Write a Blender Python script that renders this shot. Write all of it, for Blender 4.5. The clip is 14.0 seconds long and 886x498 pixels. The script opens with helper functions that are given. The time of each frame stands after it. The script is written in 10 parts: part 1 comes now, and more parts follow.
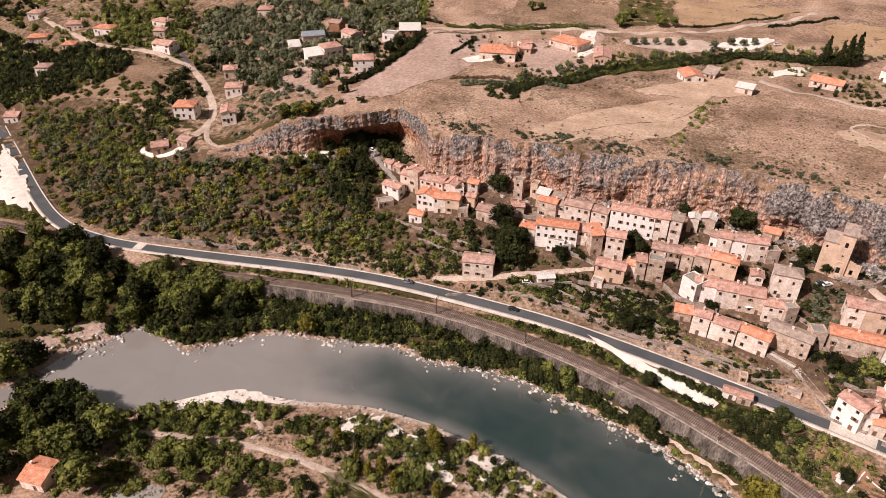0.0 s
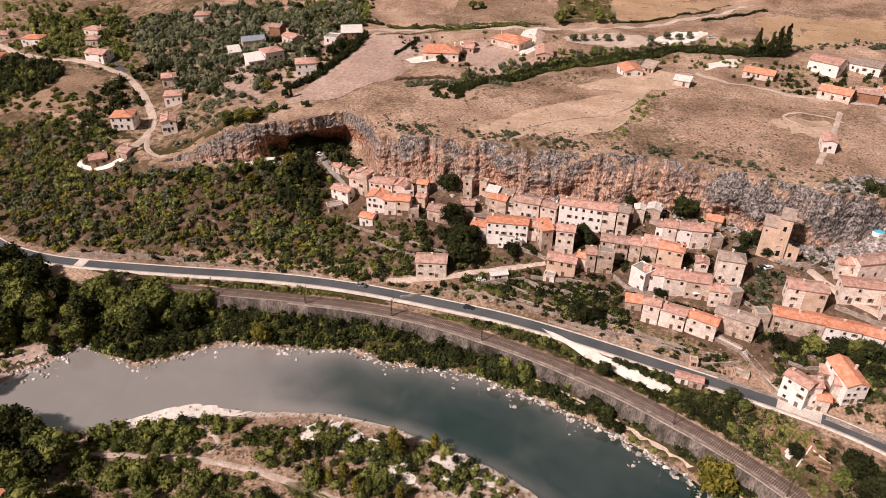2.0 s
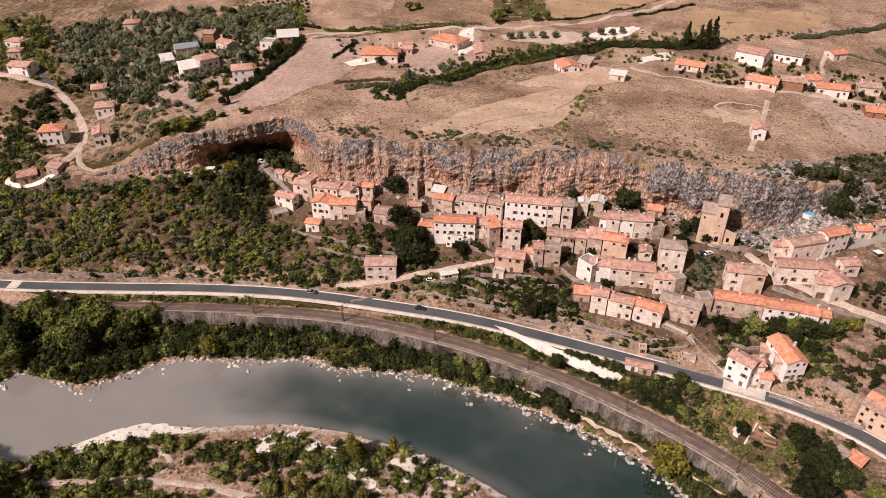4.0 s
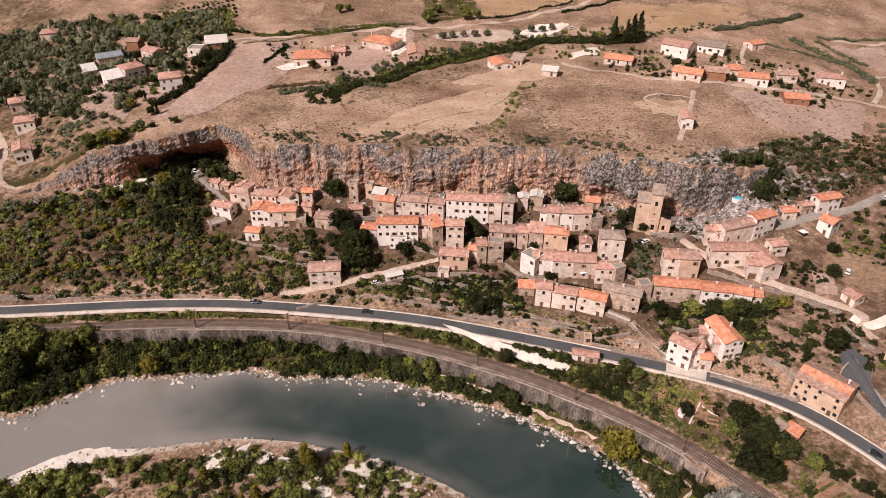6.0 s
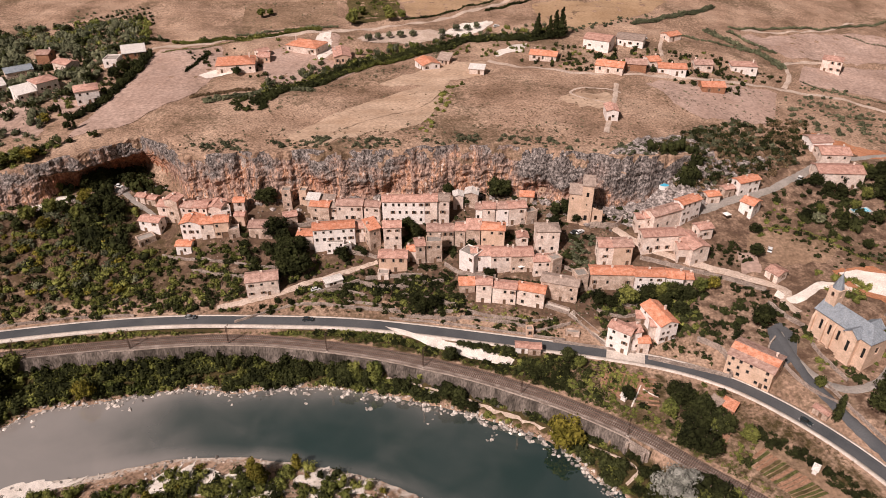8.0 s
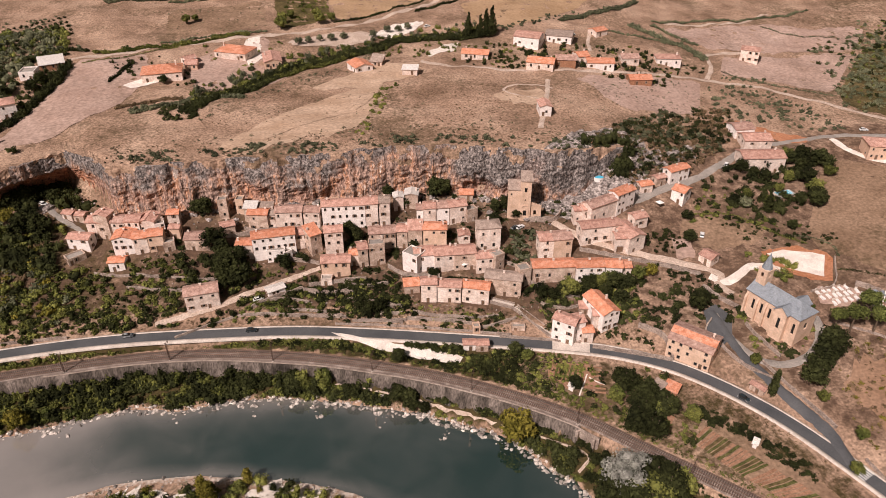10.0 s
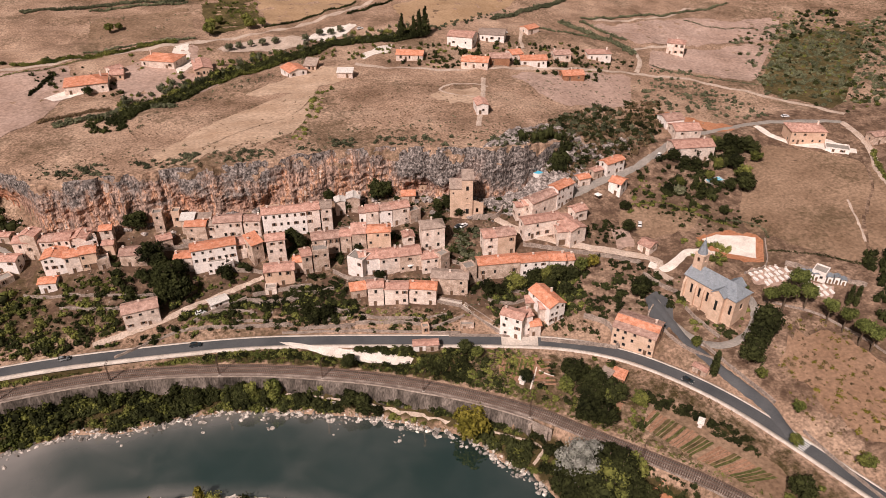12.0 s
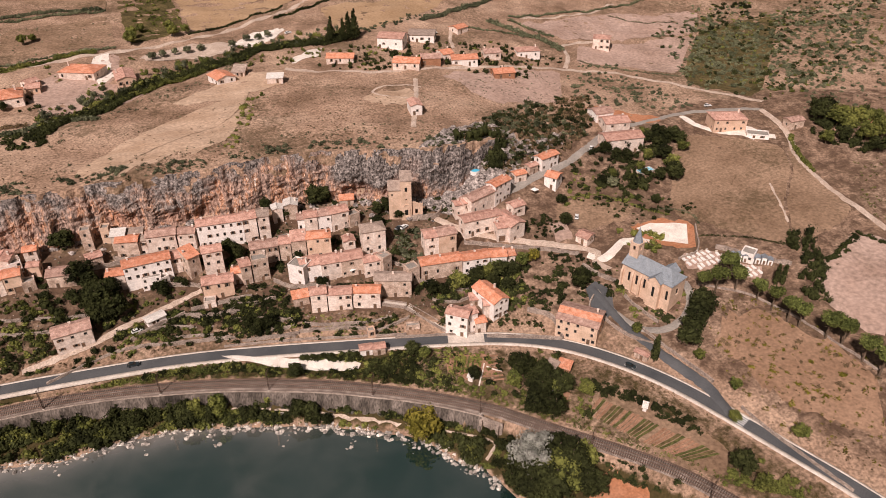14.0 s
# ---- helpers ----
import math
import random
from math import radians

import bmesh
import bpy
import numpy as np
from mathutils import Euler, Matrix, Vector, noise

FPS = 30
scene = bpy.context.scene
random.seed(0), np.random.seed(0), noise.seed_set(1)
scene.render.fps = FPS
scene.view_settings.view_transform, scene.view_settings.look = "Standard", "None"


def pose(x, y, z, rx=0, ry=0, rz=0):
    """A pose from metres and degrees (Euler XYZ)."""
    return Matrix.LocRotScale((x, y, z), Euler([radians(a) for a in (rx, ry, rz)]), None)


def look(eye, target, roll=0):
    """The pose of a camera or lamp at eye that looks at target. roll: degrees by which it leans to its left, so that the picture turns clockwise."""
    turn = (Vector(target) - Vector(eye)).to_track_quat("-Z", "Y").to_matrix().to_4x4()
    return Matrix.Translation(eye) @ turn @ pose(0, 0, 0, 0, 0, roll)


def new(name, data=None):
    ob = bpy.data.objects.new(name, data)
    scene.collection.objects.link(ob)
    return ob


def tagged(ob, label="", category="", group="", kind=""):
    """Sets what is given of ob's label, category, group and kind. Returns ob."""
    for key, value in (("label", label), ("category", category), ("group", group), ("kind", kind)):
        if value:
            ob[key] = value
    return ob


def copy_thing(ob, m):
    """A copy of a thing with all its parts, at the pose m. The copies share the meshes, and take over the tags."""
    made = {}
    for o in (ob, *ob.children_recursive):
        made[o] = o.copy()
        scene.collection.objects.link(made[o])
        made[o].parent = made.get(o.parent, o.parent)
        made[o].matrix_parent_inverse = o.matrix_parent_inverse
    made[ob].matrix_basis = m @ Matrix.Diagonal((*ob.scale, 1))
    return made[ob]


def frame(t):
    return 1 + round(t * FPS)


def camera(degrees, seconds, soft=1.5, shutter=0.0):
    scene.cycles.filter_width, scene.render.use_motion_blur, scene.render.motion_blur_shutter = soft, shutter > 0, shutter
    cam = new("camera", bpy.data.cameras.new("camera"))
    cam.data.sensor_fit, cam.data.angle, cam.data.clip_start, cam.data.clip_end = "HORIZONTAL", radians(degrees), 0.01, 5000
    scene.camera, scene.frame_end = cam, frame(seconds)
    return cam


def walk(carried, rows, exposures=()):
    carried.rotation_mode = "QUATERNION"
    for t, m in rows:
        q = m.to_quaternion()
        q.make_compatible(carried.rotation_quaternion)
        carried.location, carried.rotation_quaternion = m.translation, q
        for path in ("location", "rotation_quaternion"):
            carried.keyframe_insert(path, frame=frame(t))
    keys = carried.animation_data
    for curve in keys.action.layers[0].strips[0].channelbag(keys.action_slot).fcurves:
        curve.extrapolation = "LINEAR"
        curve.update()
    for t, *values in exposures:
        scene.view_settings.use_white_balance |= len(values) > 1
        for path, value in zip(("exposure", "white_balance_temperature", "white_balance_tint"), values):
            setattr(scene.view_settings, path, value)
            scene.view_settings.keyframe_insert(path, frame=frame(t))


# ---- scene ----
from math import atan2, cos, exp, floor, hypot, pi, sin, sqrt
from mathutils.geometry import delaunay_2d_cdt

# ---- the camera hovers and pans about the vertical ----
EYE_Z = 160.0
cam = camera(65.44, 14.0, soft=0.65)
EXPO = 0.12
PATH = []
PATH.append((0.0, pose(0, 0, EYE_Z, 56.75, 0, 18.92) @ pose(0, 0, 0, 0, 0, 0.19)))
PATH.append((0.5, pose(0, 0, EYE_Z, 56.75, 0, 17.84) @ pose(0, 0, 0, 0, 0, 0.15)))
PATH.append((1.0, pose(0, 0, EYE_Z, 56.79, 0, 16.68) @ pose(0, 0, 0, 0, 0, 0.13)))
PATH.append((1.5, pose(0, 0, EYE_Z, 56.80, 0, 15.46) @ pose(0, 0, 0, 0, 0, 0.1)))
PATH.append((2.0, pose(0, 0, EYE_Z, 56.82, 0, 14.2) @ pose(0, 0, 0, 0, 0, 0.1)))
PATH.append((2.5, pose(0, 0, EYE_Z, 56.84, 0, 12.96) @ pose(0, 0, 0, 0, 0, 0.04)))
PATH.append((3.0, pose(0, 0, EYE_Z, 56.86, 0, 11.7) @ pose(0, 0, 0, 0, 0, 0.02)))
PATH.append((5.5, pose(0, 0, EYE_Z, 56.93, 0, 5.01) @ pose(0, 0, 0, 0, 0, -0.05)))
PATH.append((6.0, pose(0, 0, EYE_Z, 56.93, 0, 3.55) @ pose(0, 0, 0, 0, 0, -0.03)))
PATH.append((6.5, pose(0, 0, EYE_Z, 56.93, 0, 2.03) @ pose(0, 0, 0, 0, 0, -0.04)))
PATH.append((7.0, pose(0, 0, EYE_Z, 56.94, 0, 0.49) @ pose(0, 0, 0, 0, 0, -0.08)))
PATH.append((7.5, pose(0, 0, EYE_Z, 56.96, 0, -1.02) @ pose(0, 0, 0, 0, 0, -0.1)))
PATH.append((8.0, pose(0, 0, EYE_Z, 56.97, 0, -2.54) @ pose(0, 0, 0, 0, 0, -0.13)))
PATH.append((10.5, pose(0, 0, EYE_Z, 57.02, 0, -9.56) @ pose(0, 0, 0, 0, 0, -0.13)))
PATH.append((11.0, pose(0, 0, EYE_Z, 57.03, 0, -10.92) @ pose(0, 0, 0, 0, 0, -0.15)))
PATH.append((11.5, pose(0, 0, EYE_Z, 57.05, 0, -12.29) @ pose(0, 0, 0, 0, 0, -0.13)))
PATH.append((12.0, pose(0, 0, EYE_Z, 57.07, 0, -13.66) @ pose(0, 0, 0, 0, 0, -0.17)))
PATH.append((12.5, pose(0, 0, EYE_Z, 57.10, 0, -15.05) @ pose(0, 0, 0, 0, 0, -0.19)))
PATH.append((13.0, pose(0, 0, EYE_Z, 57.12, 0, -16.47) @ pose(0, 0, 0, 0, 0, -0.19)))
PATH.append((13.5, pose(0, 0, EYE_Z, 57.13, 0, -17.95) @ pose(0, 0, 0, 0, 0, -0.19)))
PATH.append((14.0, pose(0, 0, EYE_Z, 57.13, 0, -19.43) @ pose(0, 0, 0, 0, 0, -0.18)))
walk(cam, PATH, [(0.0, EXPO + 0.12, 6500, 10), (3.0, EXPO + 0.05, 6500, 10), (7.0, EXPO - 0.05, 6540, 10), (14.0, EXPO - 0.11, 6680, 10)])

# ---- soft evening light under thin cloud ----
SUN_EL, SUN_AZ = radians(46), radians(222)
world = bpy.data.worlds.new("sky")
scene.world = world
world.use_nodes = True
wn, wl = world.node_tree.nodes, world.node_tree.links
sky = wn.new("ShaderNodeTexSky")
sky.sky_type, sky.sun_disc, sky.sun_elevation, sky.sun_rotation = "NISHITA", False, SUN_EL, SUN_AZ
sky.air_density, sky.dust_density, sky.ozone_density = 1.0, 6.0, 1.0
# a veil of cloud evens out the sky's blue
veil = wn.new("ShaderNodeMixRGB")
veil.inputs["Fac"].default_value = 0.70
veil.inputs["Color2"].default_value = (8.2, 7.5, 7.5, 1)
wl.new(sky.outputs["Color"], veil.inputs["Color1"])
wl.new(veil.outputs["Color"], wn["Background"].inputs["Color"])
wn["Background"].inputs["Strength"].default_value = 0.018
sun = new("sun", bpy.data.lights.new("sun", "SUN"))
sun.data.energy, sun.data.angle, sun.data.color = 5.0, radians(4), (1.0, 0.862, 0.835)
sun.matrix_world = look((0, 0, 300), (-sin(SUN_AZ) * cos(SUN_EL), -cos(SUN_AZ) * cos(SUN_EL), 300 - sin(SUN_EL)))

# ---- materials ----
def surface(name, colours, scale=0.15, fine=2.5, rough=0.9, bump=0.3, grain=0.35, stretch=(1, 1, 1), own=0.0, metal=0.0, spec=0.06, island=0.0, tuft=0.0):
    """A weathered surface: broad patches between the given colours, fine grain over them, and relief. own: change from object to object."""
    m = bpy.data.materials.new(name)
    m.use_nodes = True
    n, l = m.node_tree.nodes, m.node_tree.links
    b = n["Principled BSDF"]
    geo = n.new("ShaderNodeNewGeometry")
    mp = n.new("ShaderNodeMapping")
    mp.inputs["Scale"].default_value = stretch
    l.new(geo.outputs["Position"], mp.inputs["Vector"])
    broad = n.new("ShaderNodeTexNoise")
    broad.inputs["Scale"].default_value, broad.inputs["Detail"].default_value, broad.inputs["Roughness"].default_value = scale, 6, 0.6
    l.new(mp.outputs["Vector"], broad.inputs["Vector"])
    ramp = n.new("ShaderNodeValToRGB")
    k = len(colours)
    while len(ramp.color_ramp.elements) < k:
        ramp.color_ramp.elements.new(0.5)
    for i, c in enumerate(colours):
        ramp.color_ramp.elements[i].position = 0.5 if k == 1 else 0.32 + 0.36 * i / (k - 1)
        ramp.color_ramp.elements[i].color = (*c, 1)
    l.new(broad.outputs["Fac"], ramp.inputs["Fac"])
    small = n.new("ShaderNodeTexNoise")
    small.inputs["Scale"].default_value, small.inputs["Detail"].default_value = fine, 5
    l.new(mp.outputs["Vector"], small.inputs["Vector"])
    span = n.new("ShaderNodeMapRange")
    span.inputs["From Min"].default_value, span.inputs["From Max"].default_value = 0.3, 0.7
    span.inputs["To Min"].default_value, span.inputs["To Max"].default_value = 1 - grain, 1 + grain
    l.new(small.outputs["Fac"], span.inputs["Value"])
    factor = span.outputs["Result"]
    for amount, node, socket in ((own, "ShaderNodeObjectInfo", "Random"), (island, "ShaderNodeNewGeometry", "Random Per Island")):
        if amount:
            info = n.new(node)
            r2 = n.new("ShaderNodeMapRange")
            r2.inputs["To Min"].default_value, r2.inputs["To Max"].default_value = 1 - amount, 1 + amount
            l.new(info.outputs[socket], r2.inputs["Value"])
            mul = n.new("ShaderNodeMath")
            mul.operation = "MULTIPLY"
            l.new(factor, mul.inputs[0])
            l.new(r2.outputs["Result"], mul.inputs[1])
            factor = mul.outputs["Value"]
    tint = n.new("ShaderNodeVectorMath")
    tint.operation = "SCALE"
    l.new(ramp.outputs["Color"], tint.inputs[0])
    l.new(factor, tint.inputs["Scale"])
    l.new(tint.outputs["Vector"], b.inputs["Base Color"])
    if tuft:
        # low dark tufts, thick in some places and rare in others
        clump = n.new("ShaderNodeTexNoise")
        clump.inputs["Scale"].default_value, clump.inputs["Detail"].default_value, clump.inputs["Roughness"].default_value = 0.55, 5, 0.65
        l.new(geo.outputs["Position"], clump.inputs["Vector"])
        wide = n.new("ShaderNodeTexNoise")
        wide.inputs["Scale"].default_value, wide.inputs["Detail"].default_value = 0.035, 4
        l.new(geo.outputs["Position"], wide.inputs["Vector"])
        both = n.new("ShaderNodeMath")
        both.operation = "ADD"
        l.new(clump.outputs["Fac"], both.inputs[0])
        l.new(wide.outputs["Fac"], both.inputs[1])
        cut = n.new("ShaderNodeMapRange")
        cut.inputs["From Min"].default_value, cut.inputs["From Max"].default_value, cut.inputs["To Max"].default_value = 1.02, 1.22, tuft
        l.new(both.outputs["Value"], cut.inputs["Value"])
        weed = n.new("ShaderNodeMixRGB")
        weed.inputs["Color2"].default_value = (0.075, 0.055, 0.028, 1)
        l.new(cut.outputs["Result"], weed.inputs["Fac"])
        l.new(tint.outputs["Vector"], weed.inputs["Color1"])
        l.new(weed.outputs["Color"], b.inputs["Base Color"])
    b.inputs["Roughness"].default_value, b.inputs["Metallic"].default_value = rough, metal
    b.inputs["Specular IOR Level"].default_value = spec
    if bump:
        bp = n.new("ShaderNodeBump")
        bp.inputs["Strength"].default_value, bp.inputs["Distance"].default_value = 0.8, bump
        l.new(small.outputs["Fac"], bp.inputs["Height"])
        l.new(bp.outputs["Normal"], b.inputs["Normal"])
    return m


def ground_material():
    """Dry grass, green scrub floor, pale gravel and bare earth, mixed by the land's own masks with ragged edges."""
    m = surface("dry_land", [(0.19, 0.121, 0.080), (0.335, 0.222, 0.155), (0.45, 0.315, 0.227)], 0.045, 1.2, 0.95, 0.3, 0.46, tuft=0.62)
    n, l = m.node_tree.nodes, m.node_tree.links
    b = n["Principled BSDF"]
    colour = b.inputs["Base Color"].links[0].from_socket
    geo = n.new("ShaderNodeNewGeometry")
    for mask, dark, light, s in (("green", (0.022, 0.020, 0.009), (0.115, 0.082, 0.036), 0.35), ("earth", (0.045, 0.029, 0.019), (0.165, 0.103, 0.070), 0.25), ("gravel", (0.36, 0.30, 0.25), (0.75, 0.65, 0.56), 0.8)):
        at = n.new("ShaderNodeAttribute")
        at.attribute_name = mask
        edge = n.new("ShaderNodeTexNoise")
        edge.inputs["Scale"].default_value, edge.inputs["Detail"].default_value, edge.inputs["Roughness"].default_value = s, 7, 0.7
        l.new(geo.outputs["Position"], edge.inputs["Vector"])
        add = n.new("ShaderNodeMath")
        add.operation = "ADD"
        l.new(at.outputs["Fac"], add.inputs[0])
        l.new(edge.outputs["Fac"], add.inputs[1])
        cut = n.new("ShaderNodeMapRange")
        cut.inputs["From Min"].default_value, cut.inputs["From Max"].default_value = 0.88, 1.12
        l.new(add.outputs["Value"], cut.inputs["Value"])
        tone = n.new("ShaderNodeMixRGB")
        tone.inputs["Color1"].default_value, tone.inputs["Color2"].default_value = (*dark, 1), (*light, 1)
        grain = n.new("ShaderNodeTexNoise")
        grain.inputs["Scale"].default_value, grain.inputs["Detail"].default_value = 1.1, 6
        l.new(geo.outputs["Position"], grain.inputs["Vector"])
        l.new(grain.outputs["Fac"], tone.inputs["Fac"])
        mix = n.new("ShaderNodeMixRGB")
        l.new(cut.outputs["Result"], mix.inputs["Fac"])
        l.new(colour, mix.inputs["Color1"])
        l.new(tone.outputs["Color"], mix.inputs["Color2"])
        colour = mix.outputs["Color"]
    l.new(colour, b.inputs["Base Color"])
    return m


def rock_material():
    """Limestone: grey crust along the brow, ochre and rust stains in upright streaks below, shade of cracks and hollows
    painted in by noise.
    """
    m = surface("limestone", [(0.07, 0.048, 0.040), (0.24, 0.162, 0.130), (0.40, 0.28, 0.225), (0.42, 0.215, 0.125), (0.60, 0.49, 0.42)], 0.42, 2.2, 0.95, 0.45, 0.55, (1, 1, 0.28))
    n, l = m.node_tree.nodes, m.node_tree.links
    b = n["Principled BSDF"]
    geo = n.new("ShaderNodeNewGeometry")
    old = b.inputs["Base Color"].links[0].from_socket
    high = n.new("ShaderNodeAttribute")
    high.attribute_name = "crust"
    blot = n.new("ShaderNodeTexNoise")
    blot.inputs["Scale"].default_value, blot.inputs["Detail"].default_value, blot.inputs["Roughness"].default_value = 0.09, 6, 0.65
    l.new(geo.outputs["Position"], blot.inputs["Vector"])
    lift = n.new("ShaderNodeMath")
    lift.operation = "MULTIPLY_ADD"
    l.new(blot.outputs["Fac"], lift.inputs[0])
    lift.inputs[1].default_value = 2.2
    l.new(high.outputs["Fac"], lift.inputs[2])
    crust = n.new("ShaderNodeMapRange")
    crust.inputs["From Min"].default_value, crust.inputs["From Max"].default_value = 1.60, 2.00
    l.new(lift.outputs["Value"], crust.inputs["Value"])
    grain = n.new("ShaderNodeTexNoise")
    grain.inputs["Scale"].default_value, grain.inputs["Detail"].default_value, grain.inputs["Roughness"].default_value = 1.1, 8, 0.7
    l.new(geo.outputs["Position"], grain.inputs["Vector"])
    grey = n.new("ShaderNodeValToRGB")
    grey.color_ramp.elements[0].position, grey.color_ramp.elements[0].color = 0.40, (0.062, 0.053, 0.049, 1)
    grey.color_ramp.elements[1].position, grey.color_ramp.elements[1].color = 0.66, (0.42, 0.362, 0.33, 1)
    l.new(grain.outputs["Fac"], grey.inputs["Fac"])
    mix = n.new("ShaderNodeMixRGB")
    l.new(crust.outputs["Result"], mix.inputs["Fac"])
    l.new(old, mix.inputs["Color1"])
    l.new(grey.outputs["Color"], mix.inputs["Color2"])
    # upright noise streaks put the shade of cracks and hollows into the colour
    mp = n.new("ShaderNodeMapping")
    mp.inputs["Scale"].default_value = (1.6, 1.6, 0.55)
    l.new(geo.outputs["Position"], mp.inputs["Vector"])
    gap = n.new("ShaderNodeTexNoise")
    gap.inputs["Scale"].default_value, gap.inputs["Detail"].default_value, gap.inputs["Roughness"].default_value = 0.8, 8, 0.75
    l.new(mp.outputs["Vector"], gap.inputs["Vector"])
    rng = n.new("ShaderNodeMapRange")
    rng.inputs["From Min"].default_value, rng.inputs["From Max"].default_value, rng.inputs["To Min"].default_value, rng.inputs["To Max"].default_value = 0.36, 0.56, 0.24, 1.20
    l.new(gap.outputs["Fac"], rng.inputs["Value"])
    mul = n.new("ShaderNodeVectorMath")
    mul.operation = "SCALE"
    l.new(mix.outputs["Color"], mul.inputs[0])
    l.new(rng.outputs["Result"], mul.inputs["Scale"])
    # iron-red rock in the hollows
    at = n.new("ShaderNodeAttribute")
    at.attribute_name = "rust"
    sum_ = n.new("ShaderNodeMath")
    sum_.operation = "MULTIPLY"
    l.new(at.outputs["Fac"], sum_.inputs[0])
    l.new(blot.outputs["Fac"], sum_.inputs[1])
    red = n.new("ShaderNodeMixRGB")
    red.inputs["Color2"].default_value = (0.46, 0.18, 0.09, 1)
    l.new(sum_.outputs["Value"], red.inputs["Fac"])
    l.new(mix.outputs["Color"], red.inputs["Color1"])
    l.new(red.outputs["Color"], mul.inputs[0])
    l.new(mul.outputs["Vector"], b.inputs["Base Color"])
    return m


def tile_material(name, colours, own=0.12):
    """Canal tiles: rows of barrels down the slope, each course a little different."""
    m = surface(name, colours, 0.7, 3.0, 0.9, 0.0, 0.26, own=own)
    n, l = m.node_tree.nodes, m.node_tree.links
    b = n["Principled BSDF"]
    tc = n.new("ShaderNodeTexCoord")
    wave = n.new("ShaderNodeTexWave")
    wave.bands_direction = "X"
    wave.inputs["Scale"].default_value, wave.inputs["Distortion"].default_value = 1.1, 0.6
    l.new(tc.outputs["Object"], wave.inputs["Vector"])
    bp = n.new("ShaderNodeBump")
    bp.inputs["Strength"].default_value, bp.inputs["Distance"].default_value = 0.6, 0.07
    l.new(wave.outputs["Fac"], bp.inputs["Height"])
    l.new(bp.outputs["Normal"], b.inputs["Normal"])
    return m


def water_material():
    m = bpy.data.materials.new("river_water")
    m.use_nodes = True
    n, l = m.node_tree.nodes, m.node_tree.links
    b = n["Principled BSDF"]
    b.inputs["Base Color"].default_value = (0.018, 0.030, 0.028, 1)
    b.inputs["Roughness"].default_value, b.inputs["IOR"].default_value = 0.03, 1.45
    b.inputs["Specular IOR Level"].default_value = 1.0
    geo = n.new("ShaderNodeNewGeometry")
    ns = n.new("ShaderNodeTexNoise")
    ns.inputs["Scale"].default_value, ns.inputs["Detail"].default_value, ns.inputs["Distortion"].default_value = 0.05, 7, 0.6
    l.new(geo.outputs["Position"], ns.inputs["Vector"])
    # pale shallows, and the western sky's sheen painted into the base colour
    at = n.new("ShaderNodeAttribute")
    at.attribute_name = "shallow_sheen"
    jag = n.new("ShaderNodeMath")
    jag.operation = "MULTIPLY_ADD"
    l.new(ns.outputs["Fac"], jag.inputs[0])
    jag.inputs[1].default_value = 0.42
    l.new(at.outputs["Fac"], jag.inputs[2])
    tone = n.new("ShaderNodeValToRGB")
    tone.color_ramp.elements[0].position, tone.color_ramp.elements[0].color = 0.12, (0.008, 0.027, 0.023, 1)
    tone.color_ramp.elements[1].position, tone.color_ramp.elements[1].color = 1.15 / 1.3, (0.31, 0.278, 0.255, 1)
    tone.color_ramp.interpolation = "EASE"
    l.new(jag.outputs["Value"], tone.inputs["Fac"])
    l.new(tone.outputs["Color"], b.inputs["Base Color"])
    rip = n.new("ShaderNodeTexNoise")
    rip.inputs["Scale"].default_value, rip.inputs["Detail"].default_value = 1.6, 3
    l.new(geo.outputs["Position"], rip.inputs["Vector"])
    bp = n.new("ShaderNodeBump")
    bp.inputs["Strength"].default_value, bp.inputs["Distance"].default_value = 0.25, 0.03
    l.new(rip.outputs["Fac"], bp.inputs["Height"])
    l.new(bp.outputs["Normal"], b.inputs["Normal"])
    # the still surface mirrors sky and trees
    gloss = n.new("ShaderNodeBsdfGlossy")
    gloss.inputs["Color"].default_value, gloss.inputs["Roughness"].default_value = (0.84, 0.95, 0.90, 1), 0.04
    l.new(bp.outputs["Normal"], gloss.inputs["Normal"])
    both = n.new("ShaderNodeMixShader")
    wind = n.new("ShaderNodeTexNoise")
    wind.inputs["Scale"].default_value, wind.inputs["Detail"].default_value, wind.inputs["Distortion"].default_value = 0.06, 6, 0.8
    l.new(geo.outputs["Position"], wind.inputs["Vector"])
    calm = n.new("ShaderNodeMapRange")
    calm.inputs["From Min"].default_value, calm.inputs["From Max"].default_value = 0.35, 0.65
    calm.inputs["To Min"].default_value, calm.inputs["To Max"].default_value = 0.19, 0.28
    l.new(wind.outputs["Fac"], calm.inputs["Value"])
    l.new(calm.outputs["Result"], both.inputs["Fac"])
    l.new(b.outputs["BSDF"], both.inputs[1])
    l.new(gloss.outputs["BSDF"], both.inputs[2])
    l.new(both.outputs["Shader"], n["Material Output"].inputs["Surface"])
    return m


GREY_ROCK = surface("grey_limestone", [(0.07, 0.06, 0.055), (0.30, 0.255, 0.23), (0.58, 0.51, 0.47)], 0.6, 1.5, 0.95, 0.9, 0.6)
LAND, ROCK, WATER = ground_material(), rock_material(), water_material()
ASPHALT = surface("asphalt", [(0.075, 0.078, 0.082), (0.115, 0.115, 0.116)], 0.1, 3, 0.8, 0.03, 0.15)
PALE_ASPHALT = surface("worn_asphalt", [(0.24, 0.215, 0.19), (0.36, 0.32, 0.28)], 0.2, 2, 0.9, 0.03, 0.2)
GRAVEL = surface("pale_gravel", [(0.62, 0.54, 0.47), (0.84, 0.76, 0.68)], 0.3, 3, 0.95, 0.1, 0.2)
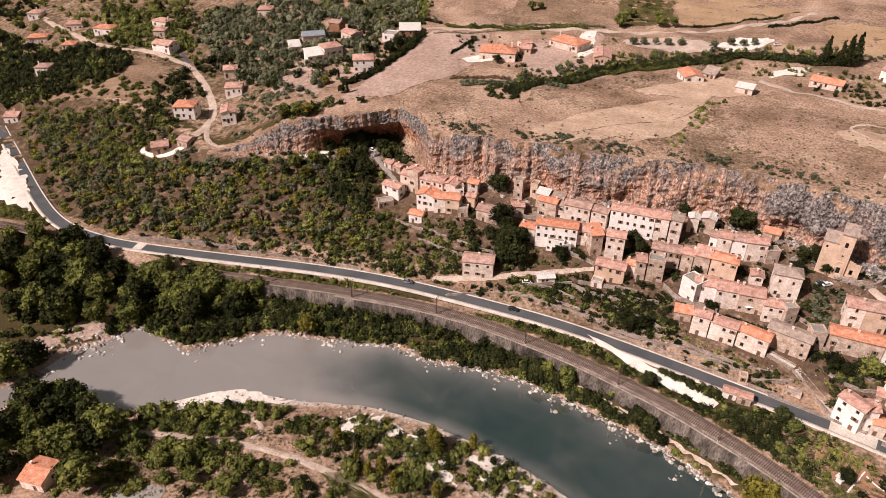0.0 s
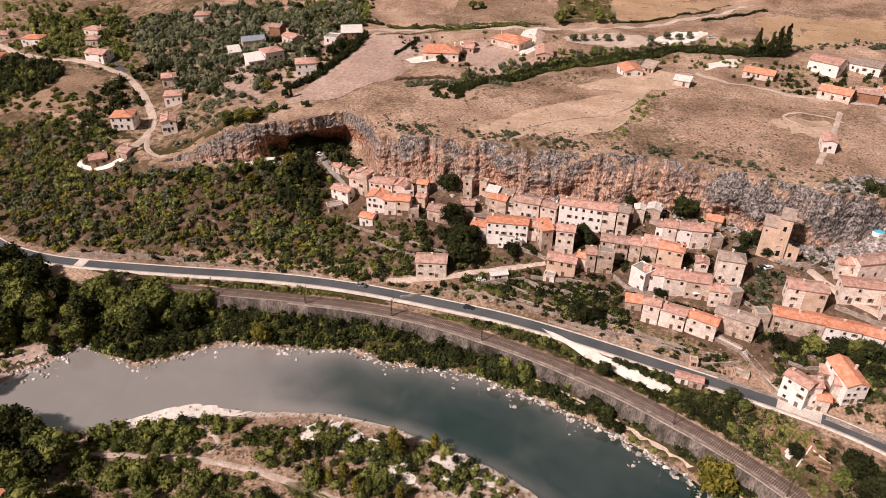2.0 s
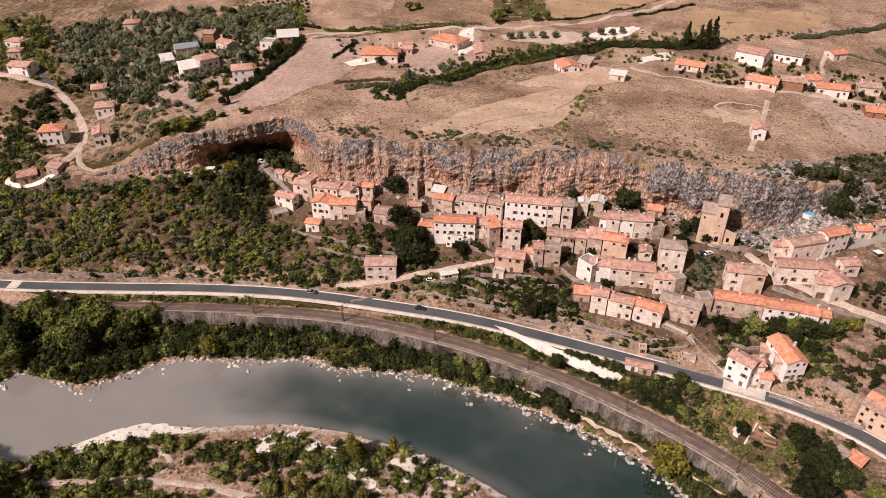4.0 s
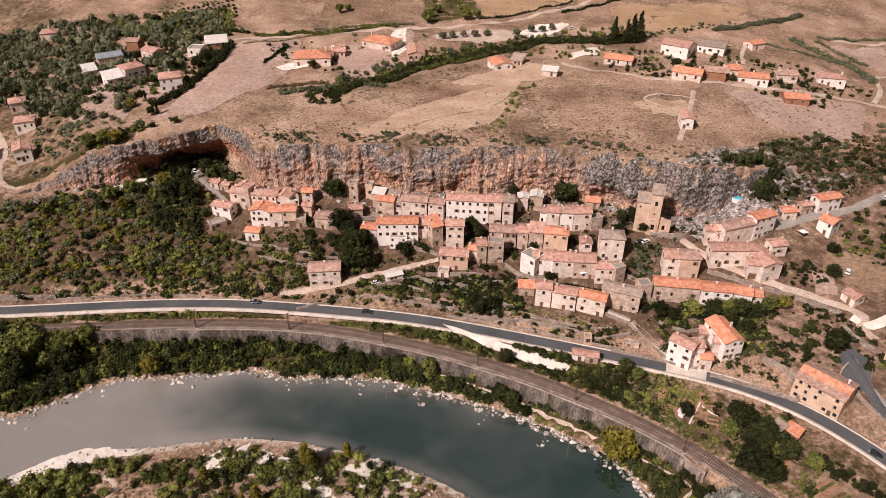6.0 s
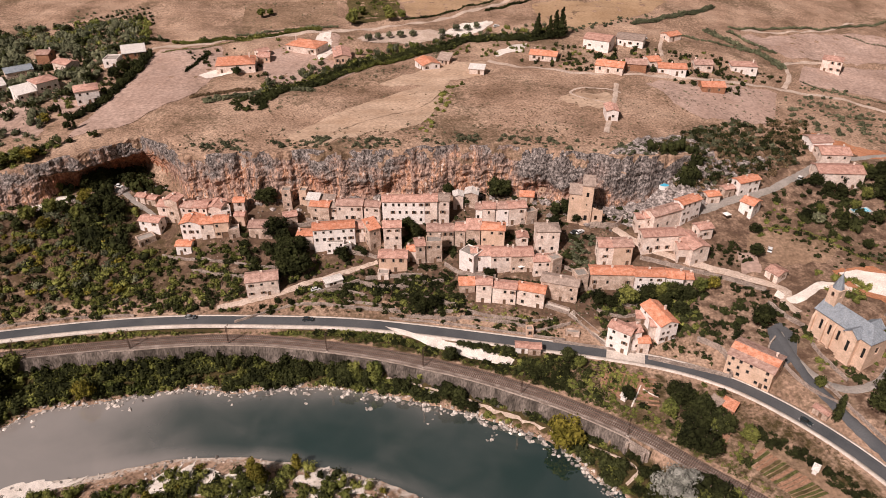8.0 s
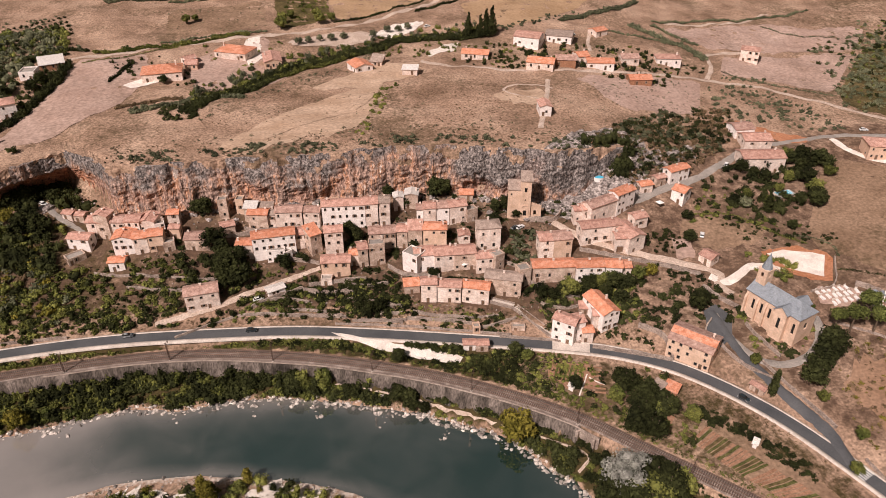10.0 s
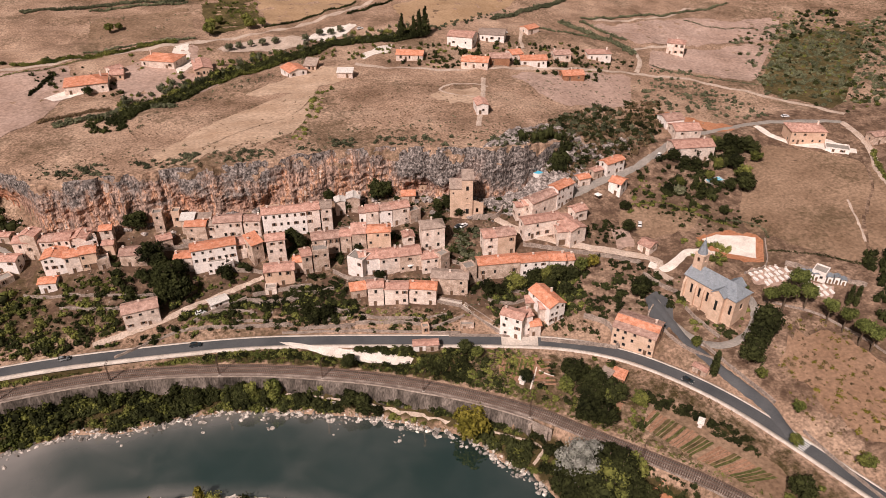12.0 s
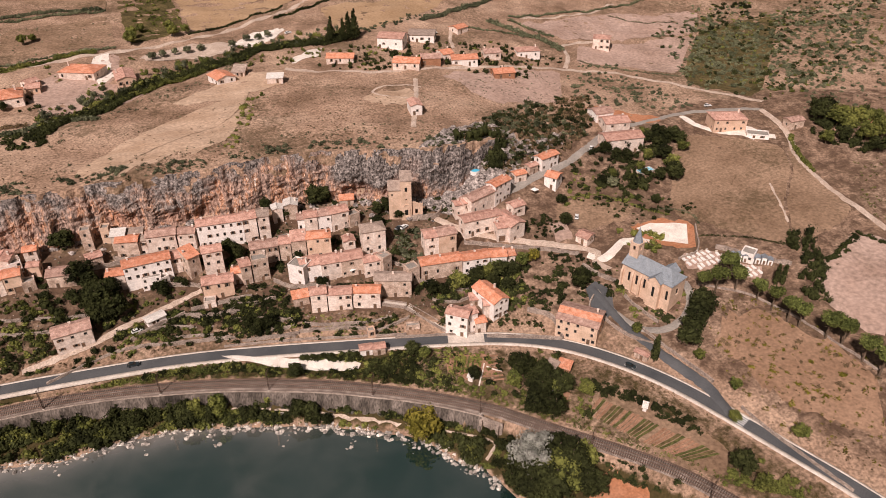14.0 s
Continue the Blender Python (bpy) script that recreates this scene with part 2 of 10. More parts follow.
FIELDS = {
    "bare": surface("bare_pinkish_field", [(0.36, 0.245, 0.193), (0.47, 0.34, 0.28)], 0.05, 0.7, 0.95, 0.1, 0.25, tuft=0.3),
    "straw": surface("pale_straw_field", [(0.39, 0.265, 0.18), (0.54, 0.395, 0.29)], 0.06, 0.8, 0.95, 0.1, 0.25, (1, 2.2, 1), tuft=0.2),
    "gold": surface("stubble_field", [(0.33, 0.215, 0.125), (0.41, 0.28, 0.175)], 0.05, 0.8, 0.95, 0.1, 0.15),
    "brown": surface("brown_meadow", [(0.20, 0.128, 0.082), (0.32, 0.215, 0.145)], 0.06, 0.9, 0.95, 0.15, 0.3, tuft=0.6),
    "green": surface("overgrown_meadow", [(0.05, 0.045, 0.017), (0.155, 0.115, 0.054)], 0.09, 0.9, 0.95, 0.3, 0.45, tuft=0.6),
    "soil": surface("tilled_soil", [(0.25, 0.135, 0.082), (0.36, 0.205, 0.135)], 0.3, 2, 0.95, 0.2, 0.3),
    "rust": surface("rust_red_earth", [(0.36, 0.15, 0.075), (0.45, 0.22, 0.13)], 0.2, 1.5, 0.95, 0.15, 0.25),
    "slope": surface("dry_red_brown_slope", [(0.25, 0.150, 0.094), (0.35, 0.222, 0.148)], 0.05, 0.9, 0.95, 0.1, 0.25, tuft=0.2),
    "crop": surface("green_crop", [(0.06, 0.065, 0.022), (0.13, 0.12, 0.045)], 0.4, 2.5, 0.95, 0.3, 0.5),
}
TRACK_DIRT = surface("dirt_track", [(0.40, 0.30, 0.235), (0.56, 0.45, 0.37)], 0.25, 2, 0.95, 0.08, 0.25)
CONCRETE = surface("pale_concrete", [(0.48, 0.415, 0.355), (0.66, 0.585, 0.515)], 0.3, 2, 0.9, 0.05, 0.2)
WHITE_LINE = surface("road_paint", [(0.72, 0.71, 0.69)], 0.3, 4, 0.7, 0.0, 0.15)
BALLAST = surface("ballast", [(0.13, 0.098, 0.08), (0.21, 0.165, 0.138), (0.33, 0.27, 0.23)], 0.35, 5, 0.95, 0.15, 0.35)
STEEL = surface("rusty_steel", [(0.10, 0.06, 0.045), (0.17, 0.11, 0.085)], 0.5, 5, 0.5, 0.0, 0.2, metal=0.6)
SLEEPER = surface("sleeper_wood", [(0.062, 0.046, 0.037), (0.12, 0.09, 0.073)], 0.8, 6, 0.9, 0.0, 0.3, own=0.2)
DARK_STONE = surface("dark_wall_stone", [(0.034, 0.029, 0.024), (0.105, 0.086, 0.072), (0.21, 0.172, 0.147)], 0.3, 2.2, 0.95, 0.35, 0.5, (1, 1, 0.3))
DRY_STONE = surface("dry_stone", [(0.22, 0.17, 0.14), (0.42, 0.34, 0.285)], 0.4, 2.5, 0.95, 0.3, 0.45)
BOULDER = surface("boulder_stone", [(0.14, 0.12, 0.105), (0.62, 0.55, 0.49)], 0.5, 2.0, 0.9, 0.15, 0.3, island=0.6)
WALLS = {
    "white": surface("white_render", [(0.76, 0.67, 0.61), (0.89, 0.82, 0.77)], 0.5, 1.8, 0.9, 0.06, 0.15, own=0.06),
    "cream": surface("cream_render", [(0.56, 0.43, 0.355), (0.72, 0.585, 0.50), (0.83, 0.715, 0.635)], 0.5, 1.8, 0.9, 0.08, 0.2, own=0.12),
    "stone": surface("rubble_stone", [(0.35, 0.242, 0.185), (0.52, 0.388, 0.305), (0.68, 0.54, 0.45)], 0.5, 2.6, 0.95, 0.2, 0.28, own=0.10),
    "ochre": surface("ochre_stone", [(0.56, 0.385, 0.275), (0.74, 0.54, 0.41)], 0.4, 2.4, 0.95, 0.1, 0.16, own=0.06),
    "salmon": surface("salmon_render", [(0.58, 0.39, 0.28), (0.68, 0.48, 0.36)], 0.25, 1.5, 0.9, 0.05, 0.12),
    "brick": surface("brown_brick", [(0.27, 0.13, 0.075), (0.38, 0.20, 0.12)], 0.4, 3, 0.9, 0.1, 0.3),
}
ROOFS = {
    "old": tile_material("weathered_tiles", [(0.27, 0.165, 0.130), (0.42, 0.265, 0.212), (0.54, 0.37, 0.305)]),
    "new": tile_material("orange_tiles", [(0.47, 0.185, 0.105), (0.62, 0.265, 0.16), (0.68, 0.37, 0.265)], 0.12),
    "pink": tile_material("pink_tiles", [(0.33, 0.180, 0.138), (0.50, 0.288, 0.225), (0.60, 0.385, 0.31)]),
    "grey": tile_material("grey_slabs", [(0.26, 0.195, 0.16), (0.45, 0.35, 0.29)]),
    "slate": tile_material("blue_grey_slate", [(0.20, 0.225, 0.25), (0.29, 0.315, 0.34)]),
    "pale": tile_material("pale_sheet", [(0.60, 0.55, 0.50), (0.74, 0.69, 0.64)]),
}
GLASS = surface("dark_window_glass", [(0.012, 0.012, 0.013), (0.03, 0.028, 0.026)], 0.7, 2, 0.15, 0.0, 0.2, spec=0.5)
FRAME_PAINT = surface("faded_frame_paint", [(0.22, 0.17, 0.135), (0.38, 0.31, 0.26)], 0.8, 3, 0.7, 0.0, 0.15, own=0.2)
SHUTTER = surface("brown_shutter", [(0.13, 0.075, 0.045), (0.24, 0.15, 0.10)], 0.8, 4, 0.8, 0.0, 0.2, own=0.3)
WOOD = surface("weathered_wood", [(0.15, 0.10, 0.07), (0.26, 0.18, 0.125)], 0.8, 5, 0.85, 0.03, 0.3)
BARK = surface("bark", [(0.09, 0.065, 0.045), (0.17, 0.125, 0.09)], 1.0, 5, 0.95, 0.1, 0.3)
LEAVES = {
    "dark": surface("dark_leaves", [(0.012, 0.014, 0.006), (0.050, 0.055, 0.019)], 0.12, 1.2, 0.9, 0.15, 0.3, own=0.3, island=0.30, spec=0.05),
    "green": surface("green_leaves", [(0.046, 0.058, 0.016), (0.205, 0.205, 0.055)], 0.10, 1.2, 0.9, 0.15, 0.3, own=0.3, island=0.34, spec=0.05),
    "olive": surface("olive_leaves", [(0.056, 0.064, 0.035), (0.190, 0.190, 0.112)], 0.10, 1.2, 0.9, 0.15, 0.3, own=0.3, island=0.32, spec=0.05),
    "gold": surface("yellow_green_leaves", [(0.09, 0.082, 0.014), (0.20, 0.165, 0.032)], 0.15, 1.2, 0.9, 0.15, 0.3, own=0.25, island=0.4, spec=0.05),
    "silver": surface("silver_leaves", [(0.17, 0.17, 0.14), (0.33, 0.32, 0.28)], 0.2, 1.2, 0.9, 0.15, 0.25, island=0.35, spec=0.1),
    "pine": surface("pine_needles", [(0.05, 0.062, 0.018), (0.14, 0.155, 0.045)], 0.2, 1.5, 0.9, 0.15, 0.3, own=0.2, island=0.4, spec=0.05),
    "dry": surface("dry_brush", [(0.10, 0.070, 0.038), (0.20, 0.135, 0.078)], 0.15, 1.5, 0.95, 0.15, 0.3, island=0.4, spec=0.05),
}
RED_PAINT = surface("red_paint", [(0.45, 0.06, 0.04)], 0.5, 4, 0.6, 0.0, 0.2)
CAR_WHITE = surface("white_car_paint", [(0.75, 0.74, 0.72)], 0.5, 4, 0.3, 0.0, 0.05, spec=0.5)
CAR_DARK = surface("dark_car_paint", [(0.02, 0.03, 0.035)], 0.5, 4, 0.25, 0.0, 0.1, spec=0.6)
CAR_BLUE = surface("blue_car_paint", [(0.03, 0.08, 0.14)], 0.5, 4, 0.3, 0.0, 0.1, spec=0.5)
TYRE = surface("tyre_rubber", [(0.02, 0.02, 0.02)], 1, 4, 0.9, 0.0, 0.1)
POOL = surface("pool_blue", [(0.06, 0.42, 0.62), (0.12, 0.52, 0.70)], 0.8, 3, 0.3, 0.0, 0.1)
CANVAS = surface("white_canvas", [(0.78, 0.75, 0.71)], 0.5, 3, 0.8, 0.0, 0.08)
# ---- the lie of the land: heights along rays fanning out over the valley ----
# each line: bearing in degrees from straight ahead, distance in metres
NEAR_BANK = [(-75, 175), (-62, 205), (-59.2, 207), (-53.7, 186), (-49.1, 177), (-45.2, 176), (-41.3, 174), (-35.7, 163), (-26.9, 155),
             (-20.6, 147), (-14.5, 139), (-8.7, 132), (-2.7, 125), (3, 117), (15, 106), (30, 96), (60, 80)]
FAR_BANK = [(-75, 205), (-64, 213), (-57.3, 216), (-55.2, 220), (-52, 219), (-48.8, 222), (-45.2, 200), (-40.1, 199), (-36.8, 199),
            (-32.4, 191), (-24.2, 183), (-20.4, 175), (-14.6, 171), (-9.7, 167), (-1.4, 158), (5.7, 152), (11.4, 147),
            (16.7, 143), (19.6, 137), (22.1, 133), (24.0, 132), (29, 123), (40, 110), (60, 92)]
RAIL = [(-75, 413.2), (-62, 344.3), (-55.8, 314.8), (-48.9, 258.7), (-44.8, 240.0), (-37, 219.4), (-28.3, 203.6), (-19.6, 191.8), (-9.9, 178.1), (0.2, 166.3),
        (11.1, 156.4), (23.7, 147.6), (30.8, 141.7), (40.1, 138.7), (46.7, 137.7), (51.5, 135.8), (65, 133.8)]
ROAD = [(-75, 465.3), (-56, 455.4), (-53.5, 420.8), (-53.2, 373.3), (-52.7, 316.8), (-51.8, 291.1), (-49.4, 271.3), (-46.4, 257.4), (-39.7, 236.6), (-31.5, 219.8),
        (-23.7, 206.9), (-15.0, 194.1), (-7.2, 186.6), (0.3, 180.2), (9.7, 175.7), (20.4, 176.2), (26.4, 178.2), (32.5, 178.2), (38.6, 174.7),
        (44.3, 170.3), (50.4, 164.4), (56.1, 160.4), (61.5, 158.4), (75, 156.4)]
# foot and brow of the cliff: bearing, distance, height of the foot, height of the brow
CREST = [(-75, 640, 12, 12), (-56, 560, 14, 14), (-53.5, 500, 15, 15), (-50, 430, 24, 24), (-45, 370, 32, 32), (-40.5, 312, 32, 32),
         (-38.9, 292, 30, 30.6), (-36.4, 288, 30, 33), (-34.6, 286, 29.8, 38.5), (-32.6, 282, 29.5, 43.5), (-29.4, 279, 29, 46), (-25.7, 279, 29, 47),
         (-22.9, 282, 29, 48), (-21.4, 270, 29, 48), (-20.4, 258, 29, 48), (-18, 251, 29, 48), (-12.4, 246, 29, 48),
         (-5, 240.5, 29, 48), (0.2, 240.5, 29, 48), (5.4, 243, 29, 48), (9.7, 243, 28.5, 48), (14.4, 241.5, 28, 48),
         (17.8, 242, 28, 47.5), (21, 250, 28, 46), (24.8, 266, 28, 43), (28, 282, 29, 39), (31.3, 301, 30, 36),
         (35.3, 328, 31, 33), (41, 366, 33, 33), (48, 395, 36, 36), (56, 420, 38, 38), (75, 450, 42, 42)]
ROAD_Z, RAIL_Z = 10.5, 8.5
FAN = np.linspace(-80, 80, 1281)


def eased(line, k, reach=1.0):
    """A line's column k over the fan of bearings, its corners rounded over that many degrees."""
    a = np.interp(FAN, [p[0] for p in line], [p[k] for p in line])
    n = max(1, int(reach / 0.125))
    w = np.hanning(n + 2)[1:-1]
    return np.convolve(np.pad(a, n, "edge"), w / w.sum(), "same")[n:-n]


R_NEAR, R_FAR, R_RAIL, R_ROAD = eased(NEAR_BANK, 1, 3), eased(FAR_BANK, 1, 1), eased(RAIL, 1, 4), eased(ROAD, 1, 2)
R_CREST, Z_FOOT, Z_BROW = eased(CREST, 1, 0.8), eased(CREST, 2, 3), eased(CREST, 3, 2)


WEST_ROAD = np.concatenate([np.stack([np.linspace(a[1], b[1], 14) * np.sin(np.radians(np.linspace(a[0], b[0], 14))), np.linspace(a[1], b[1], 14) * np.cos(np.radians(np.linspace(a[0], b[0], 14)))], 1)
                            for a, b in zip(ROAD, ROAD[1:]) if -70 < a[0] < -38])


R_CREST = R_CREST + 0.5 * np.sin(FAN * 2.3 + 1.5 * np.sin(FAN * 0.9)) + 0.4 * np.sin(FAN * 5.1 + 2 * np.sin(FAN * 1.7))


def at_bearing(column, az):
    return np.interp(az, FAN, column)


def wob(x, y):
    """Gentle unevenness, about one metre up and down."""
    return (0.45 * np.sin(x * 0.11 + 1.3 * np.sin(y * 0.07)) * np.cos(y * 0.13 + 0.8 * np.sin(x * 0.05))
            + 0.25 * np.sin(x * 0.31 + y * 0.23) * np.sin(y * 0.37 - x * 0.17 + 1.0))


def cave_depth(az):
    """How far the hollow under the cliff reaches back."""
    return 11.0 * np.exp(-((np.asarray(az) + 25.8) / 4.3) ** 4) + 1.2


def land(x, y):
    """Height of the ground at x, y (arrays or numbers)."""
    x, y = np.asarray(x, float), np.asarray(y, float)
    az, r = np.degrees(np.arctan2(x, np.maximum(y, 1.0))), np.hypot(x, y)
    rn, rf, rr, rd = (at_bearing(c, az) for c in (R_NEAR, R_FAR, R_RAIL, R_ROAD))
    rc, zf, zb = at_bearing(R_CREST, az), at_bearing(Z_FOOT, az), at_bearing(Z_BROW, az)
    rd = np.maximum(rd, rr + 11)
    back = cave_depth(az) + 1.0
    ease = np.clip((az - 19.5) / 6.5, 0, 1)
    ease = ease * ease * (3 - 2 * ease)
    knots = [(np.zeros_like(r), 8.0 + 0 * r), (rn - 90, 4.5 + 0 * r), (rn - 12, 1.6 + 0 * r), (rn, 0 * r), (rn + 6, -1.6 + 0 * r), (rf - 5, -1.6 + 0 * r),
             (rf, 0 * r), (rf + 2, 0.9 + 0 * r), (np.maximum(rr - 6.5, rf + 2.5), 3.0 + 0 * r), (rr - 3.6, 3.9 + 0 * r), (rr - 3.0, RAIL_Z - 0.3 + 0 * r), (rr - 2.7, RAIL_Z + 0 * r), (rr + 4.2, RAIL_Z + 0 * r),
             (rd - 4.2, ROAD_Z + 0 * r), (rd + 4.2, ROAD_Z + 0 * r), (rd + 7.5, ROAD_Z + 1.9 + 0 * r), (rc - 4 - 18 * ease, zf), (rc + back, zf + 0.3 + (zb - zf - 0.4) * 0.92 * ease), (rc + back + 1.6, zb),
             (rc + 120, zb + 4.0), (rc + 420, zb + 22), (rc + 1200, zb + 60), (rc + 4000, zb + 120)]
    z = knots[0][1] + 0.0
    for (ra, za), (rb, zb2) in zip(knots, knots[1:]):
        s = np.clip((r - ra) / np.maximum(rb - ra, 0.01), 0, 1)
        z = np.where(r > ra, za + (zb2 - za) * s, z)
    # the road's bed stays level where it bends away up the valley
    west = np.atleast_1d(az < -43)
    if west.any():
        zz, xx, yy = np.atleast_1d(z).copy(), np.atleast_1d(x)[west], np.atleast_1d(y)[west]
        d = np.hypot(xx[:, None] - WEST_ROAD[None, :, 0], yy[:, None] - WEST_ROAD[None, :, 1]).min(1)
        k = np.clip((d - 6.5) / 9, 0, 1)
        k = k * k * (3 - 2 * k)
        zz[west] = ROAD_Z + (zz[west] - ROAD_Z) * k
        z = zz.reshape(np.shape(z))
    calm = np.clip(np.minimum(np.abs(r - rd) - 5, np.abs(r - rr) - 5.5) / 8, 0, 1) * np.clip((np.abs(r - rc) - 1) / 5, 0, 1)
    far = np.clip((r - rc) / 150, 0, 1)
    return z + wob(x, y) * calm * (1 + 1.2 * far) * np.where(r < rf, np.clip((rn - r) / 10, 0, 1), 1)


def lay(x, y):
    return float(land(x, y))

# ---- building blocks ----
def mesh_of(name, verts, faces, materials, smooth=False, slots=None):
    me = bpy.data.meshes.new(name)
    me.from_pydata([tuple(v) for v in verts], [], faces)
    for m in materials if isinstance(materials, (list, tuple)) else [materials]:
        me.materials.append(m)
    if slots is not None:
        me.polygons.foreach_set("material_index", slots)
    if smooth:
        me.polygons.foreach_set("use_smooth", [True] * len(me.polygons))
    me.update()
    return me


def part(name, bm, material, parent, label=""):
    """Links a bmesh (or a mesh) as one object under a thing or a part."""
    if isinstance(bm, bmesh.types.BMesh):
        me = bpy.data.meshes.new(name)
        bm.to_mesh(me)
        bm.free()
        me.materials.append(material)
    else:
        me = bm
    ob = new(name, me)
    ob.parent = parent
    return tagged(ob, label)


def thing(name, label, category, m, group="", kind=""):
    ob = new(name)
    ob.empty_display_size = 0.5
    ob.matrix_basis = m
    return tagged(ob, label, category, group, kind)


def box(bm, x0, x1, y0, y1, z0, z1):
    vs = [bm.verts.new(p) for p in ((x0, y0, z0), (x1, y0, z0), (x1, y1, z0), (x0, y1, z0), (x0, y0, z1), (x1, y0, z1), (x1, y1, z1), (x0, y1, z1))]
    for f in ((3, 2, 1, 0), (4, 5, 6, 7), (0, 1, 5, 4), (1, 2, 6, 5), (2, 3, 7, 6), (3, 0, 4, 7)):
        bm.faces.new([vs[i] for i in f])
    return vs


def boxes(*spans, bevel=0.0):
    bm = bmesh.new()
    for s in spans:
        box(bm, *s)
    if bevel:
        bmesh.ops.bevel(bm, geom=bm.edges[:], offset=bevel, segments=1, affect="EDGES")
    return bm


def polar(az, r):
    return r * sin(radians(az)), r * cos(radians(az))


def eased_line(points, step=2.0, rounds=3):
    """A polyline, its corners rounded, resampled at even steps."""
    p = np.array(points, float)
    for _ in range(rounds):
        q = [p[0]]
        for a, b in zip(p, p[1:]):
            q += [a * 0.75 + b * 0.25, a * 0.25 + b * 0.75]
        p = np.array(q + [p[-1]])
    s = np.r_[0, np.cumsum(np.hypot(*np.diff(p, axis=0).T))]
    t = np.linspace(0, s[-1], max(2, int(s[-1] / step)))
    return np.c_[np.interp(t, s, p[:, 0]), np.interp(t, s, p[:, 1])]


def across(line):
    d = np.gradient(line, axis=0)
    d /= np.hypot(d[:, 0], d[:, 1])[:, None] + 1e-9
    return np.c_[d[:, 1], -d[:, 0]]


def ribbon(name, line, offsets, rise, material, label, z=None, fray=0.0, kind="structure", category=""):
    """A strip along a line between cross offsets; rise above the land, or at level z."""
    n, rng = across(line), np.random.default_rng(len(line))
    rows = []
    for k, o in enumerate(offsets):
        edge = k in (0, len(offsets) - 1)
        p = line + n * (o + (fray * rng.standard_normal(len(line)) if edge and fray else np.zeros(len(line))))[:, None]
        zz = np.full(len(p), z) if z is not None else land(p[:, 0], p[:, 1])
        rows.append(np.c_[p, zz + (rise[k] if isinstance(rise, (list, tuple)) else rise)])
    k, c = len(line), len(offsets)
    v = np.stack(rows, 1).reshape(-1, 3)
    f = [(i * c + j, i * c + j + 1, (i + 1) * c + j + 1, (i + 1) * c + j) for i in range(k - 1) for j in range(c - 1)]
    ob = new(name, mesh_of(name, v, f, material, True))
    return tagged(ob, label, category or name.replace("_", " "), kind=kind)


TRACKS = []          # lines that plants keep off: line, half width
FOOTPRINTS = []      # circles that plants keep off: x, y, radius


# ---- the ground, one sheet out to the horizon ----
def spread(lo, hi, step, reach):
    mid = list(np.arange(lo, hi + 0.1, step))
    out, d = [], step
    while (out[-1] if out else hi) < reach:
        d *= 1.22
        out.append((out[-1] if out else hi) + d)
    inn, d = [], step
    while (inn[-1] if inn else lo) > -reach:
        d *= 1.22
        inn.append((inn[-1] if inn else lo) - d)
    return np.array(inn[::-1] + mid + out)


def build_ground():
    xs, ys = spread(-330, 330, 2.5, 4500), spread(45, 430, 2.5, 4500)
    X, Y = np.meshgrid(xs, ys)
    Z = land(X, Y)
    w, h = len(xs), len(ys)
    v = np.stack([X, Y, Z], -1).reshape(-1, 3)
    i = (np.arange(h - 1)[:, None] * w + np.arange(w - 1)[None]).ravel()
    f = np.stack([i, i + 1, i + w + 1, i + w], 1).tolist()
    me = mesh_of("ground", v, f, LAND, True)
    az, r = np.degrees(np.arctan2(v[:, 0], np.maximum(v[:, 1], 1))), np.hypot(v[:, 0], v[:, 1])
    rn, rf, rr, rd, rc = (at_bearing(c, az) for c in (R_NEAR, R_FAR, R_RAIL, R_ROAD, R_CREST))
    bump01 = lambda a, b: np.clip((r - a) / np.maximum(b - a, 0.1), 0, 1)
    slope = bump01(rd + 3, rd + 12) * (1 - bump01(rc - 6, rc))
    west = np.clip((-az - 17) / 5, 0, 1)
    east = np.clip((az - 21) / 6, 0, 1)
    beyond = bump01(rc, rc + 4)
    bank = bump01(rf, rf + 3) * (1 - bump01(rr - 4, rr - 3))
    near = 1 - bump01(rn - 6, rn)
    green = 0.56 * slope * west + 0.46 * slope * (1 - west) * (1 - east) + 0.22 * slope * east + 1.0 * bank + 0.36 * near
    green += 0.50 * beyond * np.clip((-az - 27) / 6, 0, 1)
    green += 0.42 * beyond * np.clip((az - 33) / 4, 0, 1) * bump01(rc, rc + 40)
    green += 0.95 * bump01(rr + 2.5, rr + 4) * (1 - bump01(rd - 5, rd - 4)) * (0.55 + 0.45 * np.clip((16 - az) / 4, 0, 1)) + 0.35 * beyond * (1 - bump01(rc + 4, rc + 14))
    earth = 0.58 * slope * (1 - west) * (1 - east) + 0.52 * slope * east + 0.50 * slope * west + 0.30 * near + 0.35 * bump01(rr + 2.5, rr + 4) * (1 - bump01(rd - 5, rd - 4))
    gravel = 0.95 * np.exp(-((r - rn + 2) / 5) ** 2) * np.exp(-((az + 43) / 6.0) ** 2)
    gravel += 0.22 * slope * bump01(rc - 44, rc - 36) * np.clip((az + 22) / 3, 0, 1) * np.clip((24 - az) / 3, 0, 1)
    gravel += 0.50 * np.exp(-((r - rn + 16) / 14) ** 2) * np.exp(-((az + 10) / 15.0) ** 2) + 0.12 * np.exp(-((r - rf - 0.5) / 1.6) ** 2)
    gravel += 0.55 * np.exp(-((r - rn + 1.2) / 2.2) ** 2)
    for name, values in (("green", green), ("earth", earth), ("gravel", gravel)):
        me.attributes.new(name, "FLOAT", "POINT").data.foreach_set("value", values.astype(np.float32))
    return tagged(new("ground", me), "dry grassy valley land with scrub, bare earth and gravel", "ground", kind="structure")


build_ground()


